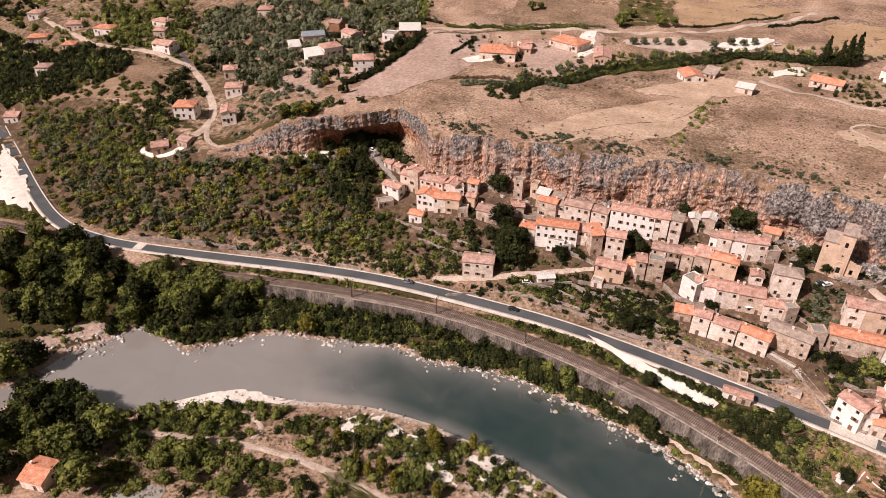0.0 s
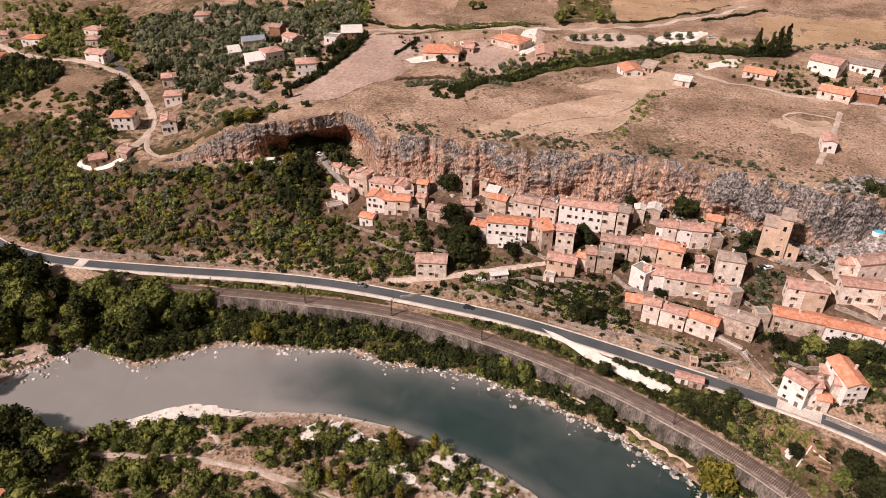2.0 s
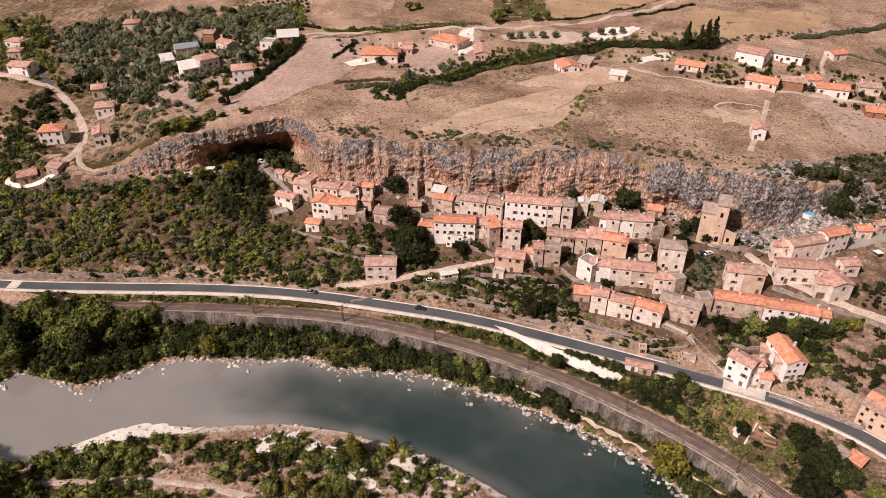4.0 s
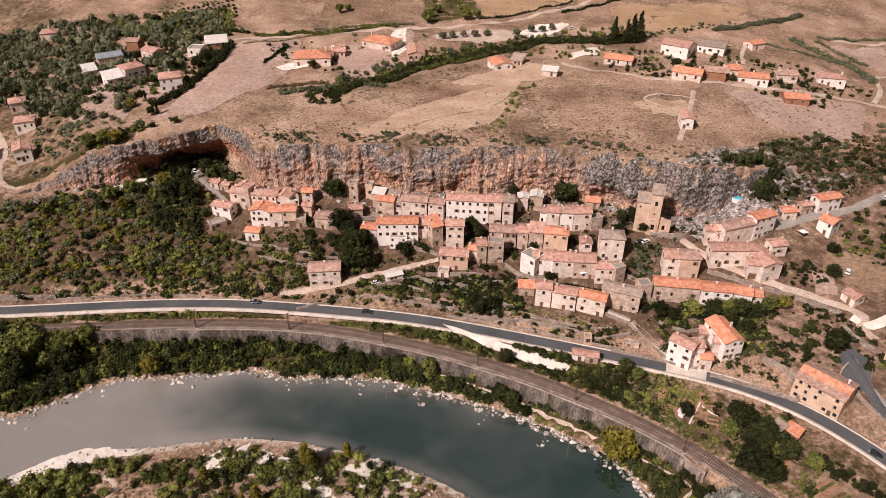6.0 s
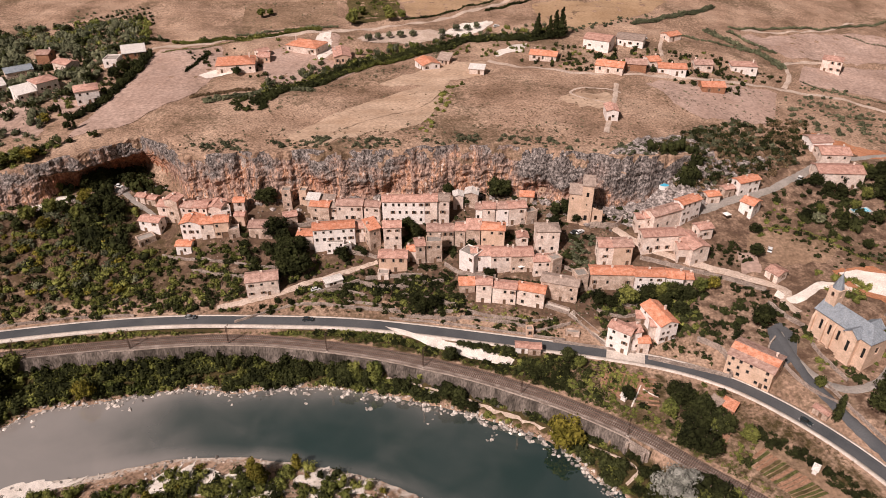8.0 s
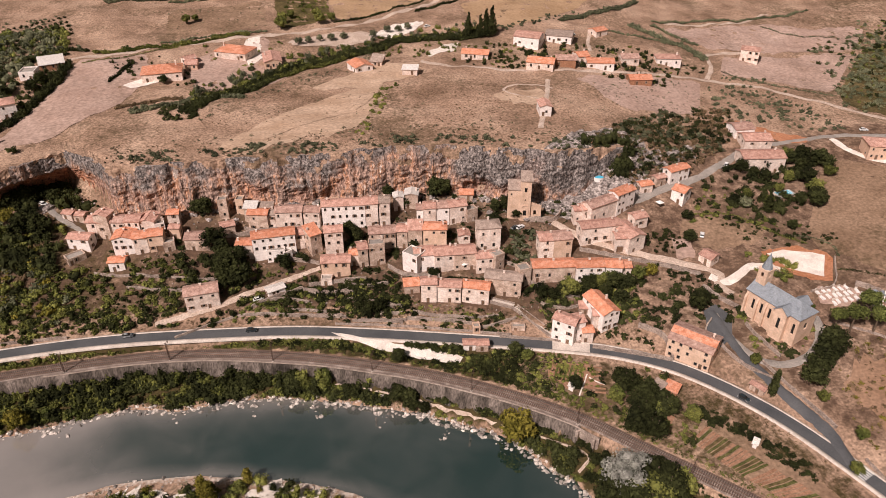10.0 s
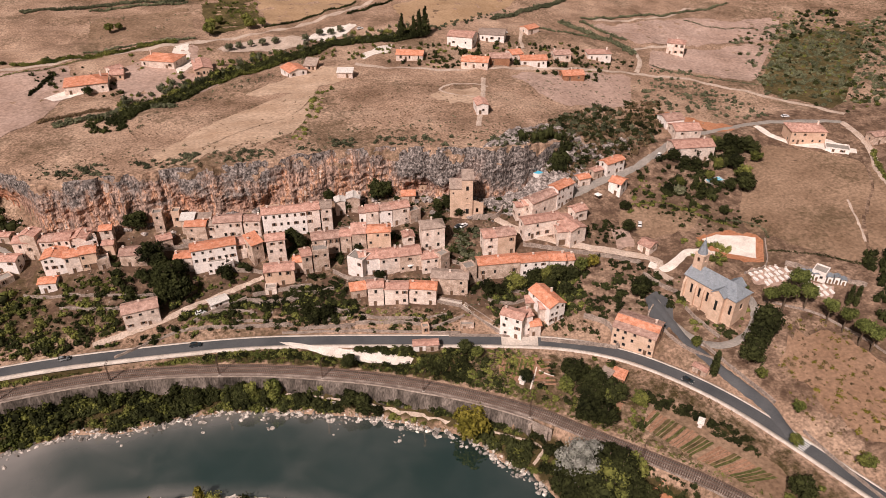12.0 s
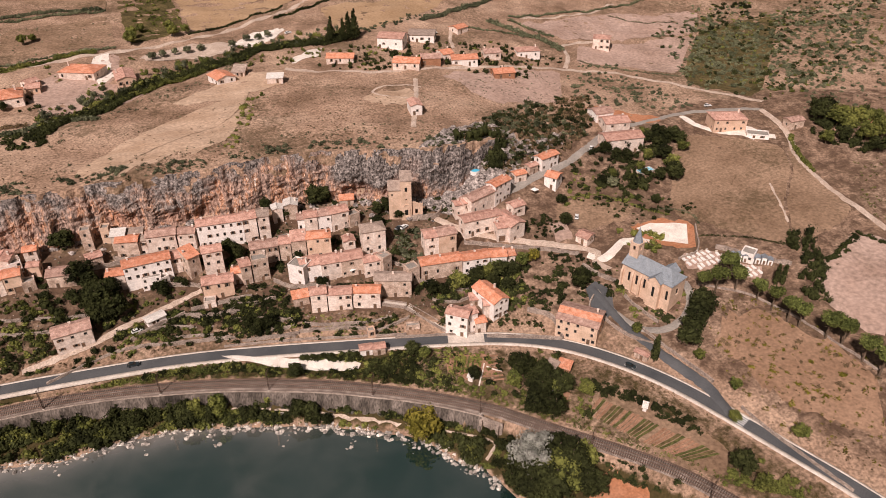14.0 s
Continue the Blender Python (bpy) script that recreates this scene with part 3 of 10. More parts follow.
def build_river():
    """The water fills the bed between the two banks."""
    v, f = [], []
    fan = FAN[::4]
    for a in fan:
        r0, r1 = at_bearing(R_NEAR, a) - 4, at_bearing(R_FAR, a) + 4
        for s in np.linspace(0, 1, 9):
            v.append((*polar(a, r0 + (r1 - r0) * s), 0.0))
    for i in range(len(fan) - 1):
        for j in range(8):
            f.append((i * 9 + j, i * 9 + j + 1, i * 9 + j + 10, i * 9 + j + 9))
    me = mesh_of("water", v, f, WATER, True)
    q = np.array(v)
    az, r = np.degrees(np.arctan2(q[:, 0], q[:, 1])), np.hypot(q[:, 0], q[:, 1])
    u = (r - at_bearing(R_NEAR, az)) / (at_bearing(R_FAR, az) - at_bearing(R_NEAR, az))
    # westward terms add the sky's pale sheen to the colour; bank terms are shallows
    shallow_sheen = np.clip((-az - 24) / 22, 0, 1) * 0.62 + np.clip((-az - 14) / 36, 0, 1) * 0.36 + np.exp(-(u / 0.07) ** 2) * 0.25 + (np.exp(-((u - 1) / 0.06) ** 2) * 0.15 + np.exp(-((u - 1) / 0.26) ** 2) * 0.24) * np.clip((14 - az) / 20, 0, 1)
    me.attributes.new("shallow_sheen", "FLOAT", "POINT").data.foreach_set("value", np.clip(shallow_sheen, 0, 1).astype(np.float32))
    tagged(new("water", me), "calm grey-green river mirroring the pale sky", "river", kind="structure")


build_river()

# ---- main road, railway and lanes ----
road_line = eased_line([polar(a, r) for a, r in ROAD if a > -56] + [(170, -60)])
TRACKS.append((road_line, 3.9))
ribbon("road", road_line, [-2.15, -1, 1, 2.15], 0.12, ASPHALT, "grey asphalt road with pale kerbs", z=ROAD_Z)
ribbon("pavement", road_line, [2.15, 2.2, 3.5, 3.55], [0.05, 0.24, 0.24, -0.5], CONCRETE, "pale concrete strip along the road", z=ROAD_Z, category="pavement")
ribbon("kerb", road_line, [-2.85, -2.8, -2.2, -2.15], [-0.5, 0.26, 0.26, 0.05], CONCRETE, "pale kerb on the uphill side of the road", z=ROAD_Z)

rail_line = eased_line([polar(a, r + 0.8) for a, r in RAIL if a > -70] + [(128, 20), (135, -60)])
TRACKS.append((rail_line, 2.9))
ribbon("ballast", rail_line, [-2.4, -2.15, 2.15, 2.4], [0.05, 0.45, 0.45, 0.05], BALLAST, "brown ballast bed of the railway", z=RAIL_Z)


def build_rails():
    n = across(rail_line)
    for centre in (-1.12, 1.12):
        for off in (-0.58, 0.58):
            ribbon("rail", rail_line, [centre + off - 0.06, centre + off - 0.05, centre + off + 0.05, centre + off + 0.06], [0.45, 0.66, 0.66, 0.45],
                   STEEL, "rusty steel railway rail", z=RAIL_Z)
        v, f = [], []
        s = np.r_[0, np.cumsum(np.hypot(*np.diff(rail_line, axis=0).T))]
        for d in np.arange(0, s[-1], 0.62):
            x, y = np.interp(d, s, rail_line[:, 0]), np.interp(d, s, rail_line[:, 1])
            nx, ny = np.interp(d, s, n[:, 0]), np.interp(d, s, n[:, 1])
            k = len(v)
            for u, w_, z in ((-0.95, -0.13, 0.44), (0.95, -0.13, 0.44), (0.95, 0.13, 0.44), (-0.95, 0.13, 0.44), (-0.95, -0.13, 0.54), (0.95, -0.13, 0.54), (0.95, 0.13, 0.54), (-0.95, 0.13, 0.54)):
                c = centre + u
                v.append((x + nx * c - ny * w_, y + ny * c + nx * w_, RAIL_Z + z))
            f += [tuple(k + q for q in g) for g in ((4, 5, 6, 7), (0, 1, 5, 4), (1, 2, 6, 5), (2, 3, 7, 6), (3, 0, 4, 7))]
        tagged(new("sleepers", mesh_of("sleepers", v, f, SLEEPER)), "dark wooden railway sleepers", "sleepers", kind="stuff")


build_rails()


# ---- the cliff ----
def build_cliff():
    """Broken limestone: ledges and blocks, a leaning upper third with turf on its steps, hollows at the foot and one wide cave."""
    noise.seed_set(4)
    cols = np.arange(-39.5, 24.5, 0.12)
    levels = 38
    v, rust, turf, crust = [], [], [], []
    for a in cols:
        rc, zf, zb = (float(at_bearing(c, a)) for c in (R_CREST, Z_FOOT, Z_BROW))
        deep = float(cave_depth(a)) - 1.2
        tall = max(zb - zf, 0.3)
        fade = min(1.0, tall / 9) * min(1.0, max(0.0, (25.0 - a) / 4.0))
        cave = min(1.0, deep / 6)
        x, y = polar(a, rc)
        for k in range(levels):
            s = k / (levels - 1)
            z = zf - 2.5 + (tall + 2.5) * s
            big = noise.fractal(Vector((x * 0.09, y * 0.09, z * 0.12)), 0.8, 2.1, 6) * 1.7
            # bedding: the face steps back at warped levels
            bed = z * 0.36 + 0.9 * noise.noise(Vector((x * 0.06, y * 0.06, z * 0.05))) + 0.5 * noise.noise(Vector((x * 0.2, y * 0.2, 3)))
            step = (bed - floor(bed)) ** 2 * -0.6
            near_, second = noise.voronoi(Vector((x * 0.30, y * 0.30, z * 0.38)))[0][:2]
            near2, second2 = noise.voronoi(Vector((x * 0.7, y * 0.7, z * 0.8)))[0][:2]
            block = (second - near_) * -0.5 + (second2 - near2) * -0.25 + 0.3
            rough = noise.noise(Vector((x * 0.8, y * 0.8, z * 0.7))) * 0.5 + noise.fractal(Vector((x * 0.33, y * 0.33, z * 0.07)), 0.9, 2.0, 3) * 0.6
            dent = max(0.0, noise.noise(Vector((x * 0.085, y * 0.085, z * 0.11 + 7))) - 0.18) * 9 * (1 - s)
            push = (big + step + block + rough + dent) * fade * min(1.0, 0.35 + 2.2 * (1 - s))
            lean = -1.8 * (1 - s) ** 2 + (2.2 * max(0.0, s - 0.55) / 0.45) ** 1.25 * (1 - 0.75 * cave)
            hollow = deep * max(0.0, 1 - (s / 0.72) ** 3) if s < 0.72 else 0.0
            sag = noise.noise(Vector((x * 0.11, y * 0.11, 9))) * 1.3 + noise.noise(Vector((x * 0.5, y * 0.5, 4))) * 0.8
            v.append((*polar(a, rc + lean * fade + push * 0.8 + hollow), z + sag * s * fade))
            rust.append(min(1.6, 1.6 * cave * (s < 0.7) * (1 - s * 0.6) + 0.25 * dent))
            crust.append(s * 0.95 + 0.55 * min(1.0, max(0.0, (a - 9) / 3)) - 0.12 * exp(-((a - 3) / 5) ** 2))
            turf.append(noise.fractal(Vector((x * 0.16, y * 0.16, z * 0.22)), 1.0, 2.0, 3) + (s - 0.93) * 2.2 > 0.12 and s > 0.6)
        # over the brow and back to the turf
        top = rc + 2.7 * (1 - 0.75 * cave) * fade
        for back, drop in ((0.9, 0.12), (2.5, 0.05), (cave_depth(a) + 4.5, -0.9)):
            x, y = polar(a, top + back)
            v.append((x, y, max(zb + (drop if back < 4 else 0), lay(x, y) - 0.9 if back > 4 else -99) + noise.noise(Vector((x * 0.3, y * 0.3, 2))) * 0.5 * fade))
            rust.append(0.0)
            crust.append(1.0)
            turf.append(True)
    c = levels + 3
    n = len(cols)
    f = [(i * c + j, (i + 1) * c + j, (i + 1) * c + j + 1, i * c + j + 1) for i in range(n - 1) for j in range(c - 1)]
    slots = [1 if turf[i * c + j] and turf[(i + 1) * c + j + 1] else 0 for i in range(n - 1) for j in range(c - 1)]
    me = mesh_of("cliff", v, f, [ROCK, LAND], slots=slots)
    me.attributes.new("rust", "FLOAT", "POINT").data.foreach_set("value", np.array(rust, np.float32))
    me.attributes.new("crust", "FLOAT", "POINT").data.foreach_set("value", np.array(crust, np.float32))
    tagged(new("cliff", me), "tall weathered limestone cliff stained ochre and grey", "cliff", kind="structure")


build_cliff()


# ---- retaining wall below the railway ----
def build_quay():
    line = eased_line([polar(a, at_bearing(R_RAIL, a) - 3.6) for a in np.arange(-30, 24.6, 1.5)], 1.2)
    ribbon("retaining_wall", line, [2.3, 1.75, 1.2, 0.6, 0.0, -0.5], [-7.4, -5.4, -3.6, -1.6, 0.25, 0.25], DARK_STONE, "tall dark stone retaining wall under the railway", z=RAIL_Z, category="wall")
    ribbon("coping", line, [0.1, 0.1, -0.45, -0.5], [0.1, 0.33, 0.33, 0.1], DRY_STONE, "stone coping along the retaining wall", z=RAIL_Z)
    ribbon("cess", line, [-0.4, -0.7, -1.0], [0.12, 0.16, 0.2], BALLAST, "gravel strip beside the track", z=RAIL_Z)
    west = eased_line([polar(a, at_bearing(R_RAIL, a) - 3.4) for a in np.arange(-50, -29, 2.0)])
    ribbon("retaining_wall", west, [1.2, 0.5, 0.0, -0.9], [-4, -1, 0.1, 0.2], DARK_STONE, "low dark stone wall under the railway", z=RAIL_Z, category="wall")


build_quay()


# ---- lanes, fields and yards ----
def lane(points, width, material, label, name="lane", rise=0.22, fray=0.12):
    line = eased_line(points, 1.5)
    TRACKS.append((line, width / 2 + 0.3))
    h = width / 2
    return ribbon(name, line, [-h, -h * 0.4, h * 0.4, h], [rise * 0.3, rise, rise, rise * 0.3], material, label, fray=fray)


def patch(points, material, label, name="field", rise=0.14, step=4.0, fray=0.5, keep_off=False):
    """A plot of ground with its own cover, lying on the land."""
    rng = np.random.default_rng(int(abs(points[0][0]) * 10))
    q = np.array(points, float)
    for _ in range(1 if fray > 0.2 else 0):
        q = np.concatenate([[a * 0.9 + b * 0.1, a * 0.1 + b * 0.9] for a, b in zip(q, np.roll(q, -1, 0))])
    ring = []
    for i, ((x0, y0), (x1, y1)) in enumerate(zip(q, np.roll(q, -1, 0))):
        k = max(1, int(hypot(x1 - x0, y1 - y0) / 1.6))
        for j in range(k):
            x, y = x0 + (x1 - x0) * j / k, y0 + (y1 - y0) * j / k
            w = fray * (np.sin(x * 0.31 + y * 0.27) * 1.3 + np.sin(x * 0.9 + y * 0.7) + 0.7 * np.sin(x * 2.3 - y * 1.9 + 1) + 0.5 * rng.standard_normal())
            ring.append((x + w * 0.6, y + w))
    p = np.array(points)
    gx, gy = np.meshgrid(np.arange(p[:, 0].min(), p[:, 0].max(), step), np.arange(p[:, 1].min(), p[:, 1].max(), step))
    k = inside(ring, gx.ravel(), gy.ravel())
    inner = list(zip(gx.ravel()[k], gy.ravel()[k]))
    n = len(ring)
    vs, _, fs, *_ = delaunay_2d_cdt([Vector(q) for q in ring + inner], [(i, (i + 1) % n) for i in range(n)], [], 1, 1e-4)
    v = np.array([(q.x, q.y) for q in vs])
    z = land(v[:, 0], v[:, 1]) + rise
    if keep_off:
        c = v.mean(0)
        FOOTPRINTS.append((c[0], c[1], 0.35 * min(np.ptp(v[:, 0]), np.ptp(v[:, 1]))))
    return tagged(new(name, mesh_of(name, np.c_[v, z], [tuple(f) for f in fs], material, True)), label, name.replace("_", " "), kind="structure")


def inside(poly, x, y):
    hit = np.zeros(len(x), bool)
    for (x0, y0), (x1, y1) in zip(poly, poly[1:] + poly[:1]):
        hit ^= ((y0 > y) != (y1 > y)) & (x < (x1 - x0) * (y - y0) / (y1 - y0 + 1e-12) + x0)
    return hit


def stone_wall(points, height, thick=0.55, material=None, label="low dry-stone terrace wall", name="stone_wall", below=1.0):
    """A wall of uneven stones along a line, following the land."""
    line = eased_line(points, 1.1, 2)
    n, rng = across(line), np.random.default_rng(len(line) + int(abs(points[0][0])))
    z = land(line[:, 0], line[:, 1])
    v = []
    for i in range(len(line)):
        top = z[i] + height * rng.uniform(0.82, 1.12)
        for o, q in ((thick / 2 + 0.12, z[i] - below), (thick / 2 + rng.uniform(-0.08, 0.08), z[i] + height * 0.5), (thick / 2 - 0.05, top), (-thick / 2 + 0.05, top + rng.uniform(-0.1, 0.05)), (-thick / 2, z[i] - below)):
            v.append((*(line[i] + n[i] * o), q))
    f = [(i * 5 + j, (i + 1) * 5 + j, (i + 1) * 5 + j + 1, i * 5 + j + 1) for i in range(len(line) - 1) for j in range(4)]
    e = (len(line) - 1) * 5
    f += [(0, 1, 2, 3, 4), (e + 4, e + 3, e + 2, e + 1, e)]
    return tagged(new(name, mesh_of(name, v, f, material or DRY_STONE)), label, "wall")


# ---- ways and plots of the place ----
lane([(-437.8, 379.9), (-413.0, 365.2), (-367.6, 342.7), (-324.1, 321.7), (-292.8, 321.2), (-269.9, 316.5), (-248.4, 305.4), (-226.6, 284.6), (-209.4, 265.7), (-202.5, 252.5), (-199.0, 240.0), (-200.5, 230.4)], 3.6, TRACK_DIRT, "pale winding lane between villas")
lane([(-204.7, 256.1), (-197.2, 240.9), (-190.2, 232.6), (-179.6, 230.3), (-168.2, 234.9), (-157.0, 239.7), (-144.0, 241.3), (-131.4, 247.9)], 2.4, TRACK_DIRT, "pale lane along the foot of the cliff")
lane([(-198.3, 234.4), (-201.6, 229.7), (-208.7, 226.1), (-218.7, 225.4), (-224.6, 228.2), (-224.5, 230.7)], 2.2, GRAVEL, "pale gravel drive of a villa")
lane([(-293.8, 343.2), (-273.8, 326.1), (-257.6, 313.0)], 2.8, ASPHALT, "short grey asphalt lane")
lane([(-142.8, 101.5), (-121.9, 106.6), (-101.3, 110.5), (-82.7, 110.8), (-67.7, 109.2), (-56.6, 107.3), (-45.7, 104.8)], 2.2, TRACK_DIRT, "pale dirt track on the near bank")
lane([(-106.5, 121.5), (-97.2, 119.4), (-98.0, 113.0)], 1.4, TRACK_DIRT, "narrow dirt path")
patch([(-152.0, 240.7), (-137.2, 246.8), (-132.1, 244.9), (-138.5, 236.1), (-146.4, 235.6)], GRAVEL, "pale gravel parking place below the cave", name='yard', rise=0.25)
patch([(-318.7, 232.0), (-307.5, 229.1), (-275.4, 206.4), (-249.4, 185.8), (-259.9, 186.2), (-275.9, 191.9)], GRAVEL, "white gravel yard beside the road", name='yard', rise=0.2)
lane([(-135.2, 360.4), (-99.7, 372.1), (-74.2, 386.2), (-92.6, 379.2), (-70.3, 379.9), (-44.6, 385.1), (-23.2, 392.1), (0.1, 395.3), (29.0, 413.9), (50.7, 430.2), (75.6, 453.6)], 3.4, TRACK_DIRT, "pale country lane across the plateau")
lane([(37.7, 337.7), (72.0, 322.0), (98.4, 314.6), (117.0, 317.3), (183.8, 322.2), (214.8, 314.8), (231.8, 297.2), (251.8, 276.0), (259.8, 256.5)], 2.8, TRACK_DIRT, "pale lane through the hamlet")
lane([(183.8, 322.2), (193.8, 336.0), (195.5, 353.0), (210.4, 358.5), (224.4, 359.5)], 2.4, TRACK_DIRT, "pale drive to a lone house")
lane([(189.9, 394.2), (225.1, 401.1), (257.1, 412.9), (276.9, 427.5)], 2, TRACK_DIRT, "pale field track")
lane([(135.3, 369.1), (130.6, 357.9), (127.4, 343.1)], 2, TRACK_DIRT, "pale track between gardens")
lane([(73.9, 218.4), (80.1, 211.1), (88.2, 204.6), (98.6, 199.2), (109.0, 194.6), (120.4, 188.9), (127.8, 183.8), (122.9, 181.3), (126.5, 175.1)], 2.9, TRACK_DIRT, "pale lane leaving the village")
lane([(84.3, 218.4), (93.6, 218.8), (107.4, 223.5), (122.4, 230.0), (137.5, 236.0), (125.5, 230.3), (140.2, 235.7), (159.2, 247.4), (169.5, 254.3), (184.3, 259.5), (202.1, 260.4), (217.8, 262.2), (242.1, 255.4), (252.5, 249.8)], 3.2, PALE_ASPHALT, "grey lane climbing past the row houses")
lane([(213.8, 258.9), (216.5, 246.9), (226.8, 235.5), (242.2, 226.5)], 3.4, GRAVEL, "white gravel drive")
lane([(252.5, 249.8), (250.3, 226.6), (238.5, 210.0), (233.7, 193.3), (233.1, 174.1), (232.0, 153.7)], 2.8, TRACK_DIRT, "dirt track along the fields")
lane([(214.4, 196.8), (207.6, 182.0), (202.9, 172.5)], 1.2, TRACK_DIRT, "narrow field path")
lane([(126.1, 105.6), (126.6, 113.3), (126.3, 117.8), (123.0, 127.7), (120.0, 135.7), (117.7, 145.2), (116.3, 155.5), (115.8, 162.5), (115.1, 168.1)], 3.2, ASPHALT, "dark asphalt side road up to the church", name='road', rise=0.75)
lane([(116.1, 166.7), (115.8, 158.8), (118.6, 150.2), (122.4, 142.8), (131.8, 141.6), (140.6, 146.6), (146.2, 154.4), (147.0, 159.6)], 2.8, PALE_ASPHALT, "pale drive winding round the church", rise=0.5)
lane([(122.1, 184.2), (126.1, 180.2), (132.2, 182.6), (138.3, 187.2), (145.2, 186.2), (150.3, 182.4)], 3.2, GRAVEL, "pale forecourt path behind the church")
patch([(-11.6, 182.1), (-6.6, 180.2), (4.5, 175.5), (18.2, 170.5), (27.1, 167.1), (30.3, 164.7), (28.3, 162.0), (21.1, 164.5), (10.5, 169.3), (-0.3, 174.5), (-9.4, 179.8)], GRAVEL, "tapering white gravel strip below the road", name="yard", rise=0.45, step=2.0, fray=0.12)
TRACKS.append((eased_line([(-10.5, 181), (-2, 177), (7.5, 172.4), (19.6, 167.5), (29, 164)]), 1.6))
lane([(-36.9, 174.0), (-12.7, 166.2), (5.3, 159.1), (26.5, 148.3), (45.0, 137.4), (61.2, 126.1), (58.7, 123.7), (56.1, 122.3)], 0.7, TRACK_DIRT, "narrow pale towpath along the wall")
lane([(-71.0, 195.3), (-63.1, 196.6), (-47.1, 199.0), (-39.3, 202.6), (-27.2, 205.7), (-18.1, 207.8), (-14.6, 208.8)], 1.8, TRACK_DIRT, "pale lane up into the village")
lane([(-120.1, 253.1), (-113.0, 245.9), (-104.1, 239.7), (-100.2, 236.0)], 2.2, PALE_ASPHALT, "pale alley down to the old houses")
lane([(94.1, 305.4), (89.5, 289.6), (82.8, 270.9), (76.7, 253.3)], 2.2, TRACK_DIRT, "pale footpath to the hilltop chapel")
lane([(93.8, 295.9), (87.2, 301.5), (77.3, 300.2), (69.7, 296.7), (71.7, 289.2), (81.3, 286.4), (87.2, 279.7)], 1.2, TRACK_DIRT, "worn loop of path in dry grass")
patch([(-139.8, 263.5), (-137.1, 282.1), (-132.0, 356.2), (-99.6, 369.7), (-91.6, 329.1), (-99.1, 301.5), (-110.9, 283.7), (-118.6, 272.0)], FIELDS["bare"], "bare pinkish field above the cave")
patch([(-75.3, 332.2), (-71.2, 358.3), (-39.6, 383.8), (-37.7, 351.1), (-50.4, 327.9), (-68.4, 321.6)], FIELDS["bare"], "bare pinkish field by the villas")
patch([(-49.4, 258.2), (-38.5, 271.9), (-26.1, 282.8), (7.5, 287.6), (19.1, 302.8), (10.3, 281.7), (1.9, 262.2), (-22.2, 256.2), (-37.5, 245.6)], FIELDS["straw"], "pale straw strip on the plateau", fray=1.4)
patch([(-70.2, 313.1), (-65.2, 349.9), (-28.3, 336.3), (-23.7, 329.9), (-39.9, 312.3), (-55.2, 310.5)], FIELDS["bare"], "bare ground before the villas")
patch([(-99.5, 431.1), (-46.8, 450.1), (-40.9, 400.9), (-93.6, 387.3)], FIELDS["brown"], "brown meadow beyond the lane")
patch([(-9.2, 476.1), (67.2, 456.5), (29.7, 420.2), (-2.2, 406.6)], FIELDS["gold"], "golden stubble field")
patch([(-42.9, 483.1), (-11.8, 476.9), (-5.1, 408.3), (-34.7, 396.6)], FIELDS["green"], "overgrown green meadow")
patch([(73.2, 431.8), (160.5, 435.8), (140.6, 411.7), (108.7, 388.8), (73.6, 379.3)], FIELDS["gold"], "golden stubble field by the farm")
patch([(-97.4, 505.1), (-49.3, 485.5), (-47.4, 464.6), (-88.9, 458.9)], FIELDS["brown"], "brown meadow far off")
patch([(208.2, 353.0), (236.4, 356.6), (294.3, 360.4), (246.4, 307.4), (220.4, 323.9), (194.8, 329.8)], FIELDS["bare"], "bare pinkish field")
patch([(186.4, 386.7), (252.6, 405.1), (327.6, 400.5), (300.1, 364.4), (239.1, 364.2), (204.4, 361.4), (188.1, 374.2)], FIELDS["bare"], "bare pinkish field on the hill")
patch([(300.9, 363.7), (336.6, 373.2), (371.9, 372.2), (261.6, 260.6), (242.4, 299.2)], FIELDS["green"], "scrubby green hillside plot")
patch([(196.9, 238.3), (208.8, 244.1), (224.3, 232.3), (238.8, 217.6), (228.6, 200.9), (209.3, 183.1), (196.1, 161.5), (185.3, 168.5), (166.8, 192.1), (169.2, 201.5)], FIELDS["brown"], "brown mown field")
patch([(239.5, 216.0), (233.5, 189.8), (231.2, 170.8), (224.9, 165.7), (200.7, 159.5), (198.0, 162.8), (210.6, 182.4), (229.6, 200.4)], FIELDS["brown"], "brown sloping field")
patch([(190.3, 144.8), (214.6, 154.9), (223.9, 156.2), (227.2, 149.1), (187.7, 111.0), (183.5, 115.7), (182.4, 128.9)], FIELDS["bare"], "pinkish ploughed field")
patch([(123.7, 213.2), (133.9, 215.6), (153.1, 203.4), (148.3, 198.8), (131.3, 196.5), (118.9, 203.7)], FIELDS["brown"], "earthen parking place", name='yard')
patch([(115.4, 204.0), (123.1, 204.7), (120.8, 193.1), (113.7, 193.3)], FIELDS["bare"], "bare earth beside the garage", name='yard', rise=0.2)
patch([(145.6, 194.2), (155.7, 194.9), (168.4, 188.7), (168.8, 184.5), (160.7, 171.7), (147.7, 182.3)], FIELDS["rust"], "red earth bank round the court", name='yard', rise=0.2)
patch([(147.5, 192.0), (154.6, 193.2), (167.2, 187.0), (160.3, 176.1), (151.1, 183.7)], GRAVEL, "white sand court", name='court', rise=0.32, fray=0.1)
patch([(108.6, 310.3), (178.3, 318.3), (161.0, 282.1), (123.5, 275.0), (114.8, 288.3)], FIELDS["bare"], "bare garden of the hamlet")
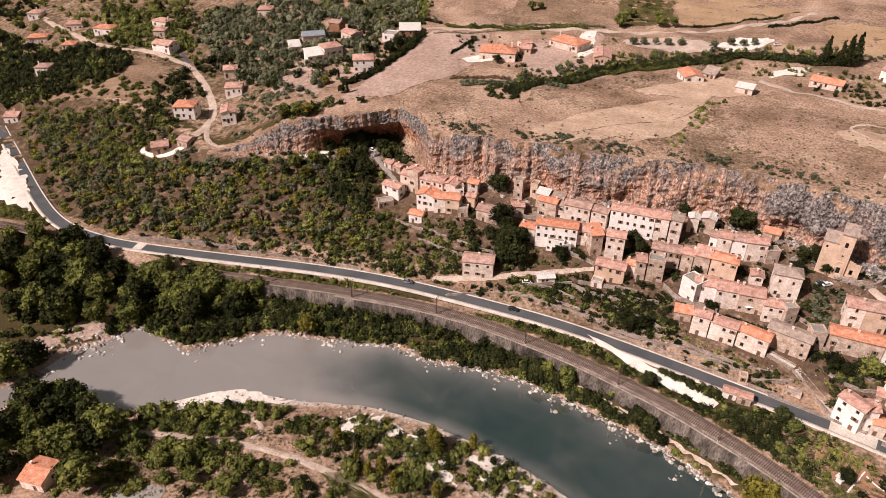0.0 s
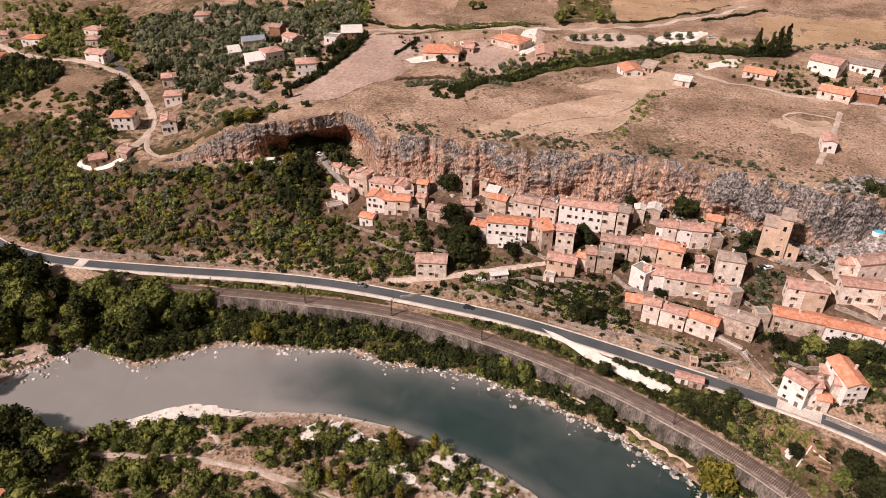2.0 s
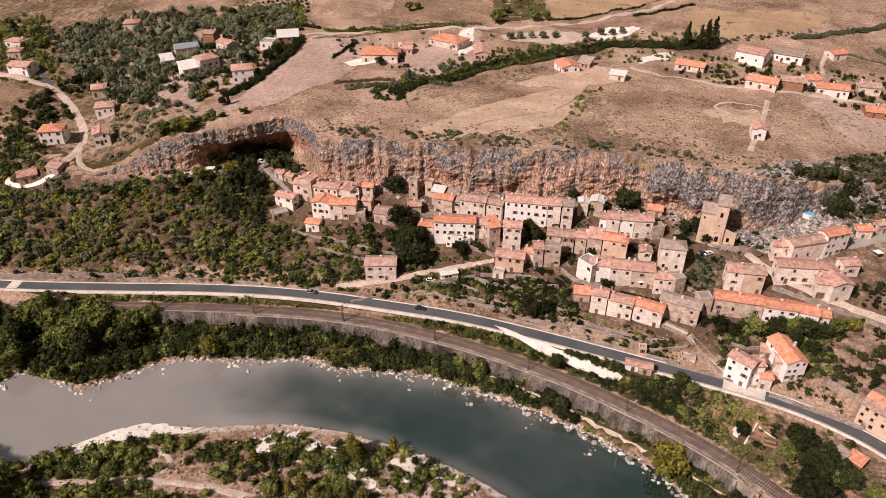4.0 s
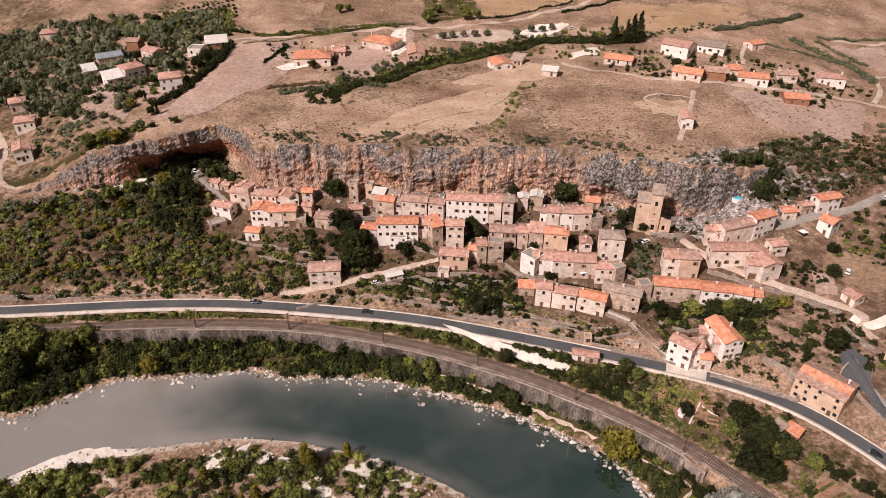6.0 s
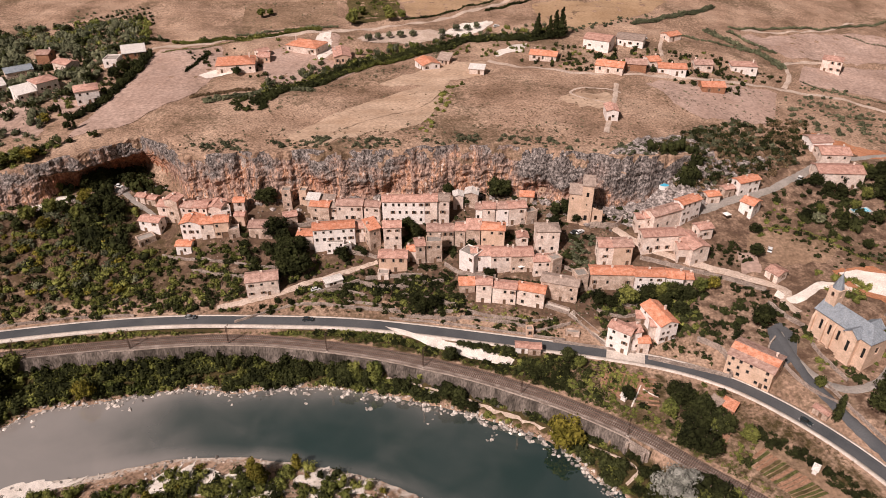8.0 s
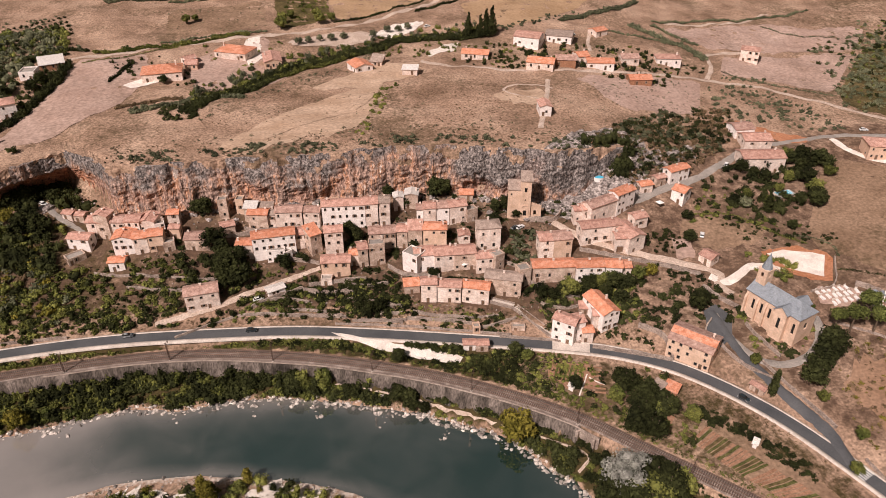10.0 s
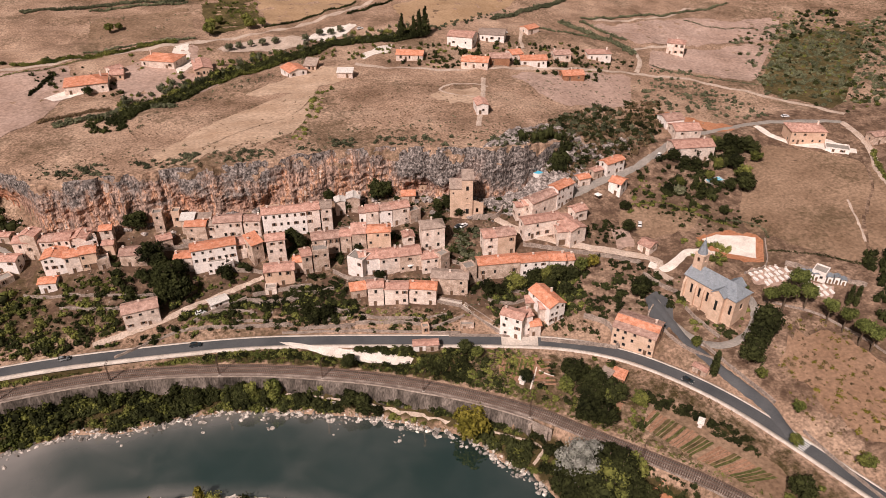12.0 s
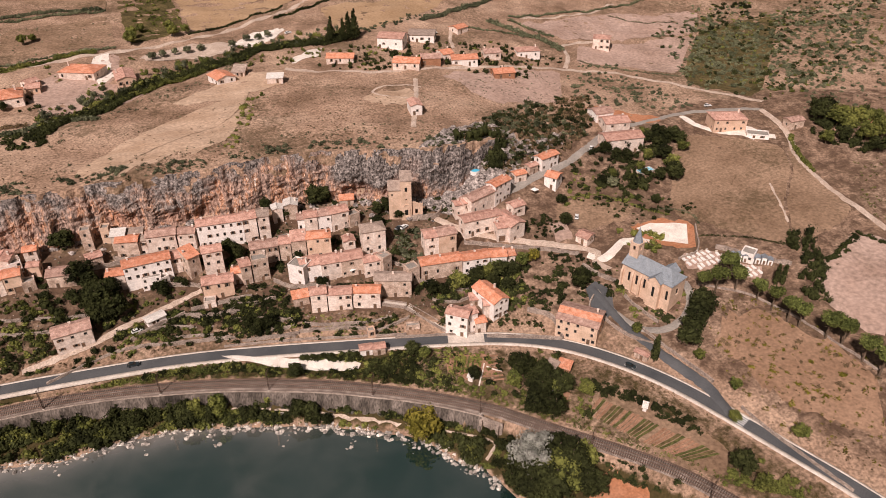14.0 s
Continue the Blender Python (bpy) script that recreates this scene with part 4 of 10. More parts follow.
patch([(36.0, 335.4), (33.3, 318.0), (17.3, 313.2), (6.7, 307.0), (-16.9, 307.2), (-4.4, 318.2), (14.5, 334.9)], FIELDS["straw"], "yard with rubble heaps")
patch([(-322.9, 265.8), (-307.5, 285.6), (-291.5, 309.4), (-264.6, 304.6), (-250.0, 284.8), (-242.2, 256.9), (-273.4, 264.7)], FIELDS["brown"], "brown open slope")
patch([(-190.7, 302.0), (-175.8, 304.6), (-150.0, 266.9), (-178.6, 270.1)], FIELDS["bare"], "bare yellowish clearing")
patch([(-161.9, 302.6), (-153.7, 308.2), (-139.8, 294.4), (-150.8, 286.0)], FIELDS["bare"], "bare garden of the white villa")
patch([(57.4, 159.7), (69.2, 154.8), (69.5, 146.1), (60.1, 146.3), (54.7, 152.1)], FIELDS["soil"], "kitchen garden beds", name='garden')
patch([(82.2, 140.0), (90.3, 136.6), (84.6, 129.5), (79.5, 132.6)], FIELDS["soil"], "kitchen garden beds", name='garden')
patch([(83.2, 107.8), (93.5, 96.8), (90.3, 91.5), (75.1, 97.5)], FIELDS["rust"], "bare orange field below the railway")
patch([(-124.9, 85.5), (-111.9, 90.1), (-108.0, 84.0), (-121.7, 78.9)], PALE_ASPHALT, "grey-green paved yard", name='yard')
patch([(167.7, 274.1), (179.0, 277.4), (206.7, 260.2), (198.3, 257.2), (187.3, 264.5)], FIELDS["rust"], "red earth cutting beside the lane", name='yard')
patch([(91.7, 126.9), (101.6, 123.9), (118.3, 97.2), (110.2, 88.9), (101.4, 96.4), (92.7, 117.1)], FIELDS["brown"], "weedy allotment ground between the beds", name='garden')


def beds(a, b, c, d, kinds):
    """Long beds side by side between the edges a-b and d-c, with a trodden furrow between each two."""
    a, b, c, d = map(Vector, (a, b, c, d))
    n = len(kinds)
    for k, kind in enumerate(kinds):
        u, w = (k + 0.12) / n, (k + 0.86) / n
        cut = 0.03 + 0.05 * ((k * 7) % 5) / 5
        q = [a.lerp(b, u).lerp(d.lerp(c, u), cut), a.lerp(b, w).lerp(d.lerp(c, w), cut), d.lerp(c, w).lerp(a.lerp(b, w), cut), d.lerp(c, u).lerp(a.lerp(b, u), cut)]
        label = {"s": "long bed of bare tilled earth", "g": "long bed of green vegetables", "w": "long bed gone to weeds"}[kind]
        patch([tuple(v) for v in q], {"s": FIELDS["soil"], "g": FIELDS["crop"], "w": FIELDS["green"]}[kind], label, name="garden", rise=0.26 if kind == "s" else 0.36, fray=0.06)


patch([(138.5, 131.5), (150, 139.5), (161, 140), (167.5, 126), (171.5, 112), (172.5, 100), (157.5, 82.5), (142.5, 101.5)], FIELDS["slope"], "dry red-brown slope below the church", fray=1.0)
patch([(-193, 121), (-194, 129), (-190, 137), (-184, 144.5), (-175.9, 141), (-171.5, 132), (-175, 123), (-176, 116), (-182, 114)], FIELDS["bare"], "stony pinkish shingle bar at the river bend", fray=1.2)
beds((94.4, 125.9), (105.2, 110.4), (96.2, 108.2), (87.0, 121.4), "sgsswgwsgsssgwgg")
beds((105.8, 109.6), (115.0, 95.6), (104.8, 96.8), (96.9, 107.2), "ssswgsssggwg")

patch([(-73.5, 108.5), (-73.2, 108.6), (-56.3, 100.8), (-56.8, 100.6)], FIELDS["crop"], "row of vines on the near bank", name='garden', rise=0.5, fray=0.1)
patch([(-72.7, 108.6), (-72.4, 108.7), (-55.3, 101.2), (-55.8, 101.0)], FIELDS["crop"], "row of vines on the near bank", name='garden', rise=0.5, fray=0.1)
patch([(-72.1, 108.8), (-71.8, 109.0), (-54.2, 101.7), (-54.7, 101.5)], FIELDS["crop"], "row of vines on the near bank", name='garden', rise=0.5, fray=0.1)
patch([(-71.4, 109.1), (-71.2, 109.2), (-53.2, 102.1), (-53.6, 101.9)], FIELDS["crop"], "row of vines on the near bank", name='garden', rise=0.5, fray=0.1)
patch([(-70.7, 109.2), (-70.4, 109.3), (-52.1, 102.5), (-52.6, 102.3)], FIELDS["crop"], "row of vines on the near bank", name='garden', rise=0.5, fray=0.1)
patch([(-70.0, 109.4), (-69.7, 109.5), (-51.0, 103.0), (-51.5, 102.8)], FIELDS["crop"], "row of vines on the near bank", name='garden', rise=0.5, fray=0.1)
patch([(-69.4, 109.7), (-69.1, 109.8), (-50.0, 103.4), (-50.4, 103.2)], FIELDS["crop"], "row of vines on the near bank", name='garden', rise=0.5, fray=0.1)
patch([(-68.8, 109.9), (-68.5, 110.1), (-48.9, 103.8), (-49.4, 103.6)], FIELDS["crop"], "row of vines on the near bank", name='garden', rise=0.5, fray=0.1)
patch([(-68.0, 110.0), (-67.7, 110.1), (-47.7, 104.0), (-48.2, 103.8)], FIELDS["crop"], "row of vines on the near bank", name='garden', rise=0.5, fray=0.1)
stone_wall([(-20.8, 200.6), (-14.6, 198.6), (-6.5, 197.3), (-4.5, 199.4)], 1.3)
stone_wall([(-38.7, 196.8), (-26.9, 200.8), (-20.9, 201.9)], 1.2)
stone_wall([(-6.5, 194.7), (5.4, 191.7), (13.2, 188.4)], 1.0)
stone_wall([(-63.1, 186.9), (-46.6, 195.1), (-30.3, 193.1), (-6.3, 188.4)], 0.9)
stone_wall([(-10.2, 186.4), (13.0, 182.0), (31.5, 176.6), (47.7, 172.3)], 0.9)
stone_wall([(20.7, 184.6), (31.9, 180.7), (45.0, 180.0)], 0.8)
stone_wall([(58.0, 191.3), (71.4, 181.8), (77.6, 184.6)], 1.0)
stone_wall([(60.4, 182.6), (67.0, 178.4), (72.9, 179.4)], 1.0)
stone_wall([(72.6, 162.3), (86.6, 156.6), (95.5, 152.5)], 1.4)
stone_wall([(80.1, 203.5), (92.4, 197.7), (106.3, 192.2), (119.0, 185.2)], 1.6)
stone_wall([(-94.6, 218.0), (-78.2, 213.2), (-67.4, 211.5), (-48.2, 208.3)], 1.0)
stone_wall([(-81.9, 209.5), (-66.5, 206.0), (-56.2, 206.3)], 1.0)
stone_wall([(64.8, 219.8), (74.9, 218.1), (77.8, 222.1)], 2.2, label='stone terrace wall below the tower')
stone_wall([(128.5, 117.8), (125.7, 128.1), (123.1, 136.7), (120.7, 146.0)], 1.0, label='pale stone wall along the side road')
stone_wall([(130.6, 107.3), (131.9, 97.3), (134.8, 85.6), (138.0, 73.5)], 1.0, label='pale stone wall above the road')
stone_wall([(111.9, 157.5), (113.3, 150.4), (116.3, 143.0), (121.6, 136.6)], 1.2, label='curved pale wall beside the drive')
stone_wall([(124.0, 161.1), (124.9, 153.6), (127.5, 145.7)], 1.2, label='retaining wall below the church')
stone_wall([(150.3, 156.1), (164.3, 145.3), (169.8, 127.4), (173.7, 112.3), (174.4, 100.6)], 0.7, label='long low wall on the dry slope')
stone_wall([(113.8, 164.8), (109.8, 161.4), (108.7, 154.7)], 1.0, label='curved pale wall beside the drive')
stone_wall([(117.5, 179.9), (120.7, 173.1), (125.1, 168.8)], 1.6, label='pale retaining wall by the church lane')
stone_wall([(-195.3, 180.6), (-171.3, 184.9), (-149.5, 187.3)], 2.2, label='rocky cutting wall above the road')
stone_wall([(-149.2, 186.8), (-130.9, 189.8), (-117.3, 191.8), (-98.3, 192.0)], 1.2, label='pale wall above the road')
stone_wall([(169.4, 184.7), (161.3, 169.8), (152.1, 170.5)], 1.0, label='low wall beside the court')
stone_wall([(167.7, 170.1), (176.6, 160.8), (186.0, 151.4)], 1.8, label='pale graveyard wall')
stone_wall([(43.7, 171.8), (54.8, 169.1), (69.3, 165.0)], 1.0, label='stone wall above the road')
stone_wall([(16.4, 186.2), (25.3, 182.9), (34.6, 180.9)], 1.1)
stone_wall([(-17.2, 199.0), (-10.9, 197.6), (-3.4, 197.1)], 1.2)
stone_wall([(3.0, 185.6), (8.4, 184.7), (13.9, 183.9)], 0.9)
stone_wall([(37.3, 176.6), (45.2, 177.0), (50.7, 178.1)], 1.0)
stone_wall([(-25.1, 193.9), (-18.9, 192.8), (-12.9, 191.3)], 0.9)
patch([(70.8, 234.2), (76.7, 233.4), (88.5, 235.6), (93.6, 231.8), (86.5, 223.6), (77.2, 218.8), (71.2, 222.9)], GREY_ROCK, "bare grey rock slope beside the tower", name='rock_slope', rise=0.3, step=1.5, fray=0.6)
patch([(-51.6, 379.9), (-44.9, 386.0), (-39.3, 350.6), (-46.5, 340.9)], GRAVEL, "pale gravel yard of a villa", name='yard', rise=0.22)
patch([(-28.4, 375.3), (-9.1, 384.6), (10.9, 384.3), (25.0, 381.4), (7.9, 367.2), (-25.2, 364.2)], TRACK_DIRT, "pale parking ground along the lane", name='yard', rise=0.22)
patch([(13.3, 379.0), (30.0, 395.9), (47.3, 398.2), (36.4, 381.5), (21.6, 375.2)], GRAVEL, "pale parking ground along the lane", name='yard', rise=0.22)
patch([(42.2, 349.7), (61.3, 365.4), (57.1, 350.3), (42.6, 344.6)], GRAVEL, "pale rubble yard", name='yard', rise=0.22)
patch([(64.1, 290.2), (81.8, 296.9), (90.2, 293.4), (84.6, 275.6), (74.5, 280.8)], FIELDS["straw"], "trodden pale ground by the chapel", rise=0.16, fray=1.2)
patch([(-101.9, 323.3), (-88.4, 332.2), (-82.8, 326.6), (-96.2, 319.1)], GRAVEL, "white paved pool terrace", name='yard', rise=0.25)
patch([(227.1, 250.4), (237.0, 240.5), (240.9, 228.9), (230.6, 228.4), (222.4, 241.9)], GRAVEL, "white gravel forecourt", name='yard', rise=0.2)
patch([(66.0, 154.9), (72.4, 153.0), (72.3, 152.3), (65.9, 154.3)], FIELDS["soil"], "tilled kitchen garden bed", name='garden', rise=0.25, fray=0.05)
patch([(65.6, 153.2), (72.1, 151.3), (72.0, 150.6), (65.6, 152.5)], FIELDS["soil"], "tilled kitchen garden bed", name='garden', rise=0.25, fray=0.05)
patch([(65.5, 151.7), (71.9, 149.8), (71.6, 148.9), (65.4, 151.1)], FIELDS["soil"], "tilled kitchen garden bed", name='garden', rise=0.25, fray=0.05)
patch([(65.1, 150.0), (71.4, 147.8), (71.3, 147.2), (65.1, 149.3)], FIELDS["soil"], "tilled kitchen garden bed", name='garden', rise=0.25, fray=0.05)
patch([(64.8, 148.3), (71.0, 146.1), (70.9, 145.4), (64.8, 147.6)], FIELDS["soil"], "tilled kitchen garden bed", name='garden', rise=0.25, fray=0.05)
patch([(64.5, 146.6), (70.7, 144.4), (70.6, 143.7), (64.4, 145.9)], FIELDS["soil"], "tilled kitchen garden bed", name='garden', rise=0.25, fray=0.05)
patch([(64.2, 144.9), (70.4, 143.0), (70.3, 142.3), (64.1, 144.2)], FIELDS["soil"], "tilled kitchen garden bed", name='garden', rise=0.25, fray=0.05)
patch([(84.4, 138.6), (85.9, 138.3), (81.2, 132.9), (80.0, 133.6)], FIELDS["soil"], "tilled kitchen garden bed", name='garden', rise=0.25, fray=0.05)
patch([(85.1, 136.4), (86.5, 136.2), (81.7, 130.6), (80.6, 131.3)], FIELDS["soil"], "tilled kitchen garden bed", name='garden', rise=0.25, fray=0.05)
patch([(85.6, 134.0), (87.0, 133.8), (82.4, 128.4), (81.1, 128.9)], FIELDS["soil"], "tilled kitchen garden bed", name='garden', rise=0.25, fray=0.05)
patch([(85.9, 131.4), (87.4, 131.1), (82.8, 126.1), (81.7, 126.8)], FIELDS["soil"], "tilled kitchen garden bed", name='garden', rise=0.25, fray=0.05)
patch([(59.4, 157.1), (60.1, 156.9), (56.8, 150.8), (56.2, 151.0)], FIELDS["crop"], "green kitchen garden bed", name='garden', rise=0.3, fray=0.05)
patch([(60.7, 156.6), (61.4, 156.4), (58.2, 150.3), (57.5, 150.5)], FIELDS["crop"], "green kitchen garden bed", name='garden', rise=0.3, fray=0.05)
patch([(62.1, 156.1), (62.8, 155.9), (59.5, 149.8), (58.8, 150.0)], FIELDS["crop"], "green kitchen garden bed", name='garden', rise=0.3, fray=0.05)
patch([(63.5, 155.6), (64.3, 155.6), (60.8, 149.3), (60.2, 149.5)], FIELDS["crop"], "green kitchen garden bed", name='garden', rise=0.3, fray=0.05)
patch([(64.9, 155.3), (65.6, 155.1), (62.2, 148.8), (61.5, 149.0)], FIELDS["crop"], "green kitchen garden bed", name='garden', rise=0.3, fray=0.05)
patch([(-133.9, 117.4), (-127.3, 124.1), (-115.0, 131.0), (-104.9, 131.7), (-94.1, 132.4), (-107.0, 125.4), (-121.2, 119.0)], GRAVEL, "white gravel bar beside the river", name='gravel_bar', rise=0.2, fray=0.6)
patch([(-75.9, 131.3), (-61.1, 134.2), (-46.6, 129.3), (-37.9, 118.9), (-44.4, 118.4), (-57.4, 125.3), (-69.3, 127.5)], GRAVEL, "white stony patch on the bank", name='gravel_bar', rise=0.15, fray=1.6)
patch([(-35.1, 131.6), (-24.2, 128.7), (-13.1, 122.3), (-22.2, 120.5), (-31.6, 125.4)], GRAVEL, "white stony patch on the bank", name='gravel_bar', rise=0.15, fray=1.2)
stone_wall([(-50.3, 225.8), (-33.2, 227.9), (-15.7, 225.7)], 1.5, label='stone terrace wall between house rows')
stone_wall([(-32.1, 214.6), (-19.3, 212.4), (-14.6, 210.2)], 1.5, label='stone terrace wall below the white house')
stone_wall([(14.4, 224.3), (23.0, 225.0), (35.7, 223.4), (44.2, 223.2)], 1.6, label='stone terrace wall between house rows')
stone_wall([(-42.0, 229.2), (-33.0, 226.1), (-22.1, 225.2)], 1.4, label='stone terrace wall between house rows')
stone_wall([(9.7, 206.4), (15.6, 201.2), (27.6, 199.5)], 1.6, label='stone terrace wall between house rows')
stone_wall([(51.7, 201.7), (58.8, 196.1), (61.8, 191.2)], 1.4, label='stone garden wall beside the stairs')
stone_wall([(-18.8, 202.4), (-8.6, 202.3), (1.5, 201.6)], 1.4, label='stone terrace wall below the salmon house')
stone_wall([(89.6, 167.2), (96.8, 162.3), (95.7, 152.4)], 2.0, label='tall ruined wall beside the mill')
patch([(-79.0, 129.2), (-63.0, 135.1), (-52.7, 131.6), (-47.7, 124.7), (-61.8, 123.0), (-72.7, 123.8)], GRAVEL, "white stony patch on the bank", name='gravel_bar', rise=0.15, fray=1.5)
patch([(-50.8, 126.2), (-41.0, 122.4), (-35.7, 115.7), (-42.2, 115.7), (-50.6, 120.8)], GRAVEL, "white stony patch on the bank", name='gravel_bar', rise=0.15, fray=1.2)
patch([(72.5, 235.5), (89.5, 249.5), (112.5, 257.7), (120.8, 249.2), (117.6, 236.1), (117.7, 229.2), (106.1, 223.8), (89.6, 216.3), (78.2, 219.4), (75.1, 233.5)], GREY_ROCK, "bare grey rock face beside the tower", name='rock_slope', rise=0.4, step=1.5, fray=0.9)

patch([(113, 169), (118, 171), (121, 165), (117, 156), (111, 153), (110, 158)], ASPHALT, "dark asphalt turning place below the church", name="yard", rise=0.42, step=2.0, fray=0.15)
for wall_line in ([(-4.3, 186.6), (3.6, 185.4), (12.6, 183.3)],
                  [(5.2, 187.2), (13.0, 186.3)],
                  [(7.2, 189.4), (13.4, 189.0)],
                  [(14.1, 184.3), (24.5, 181.9), (35.6, 178.6)],
                  [(-21.0, 201.4), (-12.7, 198.7), (-4.9, 197.8)],
                  [(-27.5, 192.1), (-18.9, 190.8), (-7.6, 189.0)],
                  [(-32.1, 198.3), (-26.4, 198.6), (-18.7, 195.6)],
                  [(-6.6, 201.0), (1.1, 198.7), (9.1, 198.9)]):
    stone_wall(wall_line, 1.1, label="pale dry-stone terrace wall above the road")
patch([(-46.8, 254.0), (-40.5, 252.5), (-21.8, 267.0), (6.4, 283.3), (15.3, 304.3), (16.9, 312.1), (13.6, 314.5), (-3.0, 300.0), (-25.4, 285.1), (-36.2, 270.8)], FIELDS["straw"], "pale mown strip of straw across the plateau", rise=0.3, fray=0.35)
for way in ([(67.3, 151.4), (64.7, 147.2), (62.2, 143.3)],
            [(80.5, 137.7), (82.6, 134.8), (84.6, 132.0)],
            [(84.0, 134.9), (85.7, 136.3), (87.5, 137.8)],
            [(78.0, 130.5), (80.9, 132.4), (83.0, 133.6)],
            [(67.5, 150.0), (69.5, 146.9), (70.9, 145.8)]):
    lane(way, 0.55, GRAVEL, "narrow pale path between garden beds", name="garden_path", rise=0.3, fray=0.05)
# ---- houses ----
def wall_with_holes(bm, place, width, top, bottom, holes, depth=0.22, gable=0.0):
    """One wall: place maps (along, out, up) to the house; holes are (x0, x1, z0, z1), with reveals; gable: rise of a triangular top."""
    xs = sorted({0.0, width, *[h[0] for h in holes], *[h[1] for h in holes]})
    zs = sorted({bottom, top, *[h[2] for h in holes], *[h[3] for h in holes]})
    for a, b in zip(xs, xs[1:]):
        for c, d in zip(zs, zs[1:]):
            mx, mz = (a + b) / 2, (c + d) / 2
            if not any(h[0] < mx < h[1] and h[2] < mz < h[3] for h in holes):
                bm.faces.new([bm.verts.new(place(*p)) for p in ((a, 0, c), (b, 0, c), (b, 0, d), (a, 0, d))])
    for a, b, c, d in holes:
        ring = [(a, c), (b, c), (b, d), (a, d)]
        for p, q in zip(ring, ring[1:] + ring[:1]):
            bm.faces.new([bm.verts.new(place(*r)) for r in ((p[0], 0, p[1]), (p[0], -depth, p[1]), (q[0], -depth, q[1]), (q[0], 0, q[1]))])
    if gable:
        bm.faces.new([bm.verts.new(place(*p)) for p in ((0, 0, top), (width, 0, top), (width / 2, 0, top + gable))])


WINDOW_MESHES = {}


def ring_mesh(w, h, material):
    """A window or door surround: one ring, a little proud of the wall."""
    v, f = [], []
    for y in (-0.05, 0.19):
        for g in (0.06, -0.05):
            v += [(-g, y, -g), (w + g, y, -g), (w + g, y, h + g), (-g, y, h + g)]
    for i in range(4):
        j = (i + 1) % 4
        f += [(i, j, 4 + j, 4 + i), (4 + i, 4 + j, 12 + j, 12 + i), (8 + j, 8 + i, 12 + i, 12 + j), (j, i, 8 + i, 8 + j)]
    return mesh_of("window", v, f, material)


def slab_mesh(name, w, h, y0, y1, material):
    bm = boxes((0, w, y0, y1, 0, h))
    me = bpy.data.meshes.new(name)
    bm.to_mesh(me)
    bm.free()
    me.materials.append(material)
    return me


def set_window(w, h, kind, ob, m):
    """A window with its pane and, where there are any, open shutters; or a door with its leaf."""
    key = (round(w, 1), round(h, 1))
    if key not in WINDOW_MESHES:
        WINDOW_MESHES[key] = (ring_mesh(*key, FRAME_PAINT), slab_mesh("pane", *key, 0.15, 0.2, GLASS), slab_mesh("shutter", key[0] / 2, key[1], -0.11, -0.06, SHUTTER), slab_mesh("leaf", *key, 0.1, 0.17, SHUTTER))
    ring, pane, shutter, leaf = WINDOW_MESHES[key]
    o = part("door" if kind == "door" else "window", ring, None, ob)
    o.matrix_basis = m
    if kind == "door":
        part("leaf", leaf, None, o, "brown wooden door leaf")
        return
    part("pane", pane, None, o, "dark glass pane")
    if kind == "shut":
        for x in (-key[0] / 2 - 0.03, key[0] + 0.03):
            part("shutter", shutter, None, o, "brown wooden shutter").matrix_basis = pose(x, 0, 0)


def roof_slab(bm, a, b, c, d, thick=0.22):
    """A thick sheet between four corners, given anticlockwise from above."""
    a, b, c, d = (Vector(p) for p in (a, b, c, d))
    down = Vector((0, 0, -thick))
    vs = [bm.verts.new(p) for p in (a, b, c, d, a + down, b + down, c + down, d + down)]
    for g in ((0, 1, 2, 3), (7, 6, 5, 4), (0, 4, 5, 1), (1, 5, 6, 2), (2, 6, 7, 3), (3, 7, 4, 0)):
        bm.faces.new([vs[i] for i in g])


def hole_row(width, n, w, z0, h, rng, skip=0.22, margin=0.9):
    out = []
    if n < 1 or width < w + 2 * 0.5:
        return out
    pitch = width / n
    for i in range(n):
        if n > 1 and rng.random() < skip:
            continue
        x = pitch * (i + 0.5) - w / 2 + rng.uniform(-0.2, 0.2) * min(pitch - w, 2.5)
        out.append((max(0.35, x), min(width - 0.35, max(0.35, x) + w), z0, z0 + h))
    return out


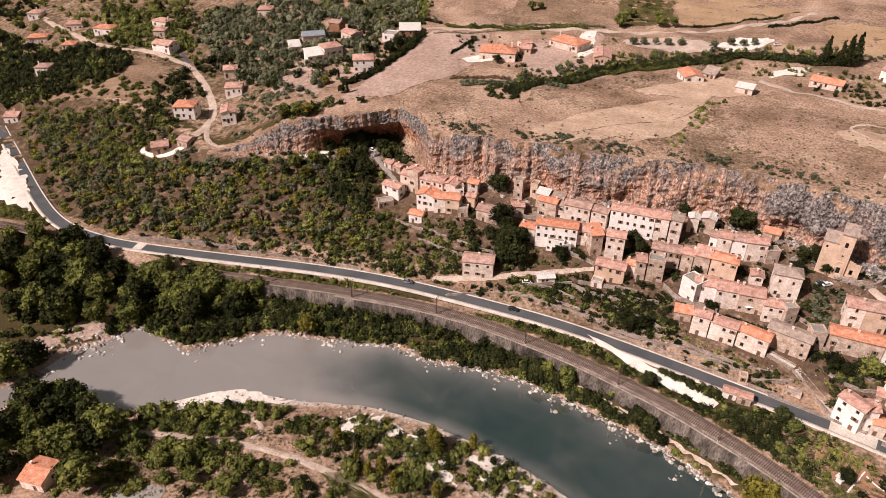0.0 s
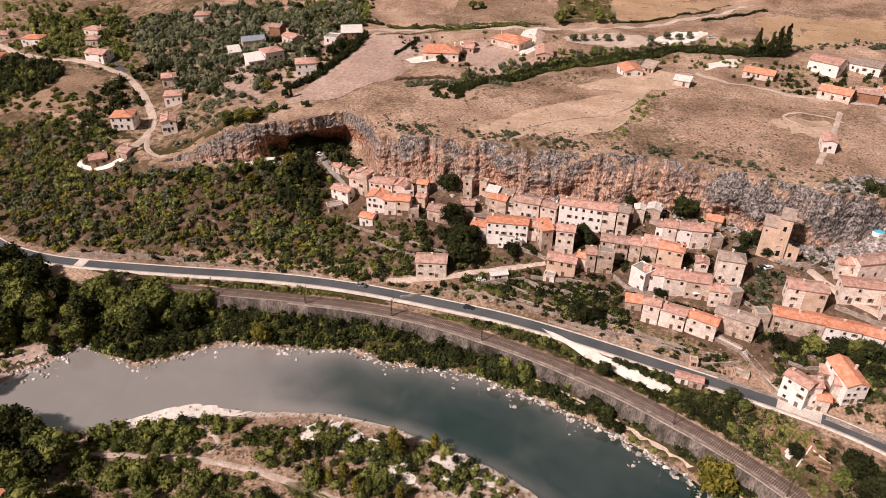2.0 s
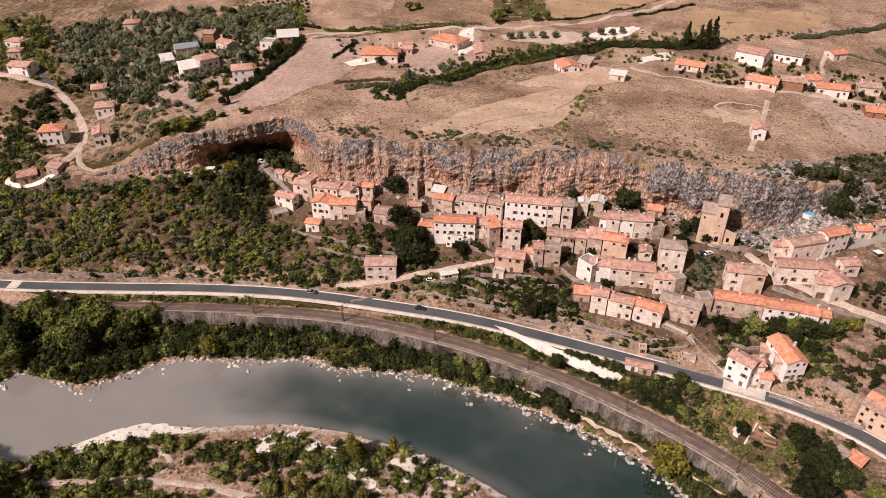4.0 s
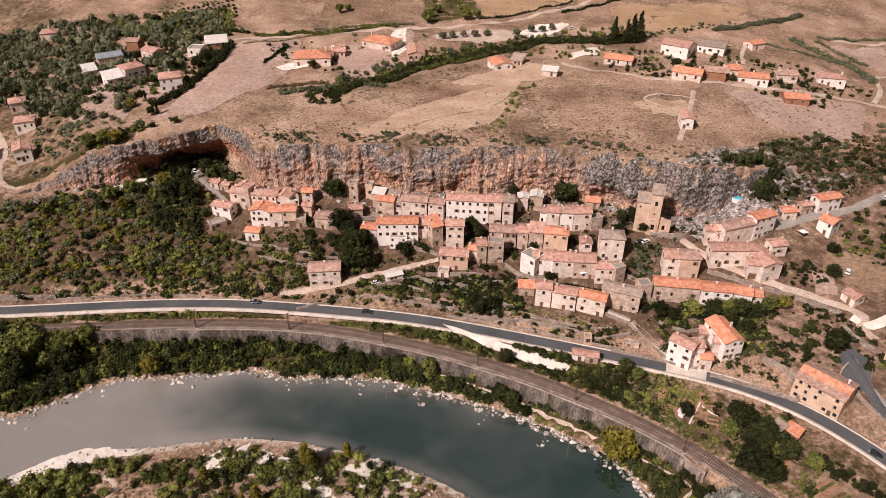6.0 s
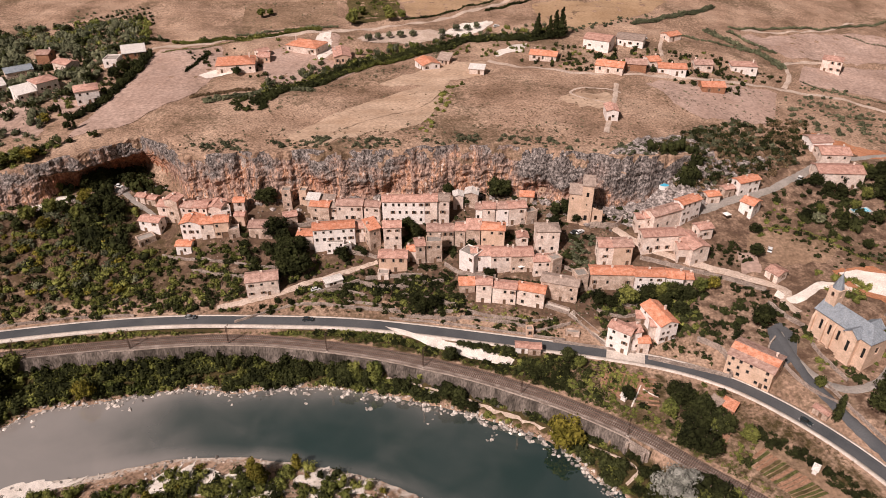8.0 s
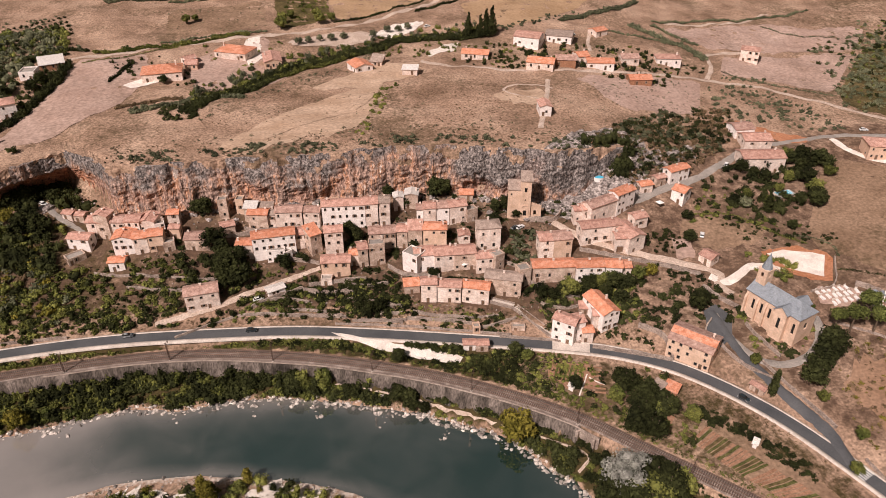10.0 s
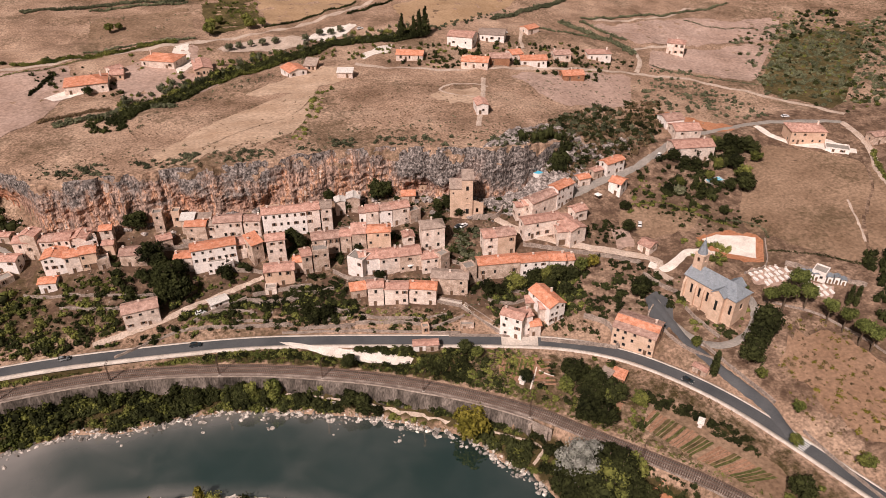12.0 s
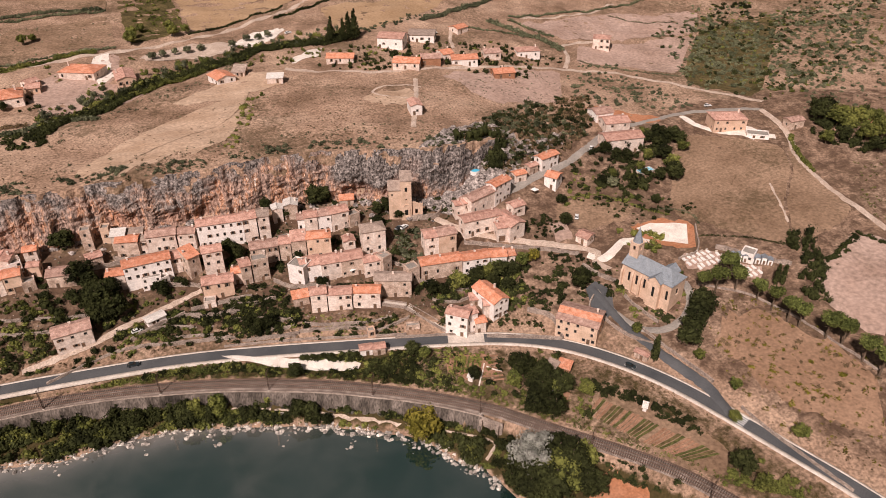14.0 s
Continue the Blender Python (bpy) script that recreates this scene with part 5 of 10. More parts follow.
def house(x, y, z, turn, w, d, h, roof="g", wall="stone", tiles="old", rows=2, cols=2, pitch=0.30, chimney=1, door=1, sink=3.0, label="", name="house", shutters=0.35, arch=0, terrace=0):
    """A house whose front runs from x, y along turn (degrees) for w metres; d deep, h up to the eaves."""
    rng = random.Random(int(x * 13 + y * 7 + h * 3))
    if name == "house" and y < 246 and -116 < x < 132:
        # the old houses are shallow, one room deep
        back, before = d * 0.17, lay(x, y)
        x, y = x - sin(radians(turn)) * back, y + cos(radians(turn)) * back
        z += lay(x, y) - before
        d, h = d * (0.8 if roof == "p" else 0.68), h * 0.92
    m = pose(x, y, z, 0, 0, turn)
    lowest = min(lay(*(m @ Vector((a, b, 0))).xy) for a in (0, w) for b in (0, d))
    if z - lowest > sink - 0.2:
        z = lowest + sink - 0.2
        m = pose(x, y, z, 0, 0, turn)
    cover = {"old": "weathered tile", "new": "bright orange tile", "pink": "pinkish tile", "grey": "grey slab", "slate": "slate", "pale": "pale sheet"}[tiles]
    walls = {"white": "white rendered", "cream": "cream rendered", "stone": "rubble stone", "ochre": "ochre stone", "salmon": "salmon rendered", "brick": "brown brick"}[wall]
    storeys = "low" if h < 4 else "tall" if h > 9 else "two-storey"
    ob = thing(name, label or f"{storeys} {walls} house with a {cover} roof" if roof != "f" else f"{storeys} {walls} house with a flat roof terrace", name.split("_")[-1] if name != "house" else "house", m)
    mid = m @ Vector((w / 2, d / 2, 0))
    FOOTPRINTS.append((mid.x, mid.y, hypot(w, d) / 2 + 0.4))
    across_ridge = roof == "p"
    rise = pitch * (w if across_ridge else d) / 2
    front, side, back = [], [], []
    step = h / max(rows, 1)
    for r in range(rows):
        z0 = r * step + step * 0.38
        hw = rng.choice((0.8, 0.9, 1.0)) if r < rows - 1 else rng.choice((0.7, 0.8, 0.9))
        hh = min(rng.choice((1.0, 1.2, 1.35)), step * 0.48)
        front += hole_row(w, cols, hw, z0, hh, rng)
        side += hole_row(d, max(1, int(d / 4.5)), 0.8, z0, hh, rng, 0.4)
    doors = []
    if door and rows and w > 3.2:
        dx = rng.uniform(0.5, w - 1.7)
        wide = 2.4 if arch and w > 5 else 1.0
        dx = min(dx, w - wide - 0.5)
        tall = min(2.5 if arch else 2.1, h - 0.5)
        doors = [(dx, dx + wide, 0.0, tall)]
        front = [q for q in front if q[1] < dx - 0.2 or q[0] > dx + wide + 0.2 or q[2] > tall + 0.2]
    bm = bmesh.new()
    wall_with_holes(bm, lambda a, o, u: (a, -o, u), w, h, -sink, front + doors, gable=rise if across_ridge else 0)
    wall_with_holes(bm, lambda a, o, u: (w - a, d + o, u), w, h, -sink, [], gable=rise if across_ridge else 0)
    ends = 0 if across_ridge or roof in "hf" else rise
    if roof == "s":
        ends = 0
    wall_with_holes(bm, lambda a, o, u: (w + o, a, u), d, h, -sink, side, gable=ends)
    wall_with_holes(bm, lambda a, o, u: (-o, d - a, u), d, h, -sink, side, gable=ends)
    if roof == "s":
        t = pitch * d
        for xs in (0, w):
            bm.faces.new([bm.verts.new(p) for p in ((xs, 0, h), (xs, d, h), (xs, d, h + t))])
        bm.faces.new([bm.verts.new(p) for p in ((0, d, h), (w, d, h), (w, d, h + t), (0, d, h + t))])
    part("wall", bm, WALLS[wall], ob)
    for k, hs in ((0, front), (1, side), (2, side)):
        for a, b, c, e in hs:
            set_window(b - a, e - c, "shut" if rng.random() < shutters else "plain", ob, (pose(a, 0, c), pose(w, a, c, 0, 0, 90), pose(0, d - a, c, 0, 0, -90))[k])
    for a, b, c, e in doors:
        set_window(b - a, e - c, "door", ob, pose(a, 0, c))
    o = 0.35
    bm = bmesh.new()
    e = h + 0.16
    if roof == "g":
        t = e + rise
        dz = pitch * o
        roof_slab(bm, (-o, -o, e - dz), (w + o, -o, e - dz), (w + o, d / 2, t), (-o, d / 2, t))
        roof_slab(bm, (-o, d / 2, t), (w + o, d / 2, t), (w + o, d + o, e - dz), (-o, d + o, e - dz))
        bmesh.ops.create_cube(bm, size=1, matrix=Matrix.Translation((w / 2, d / 2, t + 0.03)) @ Matrix.Diagonal((w + 2 * o, 0.34, 0.16, 1)))
    elif roof == "p":
        t = e + rise
        dz = pitch * o
        roof_slab(bm, (-o, d + o, e - dz), (-o, -o, e - dz), (w / 2, -o, t), (w / 2, d + o, t))
        roof_slab(bm, (w / 2, d + o, t), (w / 2, -o, t), (w + o, -o, e - dz), (w + o, d + o, e - dz))
        bmesh.ops.create_cube(bm, size=1, matrix=Matrix.Translation((w / 2, d / 2, t + 0.03)) @ Matrix.Diagonal((0.34, d + 2 * o, 0.16, 1)))
    elif roof == "h":
        s = min(w, d) / 2
        t = e + pitch * s * 1.15
        r0, r1 = (s, d / 2, t), (w - s, d / 2, t)
        if d > w:
            r0, r1 = (w / 2, s, t), (w / 2, d - s, t)
        c = [(-o, -o, e), (w + o, -o, e), (w + o, d + o, e), (-o, d + o, e)]
        vs = [bm.verts.new(p) for p in c + [r0, r1]]
        low = [bm.verts.new((p[0], p[1], p[2] - 0.2)) for p in c]
        faces = ((0, 1, 5, 4), (1, 2, 5), (2, 3, 4, 5), (3, 0, 4)) if d <= w else ((0, 1, 4), (1, 2, 5, 4), (2, 3, 5), (3, 0, 4, 5))
        for g in faces:
            bm.faces.new([vs[i] for i in g])
        for i in range(4):
            bm.faces.new([vs[i], low[i], low[(i + 1) % 4], vs[(i + 1) % 4]])
        bm.faces.new(low[::-1])
    elif roof == "s":
        t = pitch * d
        roof_slab(bm, (-o, -o, e - pitch * o), (w + o, -o, e - pitch * o), (w + o, d + o, e + t + pitch * o), (-o, d + o, e + t + pitch * o))
    else:
        box(bm, 0.25, w - 0.25, 0.25, d - 0.25, h - 0.6, h - 0.35)
    part("roof", bm, ROOFS[tiles] if roof != "f" else PALE_ASPHALT, ob)
    if roof == "f":
        part("parapet", boxes((-0.02, w + 0.02, -0.02, 0.26, h - 0.5, h + 0.12), (-0.02, w + 0.02, d - 0.26, d + 0.02, h - 0.5, h + 0.12),
                              (-0.02, 0.26, 0.26, d - 0.26, h - 0.5, h + 0.12), (w - 0.26, w + 0.02, 0.26, d - 0.26, h - 0.5, h + 0.12)), WALLS[wall], ob)
    for k in range(chimney):
        cx = w * rng.choice((0.12, 0.5, 0.86)) if w > 3 else w / 2
        cy = d * rng.uniform(0.5, 0.7)
        top = h + (rise if roof in "gp" else pitch * d * 0.6) + 0.75
        part("chimney", boxes((cx - 0.3, cx + 0.3, cy - 0.25, cy + 0.25, h - 0.2, top), (cx - 0.38, cx + 0.38, cy - 0.33, cy + 0.33, top, top + 0.12)), WALLS["cream"], ob)
    return ob


# ---- the village, its farms and villas ----
house(-105.8, 229.0, 21.6, -15, 8.3, 7, 5.5, "g", "white", "pink", 2, 2, sink=1.2)
house(-111.3, 244.6, 26.1, -20, 4.1, 5, 3, "g", "cream", "pink", 1, 1, sink=1.0)
house(-107.5, 243.7, 25.1, -17, 4.7, 5, 3.5, "g", "stone", "pink", 1, 1, sink=0.8)
house(-99.2, 232.6, 22.9, -11, 9.4, 9, 8, "g", "cream", "pink", 2, 2, sink=0.7)
house(-95.9, 232.5, 23.1, -19, 5.6, 6, 11, "p", "stone", "pink", 1, 1, sink=0.7)
house(-89.6, 230.3, 24.1, -10, 4.9, 8, 7, "g", "cream", "old", 2, 2, sink=1.2)
house(-84.2, 228.4, 24.8, -9, 5.2, 9, 7, "g", "cream", "pink", 2, 2, sink=0.7)
house(-79.2, 228.3, 25.3, -9, 5.6, 8, 6.5, "p", "cream", "pink", 1, 2, sink=0.9)
house(-73.6, 227.8, 25.7, 14, 3.8, 5, 5, "f", "white", "old", 2, 2, sink=0.5)
house(-69.3, 230.9, 26.9, 0, 4.1, 6, 6, "g", "cream", "new", 2, 1, sink=0.7)
house(-68.4, 225.8, 24.8, -6, 3.7, 5, 5, "g", "salmon", "pink", 1, 1, sink=0.6)
house(-87.6, 221.5, 20.8, -3, 7.3, 8, 8.5, "p", "white", "new", 3, 3, sink=1.2)
house(-79.8, 220.3, 22.1, 5, 4.8, 8, 7.5, "g", "cream", "new", 2, 2, sink=0.5)
house(-74.7, 220.4, 22.5, 5, 5.2, 8, 7.5, "g", "ochre", "new", 2, 2, sink=0.6, arch=1)
house(-69.6, 220.3, 22.6, 12, 3.9, 5, 4.5, "f", "stone", "old", 1, 1, sink=0.5)
house(-89.2, 217.0, 18.2, -4, 5.6, 6, 4.5, "g", "white", "new", 1, 1, sink=0.6)
house(-102.9, 220.7, 19.6, 36, 6.3, 6, 3.2, "f", "stone", "old", 1, 1, sink=0.7, chimney=0)
house(-62.7, 220.5, 21.8, -5, 8.6, 8.5, 5.5, "g", "stone", "old", 1, 2, sink=0.7, pitch=0.36)
house(-49.4, 224.7, 24.1, 15, 4.9, 6, 5, "g", "stone", "pink", 1, 1, sink=0.5)
house(-51.0, 232.7, 27.6, 0, 3.4, 5, 9, "f", "stone", "old", 2, 1, sink=0.6, chimney=0, door=0)
house(-45.1, 235.1, 28.1, -9, 2.9, 5, 7, "f", "ochre", "old", 1, 1, sink=0.7, chimney=0, door=0)
house(-41.9, 231.4, 26.2, -11, 4.7, 5, 7, "s", "stone", "pale", 1, 1, sink=0.5, chimney=0)
house(-40.3, 227.1, 24.6, -10, 7.3, 7, 8, "g", "stone", "new", 2, 2, sink=0.7)
house(-33.1, 226.9, 24.8, -8, 2.8, 7, 7, "g", "cream", "grey", 2, 1, sink=0.5)
house(-30.1, 225.9, 25.1, -5, 9.8, 8, 8, "g", "cream", "old", 2, 4, sink=1.0)
house(-20.1, 225.8, 25.2, -12, 6.1, 7, 7.5, "g", "cream", "old", 2, 2, sink=0.5)
house(-37.1, 232.3, 27.5, -9, 5.8, 4, 5, "s", "stone", "grey", 1, 1, sink=1.1, chimney=0)
house(-12.8, 224.3, 24.7, -3, 15.8, 8, 10.5, "g", "white", "pink", 3, 6, sink=0.7)
house(3.1, 223.5, 24.3, 0, 4.8, 9, 11, "g", "cream", "pink", 3, 2, sink=0.6)
house(8.2, 224.0, 24.2, -6, 4.0, 9, 11, "g", "cream", "grey", 3, 1, sink=0.7)
house(-11.3, 229.0, 26.5, 10, 5.4, 3, 9, "f", "ochre", "new", 1, 1, sink=0.5, chimney=0, door=0)
house(14.4, 230.7, 27.0, 0, 3.7, 5, 6.5, "p", "cream", "pale", 1, 1, sink=0.5, chimney=0)
house(18.5, 231.5, 27.0, -10, 5.0, 6, 7, "p", "stone", "pale", 1, 2, sink=0.6)
house(-37.6, 213.3, 20.3, 5, 15.1, 8, 10, "g", "white", "new", 3, 6, sink=1.0, shutters=0.1)
house(-44.1, 215.0, 20.0, -4, 5.9, 7, 7, "h", "cream", "new", 1, 2, sink=0.5)
house(-22.6, 216.1, 21.9, 4, 5.6, 8, 6.5, "g", "cream", "pink", 2, 2, sink=0.8)
house(-16.5, 212.5, 20.9, 28, 4.3, 8, 9, "s", "stone", "new", 2, 1, sink=1.1)
house(-12.2, 212.9, 20.4, 0, 6.5, 7, 10.5, "g", "cream", "pink", 3, 2, sink=0.5, pitch=0.5)
house(-14.0, 203.5, 16.9, -4, 10.1, 8, 6.8, "g", "salmon", "pink", 2, 3, sink=0.5)
house(-4.0, 207.6, 18.6, -6, 3.5, 6, 5.5, "g", "cream", "new", 1, 1, sink=0.5)
house(-0.4, 206.1, 18.3, 7, 3.4, 8, 8.5, "g", "stone", "pink", 2, 1, sink=0.5)
house(3.3, 206.8, 18.5, 0, 5.6, 6, 10, "f", "stone", "old", 2, 2, sink=0.6)
house(3.7, 213.8, 20.7, -2, 9.7, 8, 7.5, "g", "stone", "old", 2, 5, sink=0.5)
house(13.6, 213.5, 20.7, -11, 3.9, 8, 8, "g", "stone", "pink", 2, 1, sink=0.5)
house(17.8, 212.4, 20.9, -8, 5.1, 7, 9, "s", "stone", "pink", 1, 1, sink=0.8)
house(23.1, 210.7, 20.9, -8, 8.5, 8, 9.5, "h", "ochre", "new", 3, 3, sink=0.7)
house(22.2, 223.9, 24.2, -9, 2.5, 7, 7, "g", "white", "old", 1, 1, sink=0.5)
house(24.7, 222.0, 24.1, -5, 4.6, 8, 8.5, "g", "cream", "pink", 2, 1, sink=0.7)
house(29.5, 222.1, 23.8, -4, 5.0, 8, 8.5, "g", "white", "old", 2, 2, sink=0.5, arch=1)
house(34.9, 221.4, 24.7, 4, 6.5, 8, 8, "g", "cream", "pink", 2, 2, sink=1.2)
house(40.4, 234.1, 27.9, -10, 5.2, 4, 3, "s", "stone", "new", 1, 1, sink=0.5, chimney=0)
house(41.7, 221.4, 24.8, 22, 4.6, 5, 6, "f", "stone", "old", 1, 1, sink=0.5, chimney=0)
house(36.3, 209.1, 21.2, 0, 4.0, 5, 6.5, "p", "cream", "pink", 2, 1, sink=0.6)
house(42.8, 207.1, 20.4, -2, 8.5, 9, 10.5, "h", "cream", "grey", 2, 2, sink=0.5, pitch=0.42)
house(14.0, 203.7, 17.3, -42, 6.4, 8, 9, "f", "white", "old", 2, 2, sink=0.7)
house(19.1, 200.9, 17.5, 0, 7.1, 9, 8, "g", "white", "pink", 2, 2, sink=0.6)
house(26.1, 199.9, 17.5, 0, 7.1, 9, 8, "g", "cream", "pink", 2, 2, sink=0.6, pitch=0.4)
house(33.1, 199.3, 17.7, 0, 7.7, 9, 8, "g", "stone", "pink", 2, 3, sink=0.5, pitch=0.4)
house(40.8, 197.6, 17.6, 0, 6.9, 7, 7, "g", "cream", "pink", 2, 2, sink=0.7)
house(47.7, 196.5, 18.0, 26, 4.0, 6, 8, "f", "stone", "old", 1, 1, sink=0.7)
house(19.6, 188.6, 13.7, -7, 5.3, 7, 8.5, "g", "cream", "pink", 2, 1, sink=0.5)
house(25.1, 188.1, 13.7, -13, 8.0, 7, 7.5, "g", "cream", "pink", 2, 3, sink=0.5)
house(33.2, 187.0, 13.4, -19, 9.4, 7, 7.5, "g", "cream", "new", 2, 2, sink=0.5)
house(14.4, 192.8, 14.7, 0, 5.3, 6, 4, "s", "stone", "new", 1, 1, sink=0.5, chimney=0, pitch=0.1)
house(41.5, 188.8, 14.4, -19, 12.7, 8, 8, "g", "stone", "grey", 2, 3, sink=0.5)
house(54.5, 188.4, 16.7, 13, 4.3, 6, 8, "f", "stone", "old", 1, 1, sink=0.9, chimney=0)
house(59.1, 189.5, 17.2, -5, 14.9, 8, 7, "g", "stone", "new", 1, 4, sink=0.6)
house(74.2, 187.6, 17.2, -5, 10.0, 8, 7, "g", "white", "new", 2, 3, sink=0.8)
house(84.4, 186.7, 17.5, -13, 5.6, 8, 6.5, "g", "white", "new", 1, 2, sink=0.7)
house(90.9, 187.0, 17.8, -6, 3.1, 7, 5, "g", "cream", "new", 1, 1, sink=0.7)
house(63.9, 199.4, 19.8, -4, 5.2, 9, 9, "g", "cream", "pink", 3, 1, sink=0.5)
house(69.2, 199.0, 19.9, 0, 6.8, 9, 9, "g", "ochre", "old", 2, 2, sink=0.5)
house(81.1, 214.2, 24.4, 0, 3.5, 6, 7, "g", "cream", "pink", 1, 1, sink=0.5)
house(84.1, 212.7, 24.3, 6, 3.8, 7, 8, "g", "cream", "pink", 2, 1, sink=0.9)
house(86.8, 210.6, 25.0, 23, 13.2, 8, 9, "g", "cream", "old", 1, 3, sink=2.1, pitch=0.42)
house(98.6, 215.6, 26.5, 26, 9.3, 7, 9.5, "g", "white", "new", 3, 4, sink=1.1)
house(81.0, 203.8, 22.0, 3, 15.1, 8, 7.5, "g", "cream", "pink", 2, 4, sink=1.4)
house(92.1, 199.0, 20.8, -6, 6.2, 7, 6.5, "g", "cream", "pink", 1, 2, sink=0.7, arch=1)
house(97.3, 195.9, 20.5, 17, 7.1, 14, 7.5, "p", "cream", "pink", 2, 1, sink=0.9)
house(103.2, 208.4, 24.1, 12, 5.6, 7, 5, "g", "cream", "pink", 1, 1, sink=0.6)
house(122.5, 224.2, 26.1, -51, 5.3, 9, 6, "g", "white", "new", 2, 2, sink=1.3)
house(126.2, 230.9, 29.4, 19, 9.8, 7, 6, "g", "white", "new", 2, 3, sink=0.9)
house(119.9, 230.0, 29.5, 17, 4.6, 5, 4, "g", "stone", "pink", 1, 1, sink=0.5)
house(111.9, 226.1, 28.7, 10, 5.3, 6, 4, "g", "cream", "new", 1, 1, sink=0.6)
house(119.9, 191.4, 19.5, -59, 4.9, 8, 3.5, "g", "cream", "pink", 1, 1, sink=0.8, arch=1, chimney=0)
house(59.6, 167.8, 10.4, -39, 7.6, 7, 9.5, "g", "white", "pink", 3, 2, sink=0.5)
house(66.0, 164.6, 10.5, 9, 5.2, 7, 8.5, "g", "white", "pink", 2, 2, sink=0.6)
house(69.8, 164.1, 10.5, -4, 3.5, 5, 5, "g", "cream", "new", 1, 1, sink=0.6)
house(77.8, 164.9, 11.3, 16, 6.4, 15, 7.6, "p", "white", "new", 3, 3, sink=1.4, pitch=0.42)
house(74.4, 168.7, 11.8, -11, 4.3, 7, 6, "g", "cream", "pink", 2, 2, sink=0.5)
house(77.9, 178.6, 14.6, -13, 2.5, 4, 3.5, "g", "brick", "new", 1, 1, sink=0.5, chimney=0)
house(71.9, 175.2, 13.4, -9, 3.4, 4, 3, "s", "stone", "pink", 1, 1, sink=0.6, chimney=0)
house(-59.8, 195.6, 12.0, 9, 11.1, 9, 7.5, "g", "cream", "old", 2, 3, sink=1.4, pitch=0.36)
house(-32.2, 198.4, 14.3, 24, 6.1, 5, 2.8, "g", "white", "pale", 1, 1, sink=0.8, chimney=0)
house(30.7, 166.6, 9.8, -7, 3.9, 4, 3.2, "g", "white", "pink", 1, 1, sink=0.5, chimney=0)
house(34.7, 165.5, 10.1, -7, 3.9, 4, 3.2, "g", "stone", "pink", 1, 1, sink=0.6, chimney=0)
house(48.2, 173.5, 10.4, -10, 4.5, 3, 2.3, "f", "stone", "old", 1, 1, sink=0.5, chimney=0)
mill = house(94.2, 155.3, 10.5, -44, 13.8, 10, 7.6, "g", "ochre", "old", 3, 5, sink=0.6, pitch=0.36, shutters=0, name='mill_house', label='tall ochre stone mill house with many small windows')
part("tile_strip", boxes((-0.3, 14.1, 2.3, 5.05, -0.02, 0.1)), ROOFS["new"], mill, "band of newer orange tiles along the ridge").matrix_basis = pose(0, 0, 7.76 - 0.05) @ Matrix.Rotation(math.atan(0.36), 4, "X") @ pose(0, 0.1, 0)
house(112.7, 136.9, 10.3, -57, 4.4, 3, 3, "g", "stone", "pink", 1, 1, sink=0.5, chimney=0)
house(161.0, 239.7, 28.4, -6, 17.9, 9, 7, "g", "cream", "pink", 2, 3, sink=0.5)
house(168.2, 252.8, 31.2, -7, 11.9, 9, 6, "g", "cream", "pink", 2, 2, sink=0.5)
house(168.2, 261.6, 33.5, 2, 9.2, 8, 5, "g", "white", "old", 1, 2, sink=1.3)
house(218.8, 241.0, 30.6, -17, 15.4, 10, 6, "h", "salmon", "pink", 2, 4, sink=0.9)
house(229.5, 230.9, 30.2, -35, 9.7, 6, 2.2, "f", "white", "pale", 1, 2, sink=0.5, chimney=0)
house(251.0, 227.9, 32.3, 0, 7.9, 5, 4, "g", "stone", "old", 1, 1, sink=0.8, chimney=0)
house(282.9, 220.3, 33.0, -80, 13.1, 8, 3.5, "g", "cream", "new", 1, 2, sink=0.6, chimney=0)
house(217.2, 351.5, 38.4, -34, 9.7, 8, 6.5, "h", "cream", "pink", 2, 3, sink=1.9)
house(161.6, 336.1, 43.2, -11, 12.6, 8, 4, "h", "white", "pink", 1, 3, sink=1.8)
house(139.0, 327.9, 47.5, -7, 8.8, 8, 3.5, "g", "cream", "old", 1, 2, sink=1.0)
house(118.3, 320.9, 48.5, -12, 13.2, 8, 3.5, "g", "white", "new", 1, 3, sink=1.6)
house(134.5, 303.7, 45.4, -6, 10.5, 8, 3, "g", "brick", "new", 1, 2, sink=1.2)
house(88.2, 352.6, 52.0, -29, 13.5, 12, 5.5, "g", "white", "pink", 1, 2, sink=1.1, chimney=0, pitch=0.2)
house(106.5, 357.1, 52.0, -24, 14.0, 12, 4, "g", "white", "grey", 1, 3, sink=1.2, chimney=0, pitch=0.2)
house(86.9, 318.8, 51.2, -24, 12.9, 9, 3.5, "g", "cream", "new", 1, 3, sink=1.1)
house(101.9, 320.6, 51.0, -15, 9.8, 8, 3.5, "g", "brick", "old", 1, 2, sink=1.4)
house(116.1, 327.4, 49.5, 9, 5.9, 8, 3.5, "g", "cream", "new", 1, 2, sink=0.6)
house(58.4, 339.3, 50.9, -20, 13.5, 8, 3, "g", "cream", "new", 1, 3, sink=1.0)
house(26.7, 320.2, 50.8, -14, 7.2, 5, 2.6, "s", "cream", "pale", 1, 2, sink=0.9, chimney=0, pitch=0.15)
house(12.3, 334.1, 51.0, -20, 5.9, 6, 2.6, "s", "stone", "grey", 1, 1, sink=0.5, chimney=0)
house(1.2, 334.9, 50.5, -69, 10.4, 9, 3, "g", "white", "new", 1, 1, sink=1.0, chimney=0)
house(-38.0, 334.3, 51.4, 8, 8.2, 15, 4, "p", "salmon", "pink", 1, 3, sink=1.0)
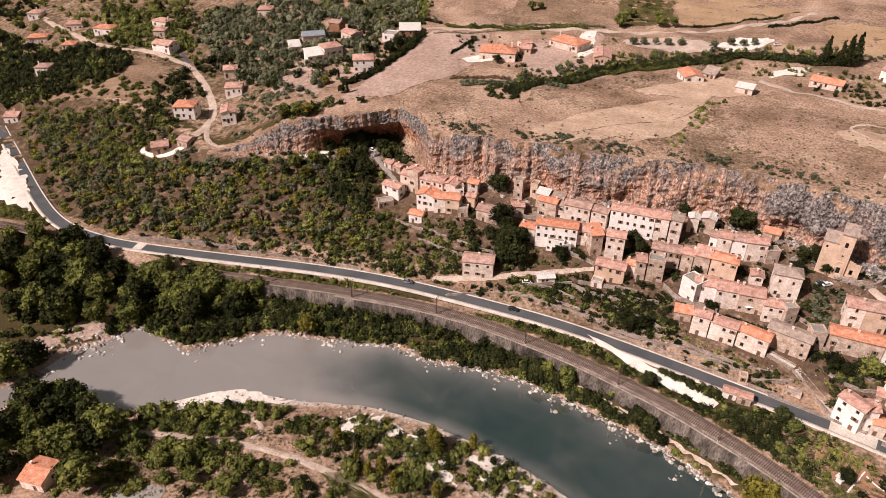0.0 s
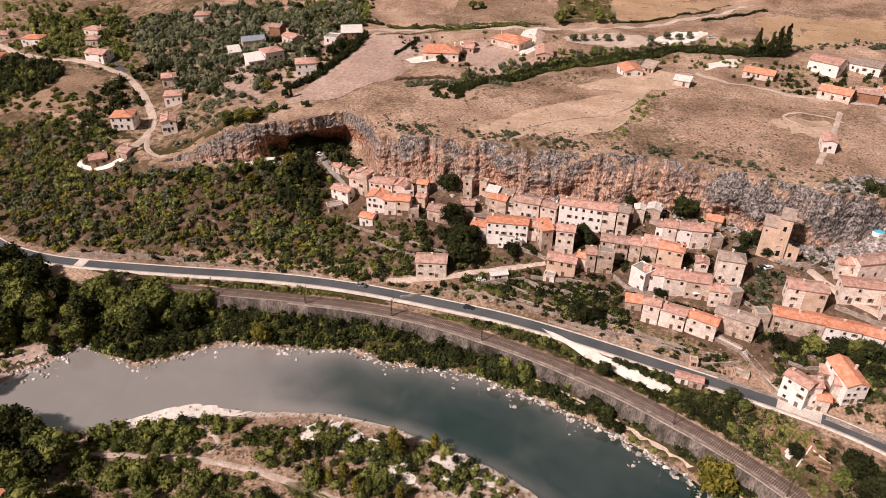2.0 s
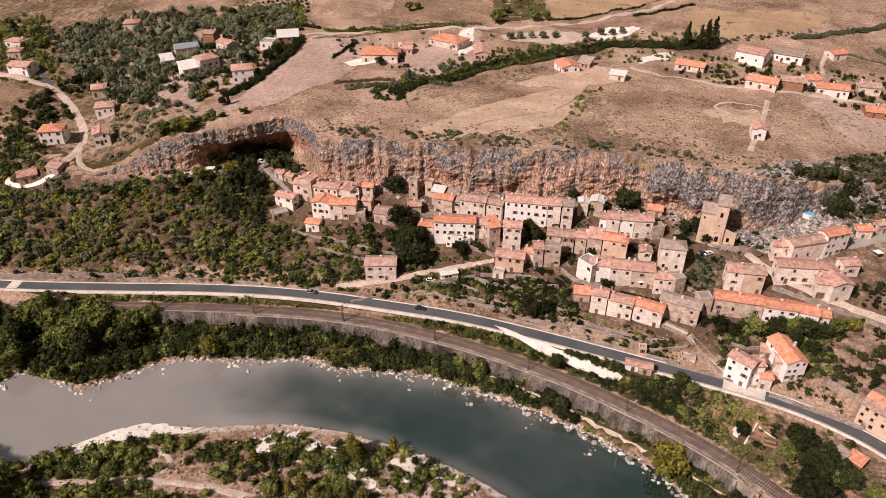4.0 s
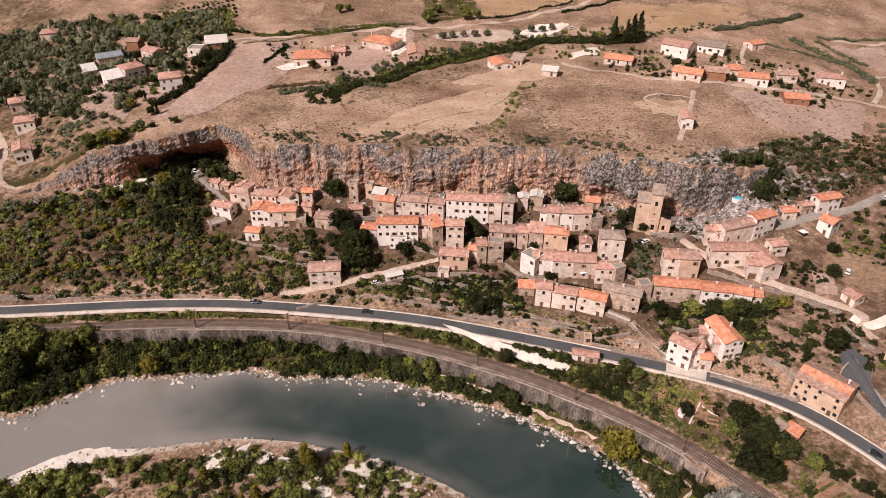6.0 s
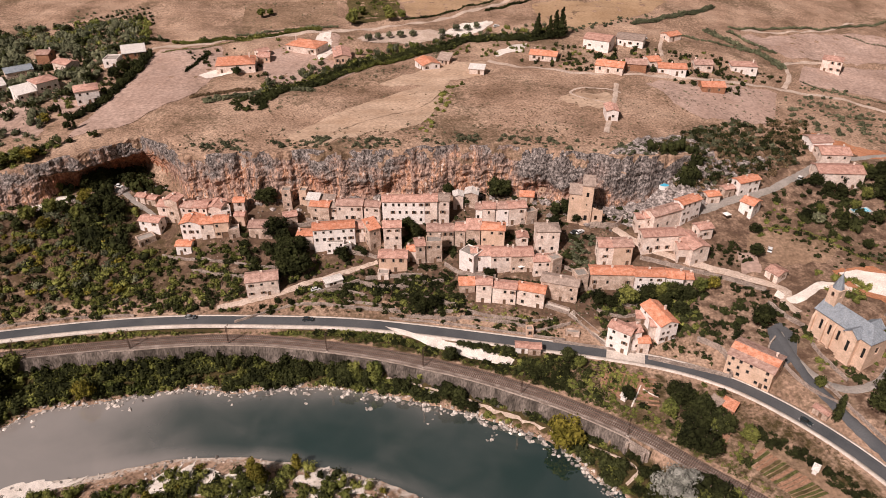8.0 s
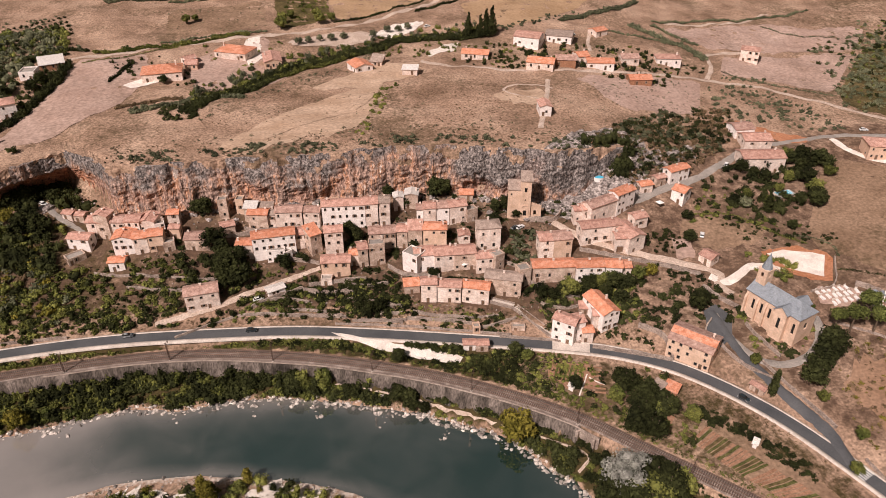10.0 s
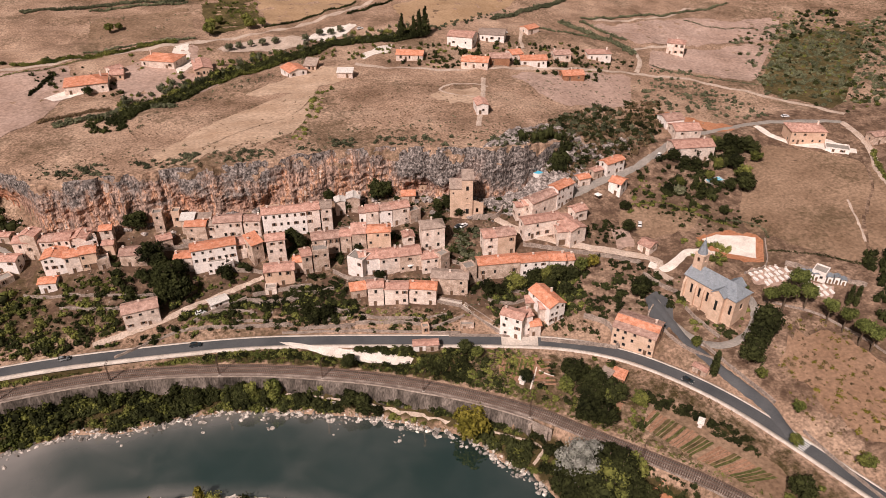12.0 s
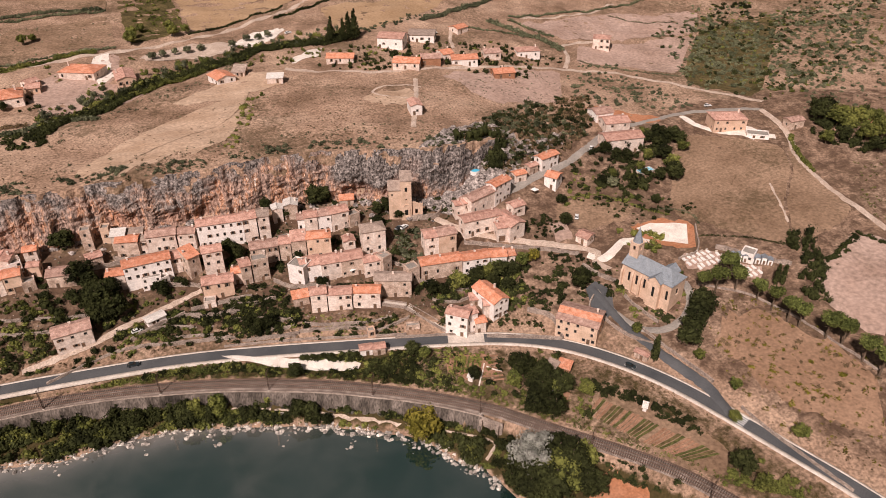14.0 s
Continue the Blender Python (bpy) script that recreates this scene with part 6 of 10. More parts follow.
house(-64.3, 356.2, 51.8, -25, 17.4, 12, 3.6, "h", "cream", "new", 1, 4, sink=0.8)
house(-76.2, 340.7, 51.0, 3, 5.6, 7, 3, "g", "salmon", "pink", 1, 2, sink=0.5)
house(79.5, 265.5, 48.4, -5, 4.9, 8, 4.5, "p", "white", "pink", 1, 1, sink=0.6, label='small white hilltop chapel with a red door', name='hill_chapel', chimney=0)
house(-219.0, 248.0, 32.4, 19, 9.7, 9, 6, "h", "white", "new", 2, 3, sink=1.1)
house(-192.6, 247.8, 36.4, 32, 6.5, 9, 5, "p", "white", "pink", 2, 2, sink=1.8)
house(-208.3, 274.7, 39.2, 25, 8.1, 8, 4, "h", "white", "pink", 1, 3, sink=1.9)
house(-222.5, 295.1, 40.1, 34, 7.1, 8, 4, "h", "cream", "pink", 1, 3, sink=1.9)
house(-215.1, 224.9, 24.9, 39, 7.2, 7, 3.5, "g", "salmon", "pink", 1, 2, sink=1.7)
house(-205.0, 230.2, 28.2, -10, 6.2, 7, 3.5, "g", "stone", "old", 1, 1, sink=0.5)
house(-147.2, 295.2, 47.8, 25, 9.7, 9, 6.2, "h", "white", "pink", 2, 3, sink=0.7)
house(-169.4, 308.3, 48.4, 48, 9.8, 9, 5, "h", "white", "pink", 1, 3, sink=0.6)
house(-144.4, 347.8, 51.6, 20, 11.0, 7, 3, "s", "brick", "pale", 1, 3, sink=0.7, chimney=0)
house(-150.2, 337.5, 51.0, 2, 6.7, 8, 4, "f", "white", "pale", 1, 2, sink=0.9, chimney=0)
house(-184.8, 344.2, 49.1, -2, 6.3, 7, 7, "g", "brick", "old", 3, 2, sink=0.8)
house(-192.0, 327.1, 49.3, 35, 11.8, 9, 3, "g", "cream", "slate", 1, 3, sink=1.3, chimney=0)
house(-174.5, 300.1, 48.3, 46, 8.2, 7, 3, "s", "white", "pale", 1, 2, sink=1.4, chimney=0)
house(-191.5, 312.0, 47.9, 39, 5.9, 6, 3, "s", "white", "pale", 1, 1, sink=0.9, chimney=0)
house(-175.7, 339.9, 49.4, -29, 9.9, 7, 4, "g", "cream", "pink", 1, 2, sink=0.7)
house(-92.8, 324.6, 51.3, 8, 17.8, 13, 3.8, "h", "cream", "new", 1, 4, sink=1.0)
house(-76.1, 346.7, 51.4, 39, 5.8, 6, 3, "g", "cream", "pink", 1, 1, sink=0.6, chimney=0)
house(-376.9, 346.9, 32.6, 27, 10.4, 9, 4, "h", "cream", "pink", 1, 3, sink=1.2)
house(-348.1, 340.3, 34.9, 8, 12.1, 9, 4, "h", "white", "new", 1, 3, sink=1.7)
house(-390.7, 328.0, 27.7, 32, 11.2, 9, 4, "h", "cream", "new", 1, 2, sink=2.1)
house(-354.7, 319.3, 30.1, 20, 7.5, 8, 3.5, "h", "cream", "new", 1, 2, sink=1.3)
house(-288.7, 321.6, 36.0, -2, 12.0, 9, 4.5, "g", "white", "pink", 2, 3, sink=1.5)
house(-305.0, 343.2, 36.9, 20, 6.9, 8, 3.5, "h", "cream", "pink", 1, 2, sink=0.8)
house(-316.6, 357.4, 38.2, -7, 11.4, 8, 4, "h", "cream", "pink", 1, 2, sink=1.4)
house(-245.3, 368.0, 49.3, 20, 8.5, 9, 4, "h", "cream", "pink", 1, 2, sink=0.8)
house(-427.0, 364.2, 31.2, 20, 8.8, 9, 4, "h", "white", "pink", 1, 2, sink=1.2)
house(-348.3, 290.5, 25.4, 19, 8.1, 8, 4, "h", "white", "old", 1, 2, sink=2.0)
house(-339.9, 255.0, 10.3, 19, 7.6, 9, 4, "g", "white", "pink", 1, 2, sink=0.5)
house(-147.5, 77.6, 2.4, 4, 7.2, 8, 3.5, "g", "cream", "new", 1, 2, sink=0.9)
house(87.4, 140.2, 9.7, -44, 3.8, 3, 2.2, "s", "brick", "new", 1, 1, sink=0.5, chimney=0, name='garden_shed', label='small garden shed with a red roof')
house(83.9, 141.5, 9.8, -54, 3.1, 3, 2.2, "s", "stone", "grey", 1, 1, sink=0.6, chimney=0, name='garden_shed', label='small grey garden shed beside the beds')
house(59.7, 146.4, 9.0, -40, 1.5, 1.6, 1.8, "s", "white", "pale", 1, 1, sink=0.6, chimney=0, name='garden_shed', label='small white garden hut among bushes')
house(103.1, 116.7, 9.7, -43, 1.1, 1.6, 1.8, "s", "white", "pale", 1, 1, sink=0.6, chimney=0, name='garden_shed', label='small white hut beside the allotments')
house(171.3, 161.1, 19.6, -55, 4.5, 5, 4, "f", "white", "pale", 1, 2, sink=0.7, chimney=0, name='chapel_tomb', label='white burial chapel in the graveyard')
house(35.3, 174.6, 10.4, 0, 2.4, 2.5, 3.2, "f", "salmon", "new", 1, 1, sink=0.5, chimney=0, name='road_shrine', label='small pink and white shelter beside the road')
house(137.6, 364.4, 51.3, 25, 8.2, 7, 3, "g", "cream", "new", 1, 1, sink=0.8, chimney=0)
house(-33.1, 212.8, 19.8, -1, 6.4, 4, 5.5, "f", "white", "pale", 2, 3, sink=0.5, chimney=0, label='white annex with a roof terrace before the tall house', shutters=0)
house(-26.5, 212.5, 20.4, 30, 3.0, 3, 4, "f", "white", "pale", 1, 1, sink=1.0, chimney=0, label='white stair block beside the annex', shutters=0)
house(-14.4, 201.9, 16.0, -6, 3.9, 3, 3, "f", "cream", "pale", 1, 1, sink=0.5, chimney=0, name='garden_shed', label='small pale shed below the salmon house')

# ---- the church, its tower and other single things ----
def church(x, y, z, turn, length, wide, h):
    """A stone church with buttresses, transept, apse end, slate roofs and a bell tower with a spire."""
    ob = thing("church", "ochre stone church with slate roofs and a small spire", "church", pose(x, y, z, 0, 0, turn))
    c = (Matrix.Translation((x, y, 0)) @ pose(0, 0, 0, 0, 0, turn)) @ Vector((length / 2, wide / 2, 0))
    FOOTPRINTS.append((c.x, c.y, length * 0.5))
    s, rise = 4.0, wide * 0.36
    lancets = [(length * u - 0.45, length * u + 0.45, h * 0.42, h * 0.78) for u in (0.16, 0.32, 0.48)]
    bm = bmesh.new()
    wall_with_holes(bm, lambda a, o, u: (a, -o, u), length, h, -s, lancets + [(length * 0.93 - 0.45, length * 0.93 + 0.45, h * 0.4, h * 0.76)], 0.35)
    wall_with_holes(bm, lambda a, o, u: (length - a, wide + o, u), length, h, -s, lancets, 0.35)
    wall_with_holes(bm, lambda a, o, u: (length + o, a, u), wide, h, -s, [(wide / 2 - 0.9, wide / 2 + 0.9, h * 0.5, h * 0.74)], 0.35)
    wall_with_holes(bm, lambda a, o, u: (-o, wide - a, u), wide, h, -s, [(wide / 2 - 0.8, wide / 2 + 0.8, 0, 3.0)], 0.35, gable=rise)
    part("wall", bm, WALLS["ochre"], ob)
    t0, t1, out = length * 0.60, length * 0.82, 1.6
    bm = bmesh.new()
    for sgn, base in ((-1, 0.0), (1, wide)):
        f = base + sgn * out
        lo, hi = min(base, f), max(base, f)
        box(bm, t0, t1, lo - (0.02 if sgn > 0 else 0), hi + (0.02 if sgn < 0 else 0), -s, h)
        bm.faces.new([bm.verts.new(p) for p in ((t0, f, h), (t1, f, h), ((t0 + t1) / 2, f, h + rise * 0.62))])
    part("transept", bm, WALLS["ochre"], ob)
    for u in (0.02, 0.24, 0.40, 0.56):
        for base, sgn in ((0, -1), (wide, 1)):
            bm = bmesh.new()
            a, b = sorted((base, base + sgn * 0.75))
            box(bm, length * u - 0.35, length * u + 0.35, a, b, -s, h * 0.72)
            vs = [bm.verts.new(p) for p in ((length * u - 0.35, base, h * 0.72), (length * u + 0.35, base, h * 0.72), (length * u + 0.35, base, h * 0.9), (length * u - 0.35, base, h * 0.9),
                                            (length * u - 0.35, base + sgn * 0.75, h * 0.72), (length * u + 0.35, base + sgn * 0.75, h * 0.72))]
            bm.faces.new([vs[4], vs[5], vs[2], vs[3]]), bm.faces.new([vs[0], vs[4], vs[3]]), bm.faces.new([vs[1], vs[2], vs[5]])
            part("buttress", bm, WALLS["ochre"], ob)
    bm = bmesh.new()
    e, t, o = h + 0.15, h + 0.15 + rise, 0.4
    ridge_end = length - wide * 0.42
    roof_slab(bm, (-o, -o, e - 0.2), (length + o, -o, e - 0.2), (ridge_end, wide / 2, t), (-o, wide / 2, t))
    roof_slab(bm, (-o, wide / 2, t), (ridge_end, wide / 2, t), (length + o, wide + o, e - 0.2), (-o, wide + o, e - 0.2))
    bm.faces.new([bm.verts.new(p) for p in ((length + o, -o, e - 0.19), (length + o, wide + o, e - 0.19), (ridge_end, wide / 2, t))])
    m = (t0 + t1) / 2
    for base, f in ((wide / 2, -out - o), (wide / 2, wide + out + o)):
        q = e + rise * 0.64
        quads = (((t0 - o, f, e - 0.1), (m, f, q), (m, base, q), (t0 - o, base, e - 0.1)), ((m, f, q), (t1 + o, f, e - 0.1), (t1 + o, base, e - 0.1), (m, base, q)))
        for g in quads:
            roof_slab(bm, *(g if f < 0 else g[::-1]))
    part("roof", bm, ROOFS["slate"], ob, "blue-grey slate roof")
    for k, (a, b, c0, d) in enumerate(lancets + [(length * 0.93 - 0.45, length * 0.93 + 0.45, h * 0.4, h * 0.76), (m - 0.45, m + 0.45, h * 0.42, h * 0.78)]):
        w = part("window", boxes((0, b - a, 0.26, 0.32, 0, d - c0)), GLASS, ob) if k < 4 else part("window", boxes((0, b - a, -0.02, 0.1, 0, d - c0)), GLASS, ob)
        w.matrix_basis = pose(a, 0 if k < 4 else -out, c0)
    part("window", boxes((0.28, 0.34, -0.9, 0.9, -1.2, 1.2)), GLASS, ob).matrix_basis = pose(length - 0.62, wide / 2, h * 0.62)
    part("door", boxes((0.3, 0.38, -0.8, 0.8, 0, 3.0)), WOOD, ob).matrix_basis = pose(0, wide / 2, 0)
    b0, b1, top = wide / 2 - 1.7, wide / 2 + 1.7, h + rise + 4.4
    bm = bmesh.new()
    for place in (lambda a, q, u: (0.1 + a, b0 - q, u), lambda a, q, u: (3.5 - a, b1 + q, u), lambda a, q, u: (3.5 + q, b0 + a, u), lambda a, q, u: (0.1 - q, b1 - a, u)):
        wall_with_holes(bm, place, 3.4, top, h - 0.5, [(1.2, 2.2, top - 2.6, top - 0.9)], 0.4)
    box(bm, -0.1, 3.7, b0 - 0.2, b1 + 0.2, top, top + 0.3)
    part("bell_tower", bm, WALLS["ochre"], ob)
    bm = bmesh.new()
    tip = bm.verts.new((1.8, wide / 2, top + 6.0))
    ring = [bm.verts.new((1.8 + 1.75 * cos(pi / 8 + k * pi / 4), wide / 2 + 1.75 * sin(pi / 8 + k * pi / 4), top + 0.3)) for k in range(8)]
    for k in range(8):
        bm.faces.new([ring[k], ring[(k + 1) % 8], tip])
    box(bm, 1.76, 1.84, wide / 2 - 0.04, wide / 2 + 0.04, top + 5.8, top + 7.4)
    part("spire", bm, ROOFS["slate"], ob, "pointed slate spire with a cross")
    return ob




def old_tower(x, y, z, turn):
    """The tall Romanesque tower of the cliff church with its lower wings."""
    ob = thing("tower", "tall ochre stone church tower leaning against the cliff", "tower", pose(x, y, z, 0, 0, turn))
    FOOTPRINTS.append((x + 2, y + 2, 6))
    bm = bmesh.new()
    wall_with_holes(bm, lambda a, o, u: (a, -o, u), 4.0, 17.2, -2, [(1.5, 2.5, 12.2, 14.2), (1.7, 2.2, 8.6, 9.4), (1.4, 2.6, 2.2, 4.6)], 0.5)
    wall_with_holes(bm, lambda a, o, u: (4 - a, 4.2 + o, u), 4.0, 19, -2, [], 0.4)
    wall_with_holes(bm, lambda a, o, u: (4 + o, a, u), 4.2, 17.2, -2, [(1.6, 2.5, 12.2, 14)], 0.5)
    wall_with_holes(bm, lambda a, o, u: (-o, 4.2 - a, u), 4.2, 17.2, -2, [(1.6, 2.5, 14, 15.4)], 0.5)
    for xs in (0, 4):
        bm.faces.new([bm.verts.new(p) for p in ((xs, 0, 17.2), (xs, 4.2, 17.2), (xs, 4.2, 19))])
    part("wall", bm, WALLS["ochre"], ob)
    bm = bmesh.new()
    for k in range(13):
        a = pi * k / 12
        r = 1.25
        box(bm, 2 + r * cos(a) - 0.16, 2 + r * cos(a) + 0.16, -0.22, 0.0, 5.6 + r * sin(a) - 0.16, 5.6 + r * sin(a) + 0.16)
    box(bm, 0.6, 0.9, -0.2, 0, 1.0, 5.5), box(bm, 3.1, 3.4, -0.2, 0, 1.0, 5.5)
    part("arch_moulding", bm, WALLS["ochre"], ob)
    bm = bmesh.new()
    roof_slab(bm, (-0.3, -0.3, 17.2), (4.3, -0.3, 17.2), (4.3, 4.5, 19.3), (-0.3, 4.5, 19.3), 0.35)
    part("roof", bm, ROOFS["grey"], ob, "grey stone slab roof")
    for a, c, w, h in ((1.5, 12.2, 1.0, 2.0), (1.7, 8.6, 0.5, 0.8), (1.4, 2.2, 1.2, 2.4)):
        part("window", boxes((0, w, 0.4, 0.46, 0, h)), GLASS, ob).matrix_basis = pose(a, 0, c)
    bm = bmesh.new()
    wall_with_holes(bm, lambda a, o, u: (a - 4.6, 0.5 - o, u), 4.6, 13.2, -2, [(1.0, 1.6, 10.4, 11.4), (2.2, 2.9, 2.6, 3.8)], 0.4)
    wall_with_holes(bm, lambda a, o, u: (-4.6 - o, 4.5 - a, u), 4.0, 13.2, -2, [], 0.4)
    part("side_wing", bm, WALLS["ochre"], ob)
    part("window", boxes((0, 0.6, 0.36, 0.4, 0, 1.0)), GLASS, ob).matrix_basis = pose(-3.6, 0.5, 10.4)
    part("window", boxes((0, 0.7, 0.36, 0.4, 0, 1.2)), GLASS, ob).matrix_basis = pose(-2.4, 0.5, 2.6)
    bm = bmesh.new()
    roof_slab(bm, (-4.9, 0.2, 13.2), (0, 0.2, 13.2), (0, 4.8, 15.2), (-4.9, 4.8, 15.2), 0.35)
    part("roof", bm, ROOFS["grey"], ob, "grey stone slab roof")
    bm = bmesh.new()
    wall_with_holes(bm, lambda a, o, u: (4 + a, 0.8 - o, u), 4.2, 6.6, -2, [(1.3, 2.3, 2.4, 4.4)], 0.5)
    wall_with_holes(bm, lambda a, o, u: (8.2 + o, 0.8 + a, u), 3.5, 6.6, -2, [], 0.4)
    for k in range(5):
        box(bm, 4 + k * 0.84, 4.8 + k * 0.84, 0.82, 1.4, 6.6, 7.7 - k * 0.3)
    part("ruined_wall", bm, WALLS["ochre"], ob)
    return ob




def catenary_pole(az):
    rr = float(at_bearing(R_RAIL, az))
    x, y = polar(az, rr - 2.7)
    i = int(np.argmin(np.hypot(rail_line[:, 0] - x, rail_line[:, 1] - y)))
    d = rail_line[min(i + 2, len(rail_line) - 1)] - rail_line[max(i - 2, 0)]
    ob = thing("catenary_pole", "rusty steel railway pole with a bracket arm", "pole", pose(x, y, RAIL_Z, 0, 0, math.degrees(atan2(d[1], d[0]))), "poles along the railway")
    bm = bmesh.new()
    box(bm, -0.17, -0.11, -0.14, 0.14, -0.5, 7.6), box(bm, 0.11, 0.17, -0.14, 0.14, -0.5, 7.6)
    for k in range(9):
        box(bm, -0.11, 0.11, -0.05, 0.05, 0.4 + k * 0.8, 0.5 + k * 0.8)
    part("post", bm, STEEL, ob)
    part("arm", boxes((-0.05, 0.05, 0.1, 2.6, 6.2, 6.3), (-0.05, 0.05, 0.1, 2.3, 7.0, 7.08), (-0.04, 0.04, 2.2, 2.3, 6.3, 7.0)), STEEL, ob)
    part("footing", boxes((-0.4, 0.4, -0.4, 0.4, -0.8, 0.25), bevel=0.05), CONCRETE, ob)


for bearing in (-44.6, -37.0, -28.3, -19.6, -10.0, 0.3, 11.4, 23.7, 36.8, 50.5):
    catenary_pole(bearing)


def car(x, y, turn, paint, label, z=None):
    """A small car: body with bonnet and boot, glazed cabin, four wheels, lamps."""
    ob = thing("car", label, "car", pose(x, y, (lay(x, y) if z is None else z) + 0.05, 0, 0, turn) @ Matrix.Scale(0.88, 4))
    prof = [(-2.05, 0.35), (-2.1, 0.75), (-1.9, 0.95), (-0.9, 1.0), (1.2, 1.02), (2.0, 0.85), (2.08, 0.4)]
    bm = bmesh.new()
    a = [bm.verts.new((px, -0.82, pz)) for px, pz in prof]
    b = [bm.verts.new((px, 0.82, pz)) for px, pz in prof]
    n = len(prof)
    for i in range(n):
        bm.faces.new([a[i], a[(i + 1) % n], b[(i + 1) % n], b[i]])
    bm.faces.new(a[::-1]), bm.faces.new(b)
    part("body", bm, paint, ob)
    bm = bmesh.new()
    low = [(-1.75, 0.97), (0.95, 1.0)]
    vs = [bm.verts.new(p) for p in ((-1.75, -0.76, 0.96), (0.95, -0.76, 1.0), (0.95, 0.76, 1.0), (-1.75, 0.76, 0.96), (-1.35, -0.62, 1.42), (0.25, -0.62, 1.45), (0.25, 0.62, 1.45), (-1.35, 0.62, 1.42))]
    for g in ((0, 1, 5, 4), (1, 2, 6, 5), (2, 3, 7, 6), (3, 0, 4, 7)):
        bm.faces.new([vs[i] for i in g])
    part("glazing", bm, GLASS, ob)
    part("car_roof", boxes((-1.38, 0.28, -0.64, 0.64, 1.42, 1.49), bevel=0.03), paint, ob)
    for wx in (-1.3, 1.3):
        for wy in (-0.8, 0.8):
            bm = bmesh.new()
            bmesh.ops.create_cone(bm, cap_ends=True, segments=14, radius1=0.32, radius2=0.32, depth=0.2, matrix=pose(wx, wy, 0.32, 90))
            part("wheel", bm, TYRE, ob)
    for wy in (-0.6, 0.6):
        part("headlight", boxes((2.0, 2.09, wy - 0.15, wy + 0.15, 0.62, 0.76)), CANVAS, ob)
    return ob




def boulders(name, label, count, seed, spot, low, high, material=None):
    """Angular stones lying along a line, as one spread."""
    rng = np.random.default_rng(seed)
    base = bmesh.new()
    bmesh.ops.create_icosphere(base, subdivisions=1, radius=1)
    bv = np.array([v.co[:] for v in base.verts])
    bf = np.array([[v.index for v in f.verts] for f in base.faces])
    base.free()
    V, Fc, k = [], [], 0
    for _ in range(count):
        x, y, z = spot(rng)
        s = low + (high - low) * rng.random() ** 3
        p = bv * (1 + rng.uniform(-0.28, 0.28, (len(bv), 1))) * s * np.array([rng.uniform(0.8, 1.5), rng.uniform(0.7, 1.1), rng.uniform(0.5, 0.8)])
        a = rng.uniform(0, 2 * pi)
        p = p @ np.array([[cos(a), sin(a), 0], [-sin(a), cos(a), 0], [0, 0, 1]])
        V.append(p + np.array([x, y, z + s * 0.15]))
        Fc.append(bf + k)
        k += len(bv)
    return tagged(new(name, mesh_of(name, np.concatenate(V), np.concatenate(Fc).tolist(), material or BOULDER)), label, "stones", kind="stuff")


def on_far_bank(rng):
    a = rng.uniform(-54, 27)
    lump = max(0.0, sin(a * 1.3) * sin(a * 0.47 + 1)) ** 2
    r = float(at_bearing(R_FAR, a)) + rng.normal(-0.6 - 1.4 * lump, 0.9 + 2.6 * lump)
    x, y = polar(a, r)
    return x, y, max(lay(x, y), -0.15)


def on_near_bank(rng):
    a = rng.uniform(-62, 5)
    x, y = polar(a, float(at_bearing(R_NEAR, a)) - abs(rng.normal(0, 9)))
    return x, y, lay(x, y)


def on_west_shore(rng):
    a = rng.uniform(-60, -50)
    x, y = polar(a, float(at_bearing(R_FAR, a)) + rng.normal(2, 5))
    return x, y, max(lay(x, y), -0.1)


def at_cliff_foot(rng):
    a = rng.uniform(14, 30) if rng.random() < 0.6 else rng.uniform(-38, 14)
    x, y = polar(a, float(at_bearing(R_CREST, a)) - abs(rng.normal(2, 5)))
    return x, y, lay(x, y)


boulders("river_stones", "pale boulders lining the far river bank", 2300, 5, on_far_bank, 0.12, 0.85)
def on_terraces(rng):
    a = rng.uniform(-21, 20)
    r0, r1 = float(at_bearing(R_ROAD, a)) + 8, float(at_bearing(R_CREST, a)) - 2
    x, y = polar(a, r0 + (r1 - r0) * rng.random())
    return x, y, lay(x, y)


boulders("rubble", "loose pale rubble on the village terraces", 1300, 9, on_terraces, 0.08, 0.45, DRY_STONE)
boulders("shore_pebbles", "pale stones on the gravel bank", 700, 6, on_near_bank, 0.15, 0.6)
boulders("shore_stones", "pale stones on the western shore", 260, 7, on_west_shore, 0.2, 0.9)
boulders("scree", "grey limestone rubble below the cliff", 620, 8, at_cliff_foot, 0.3, 2.0, GREY_ROCK)


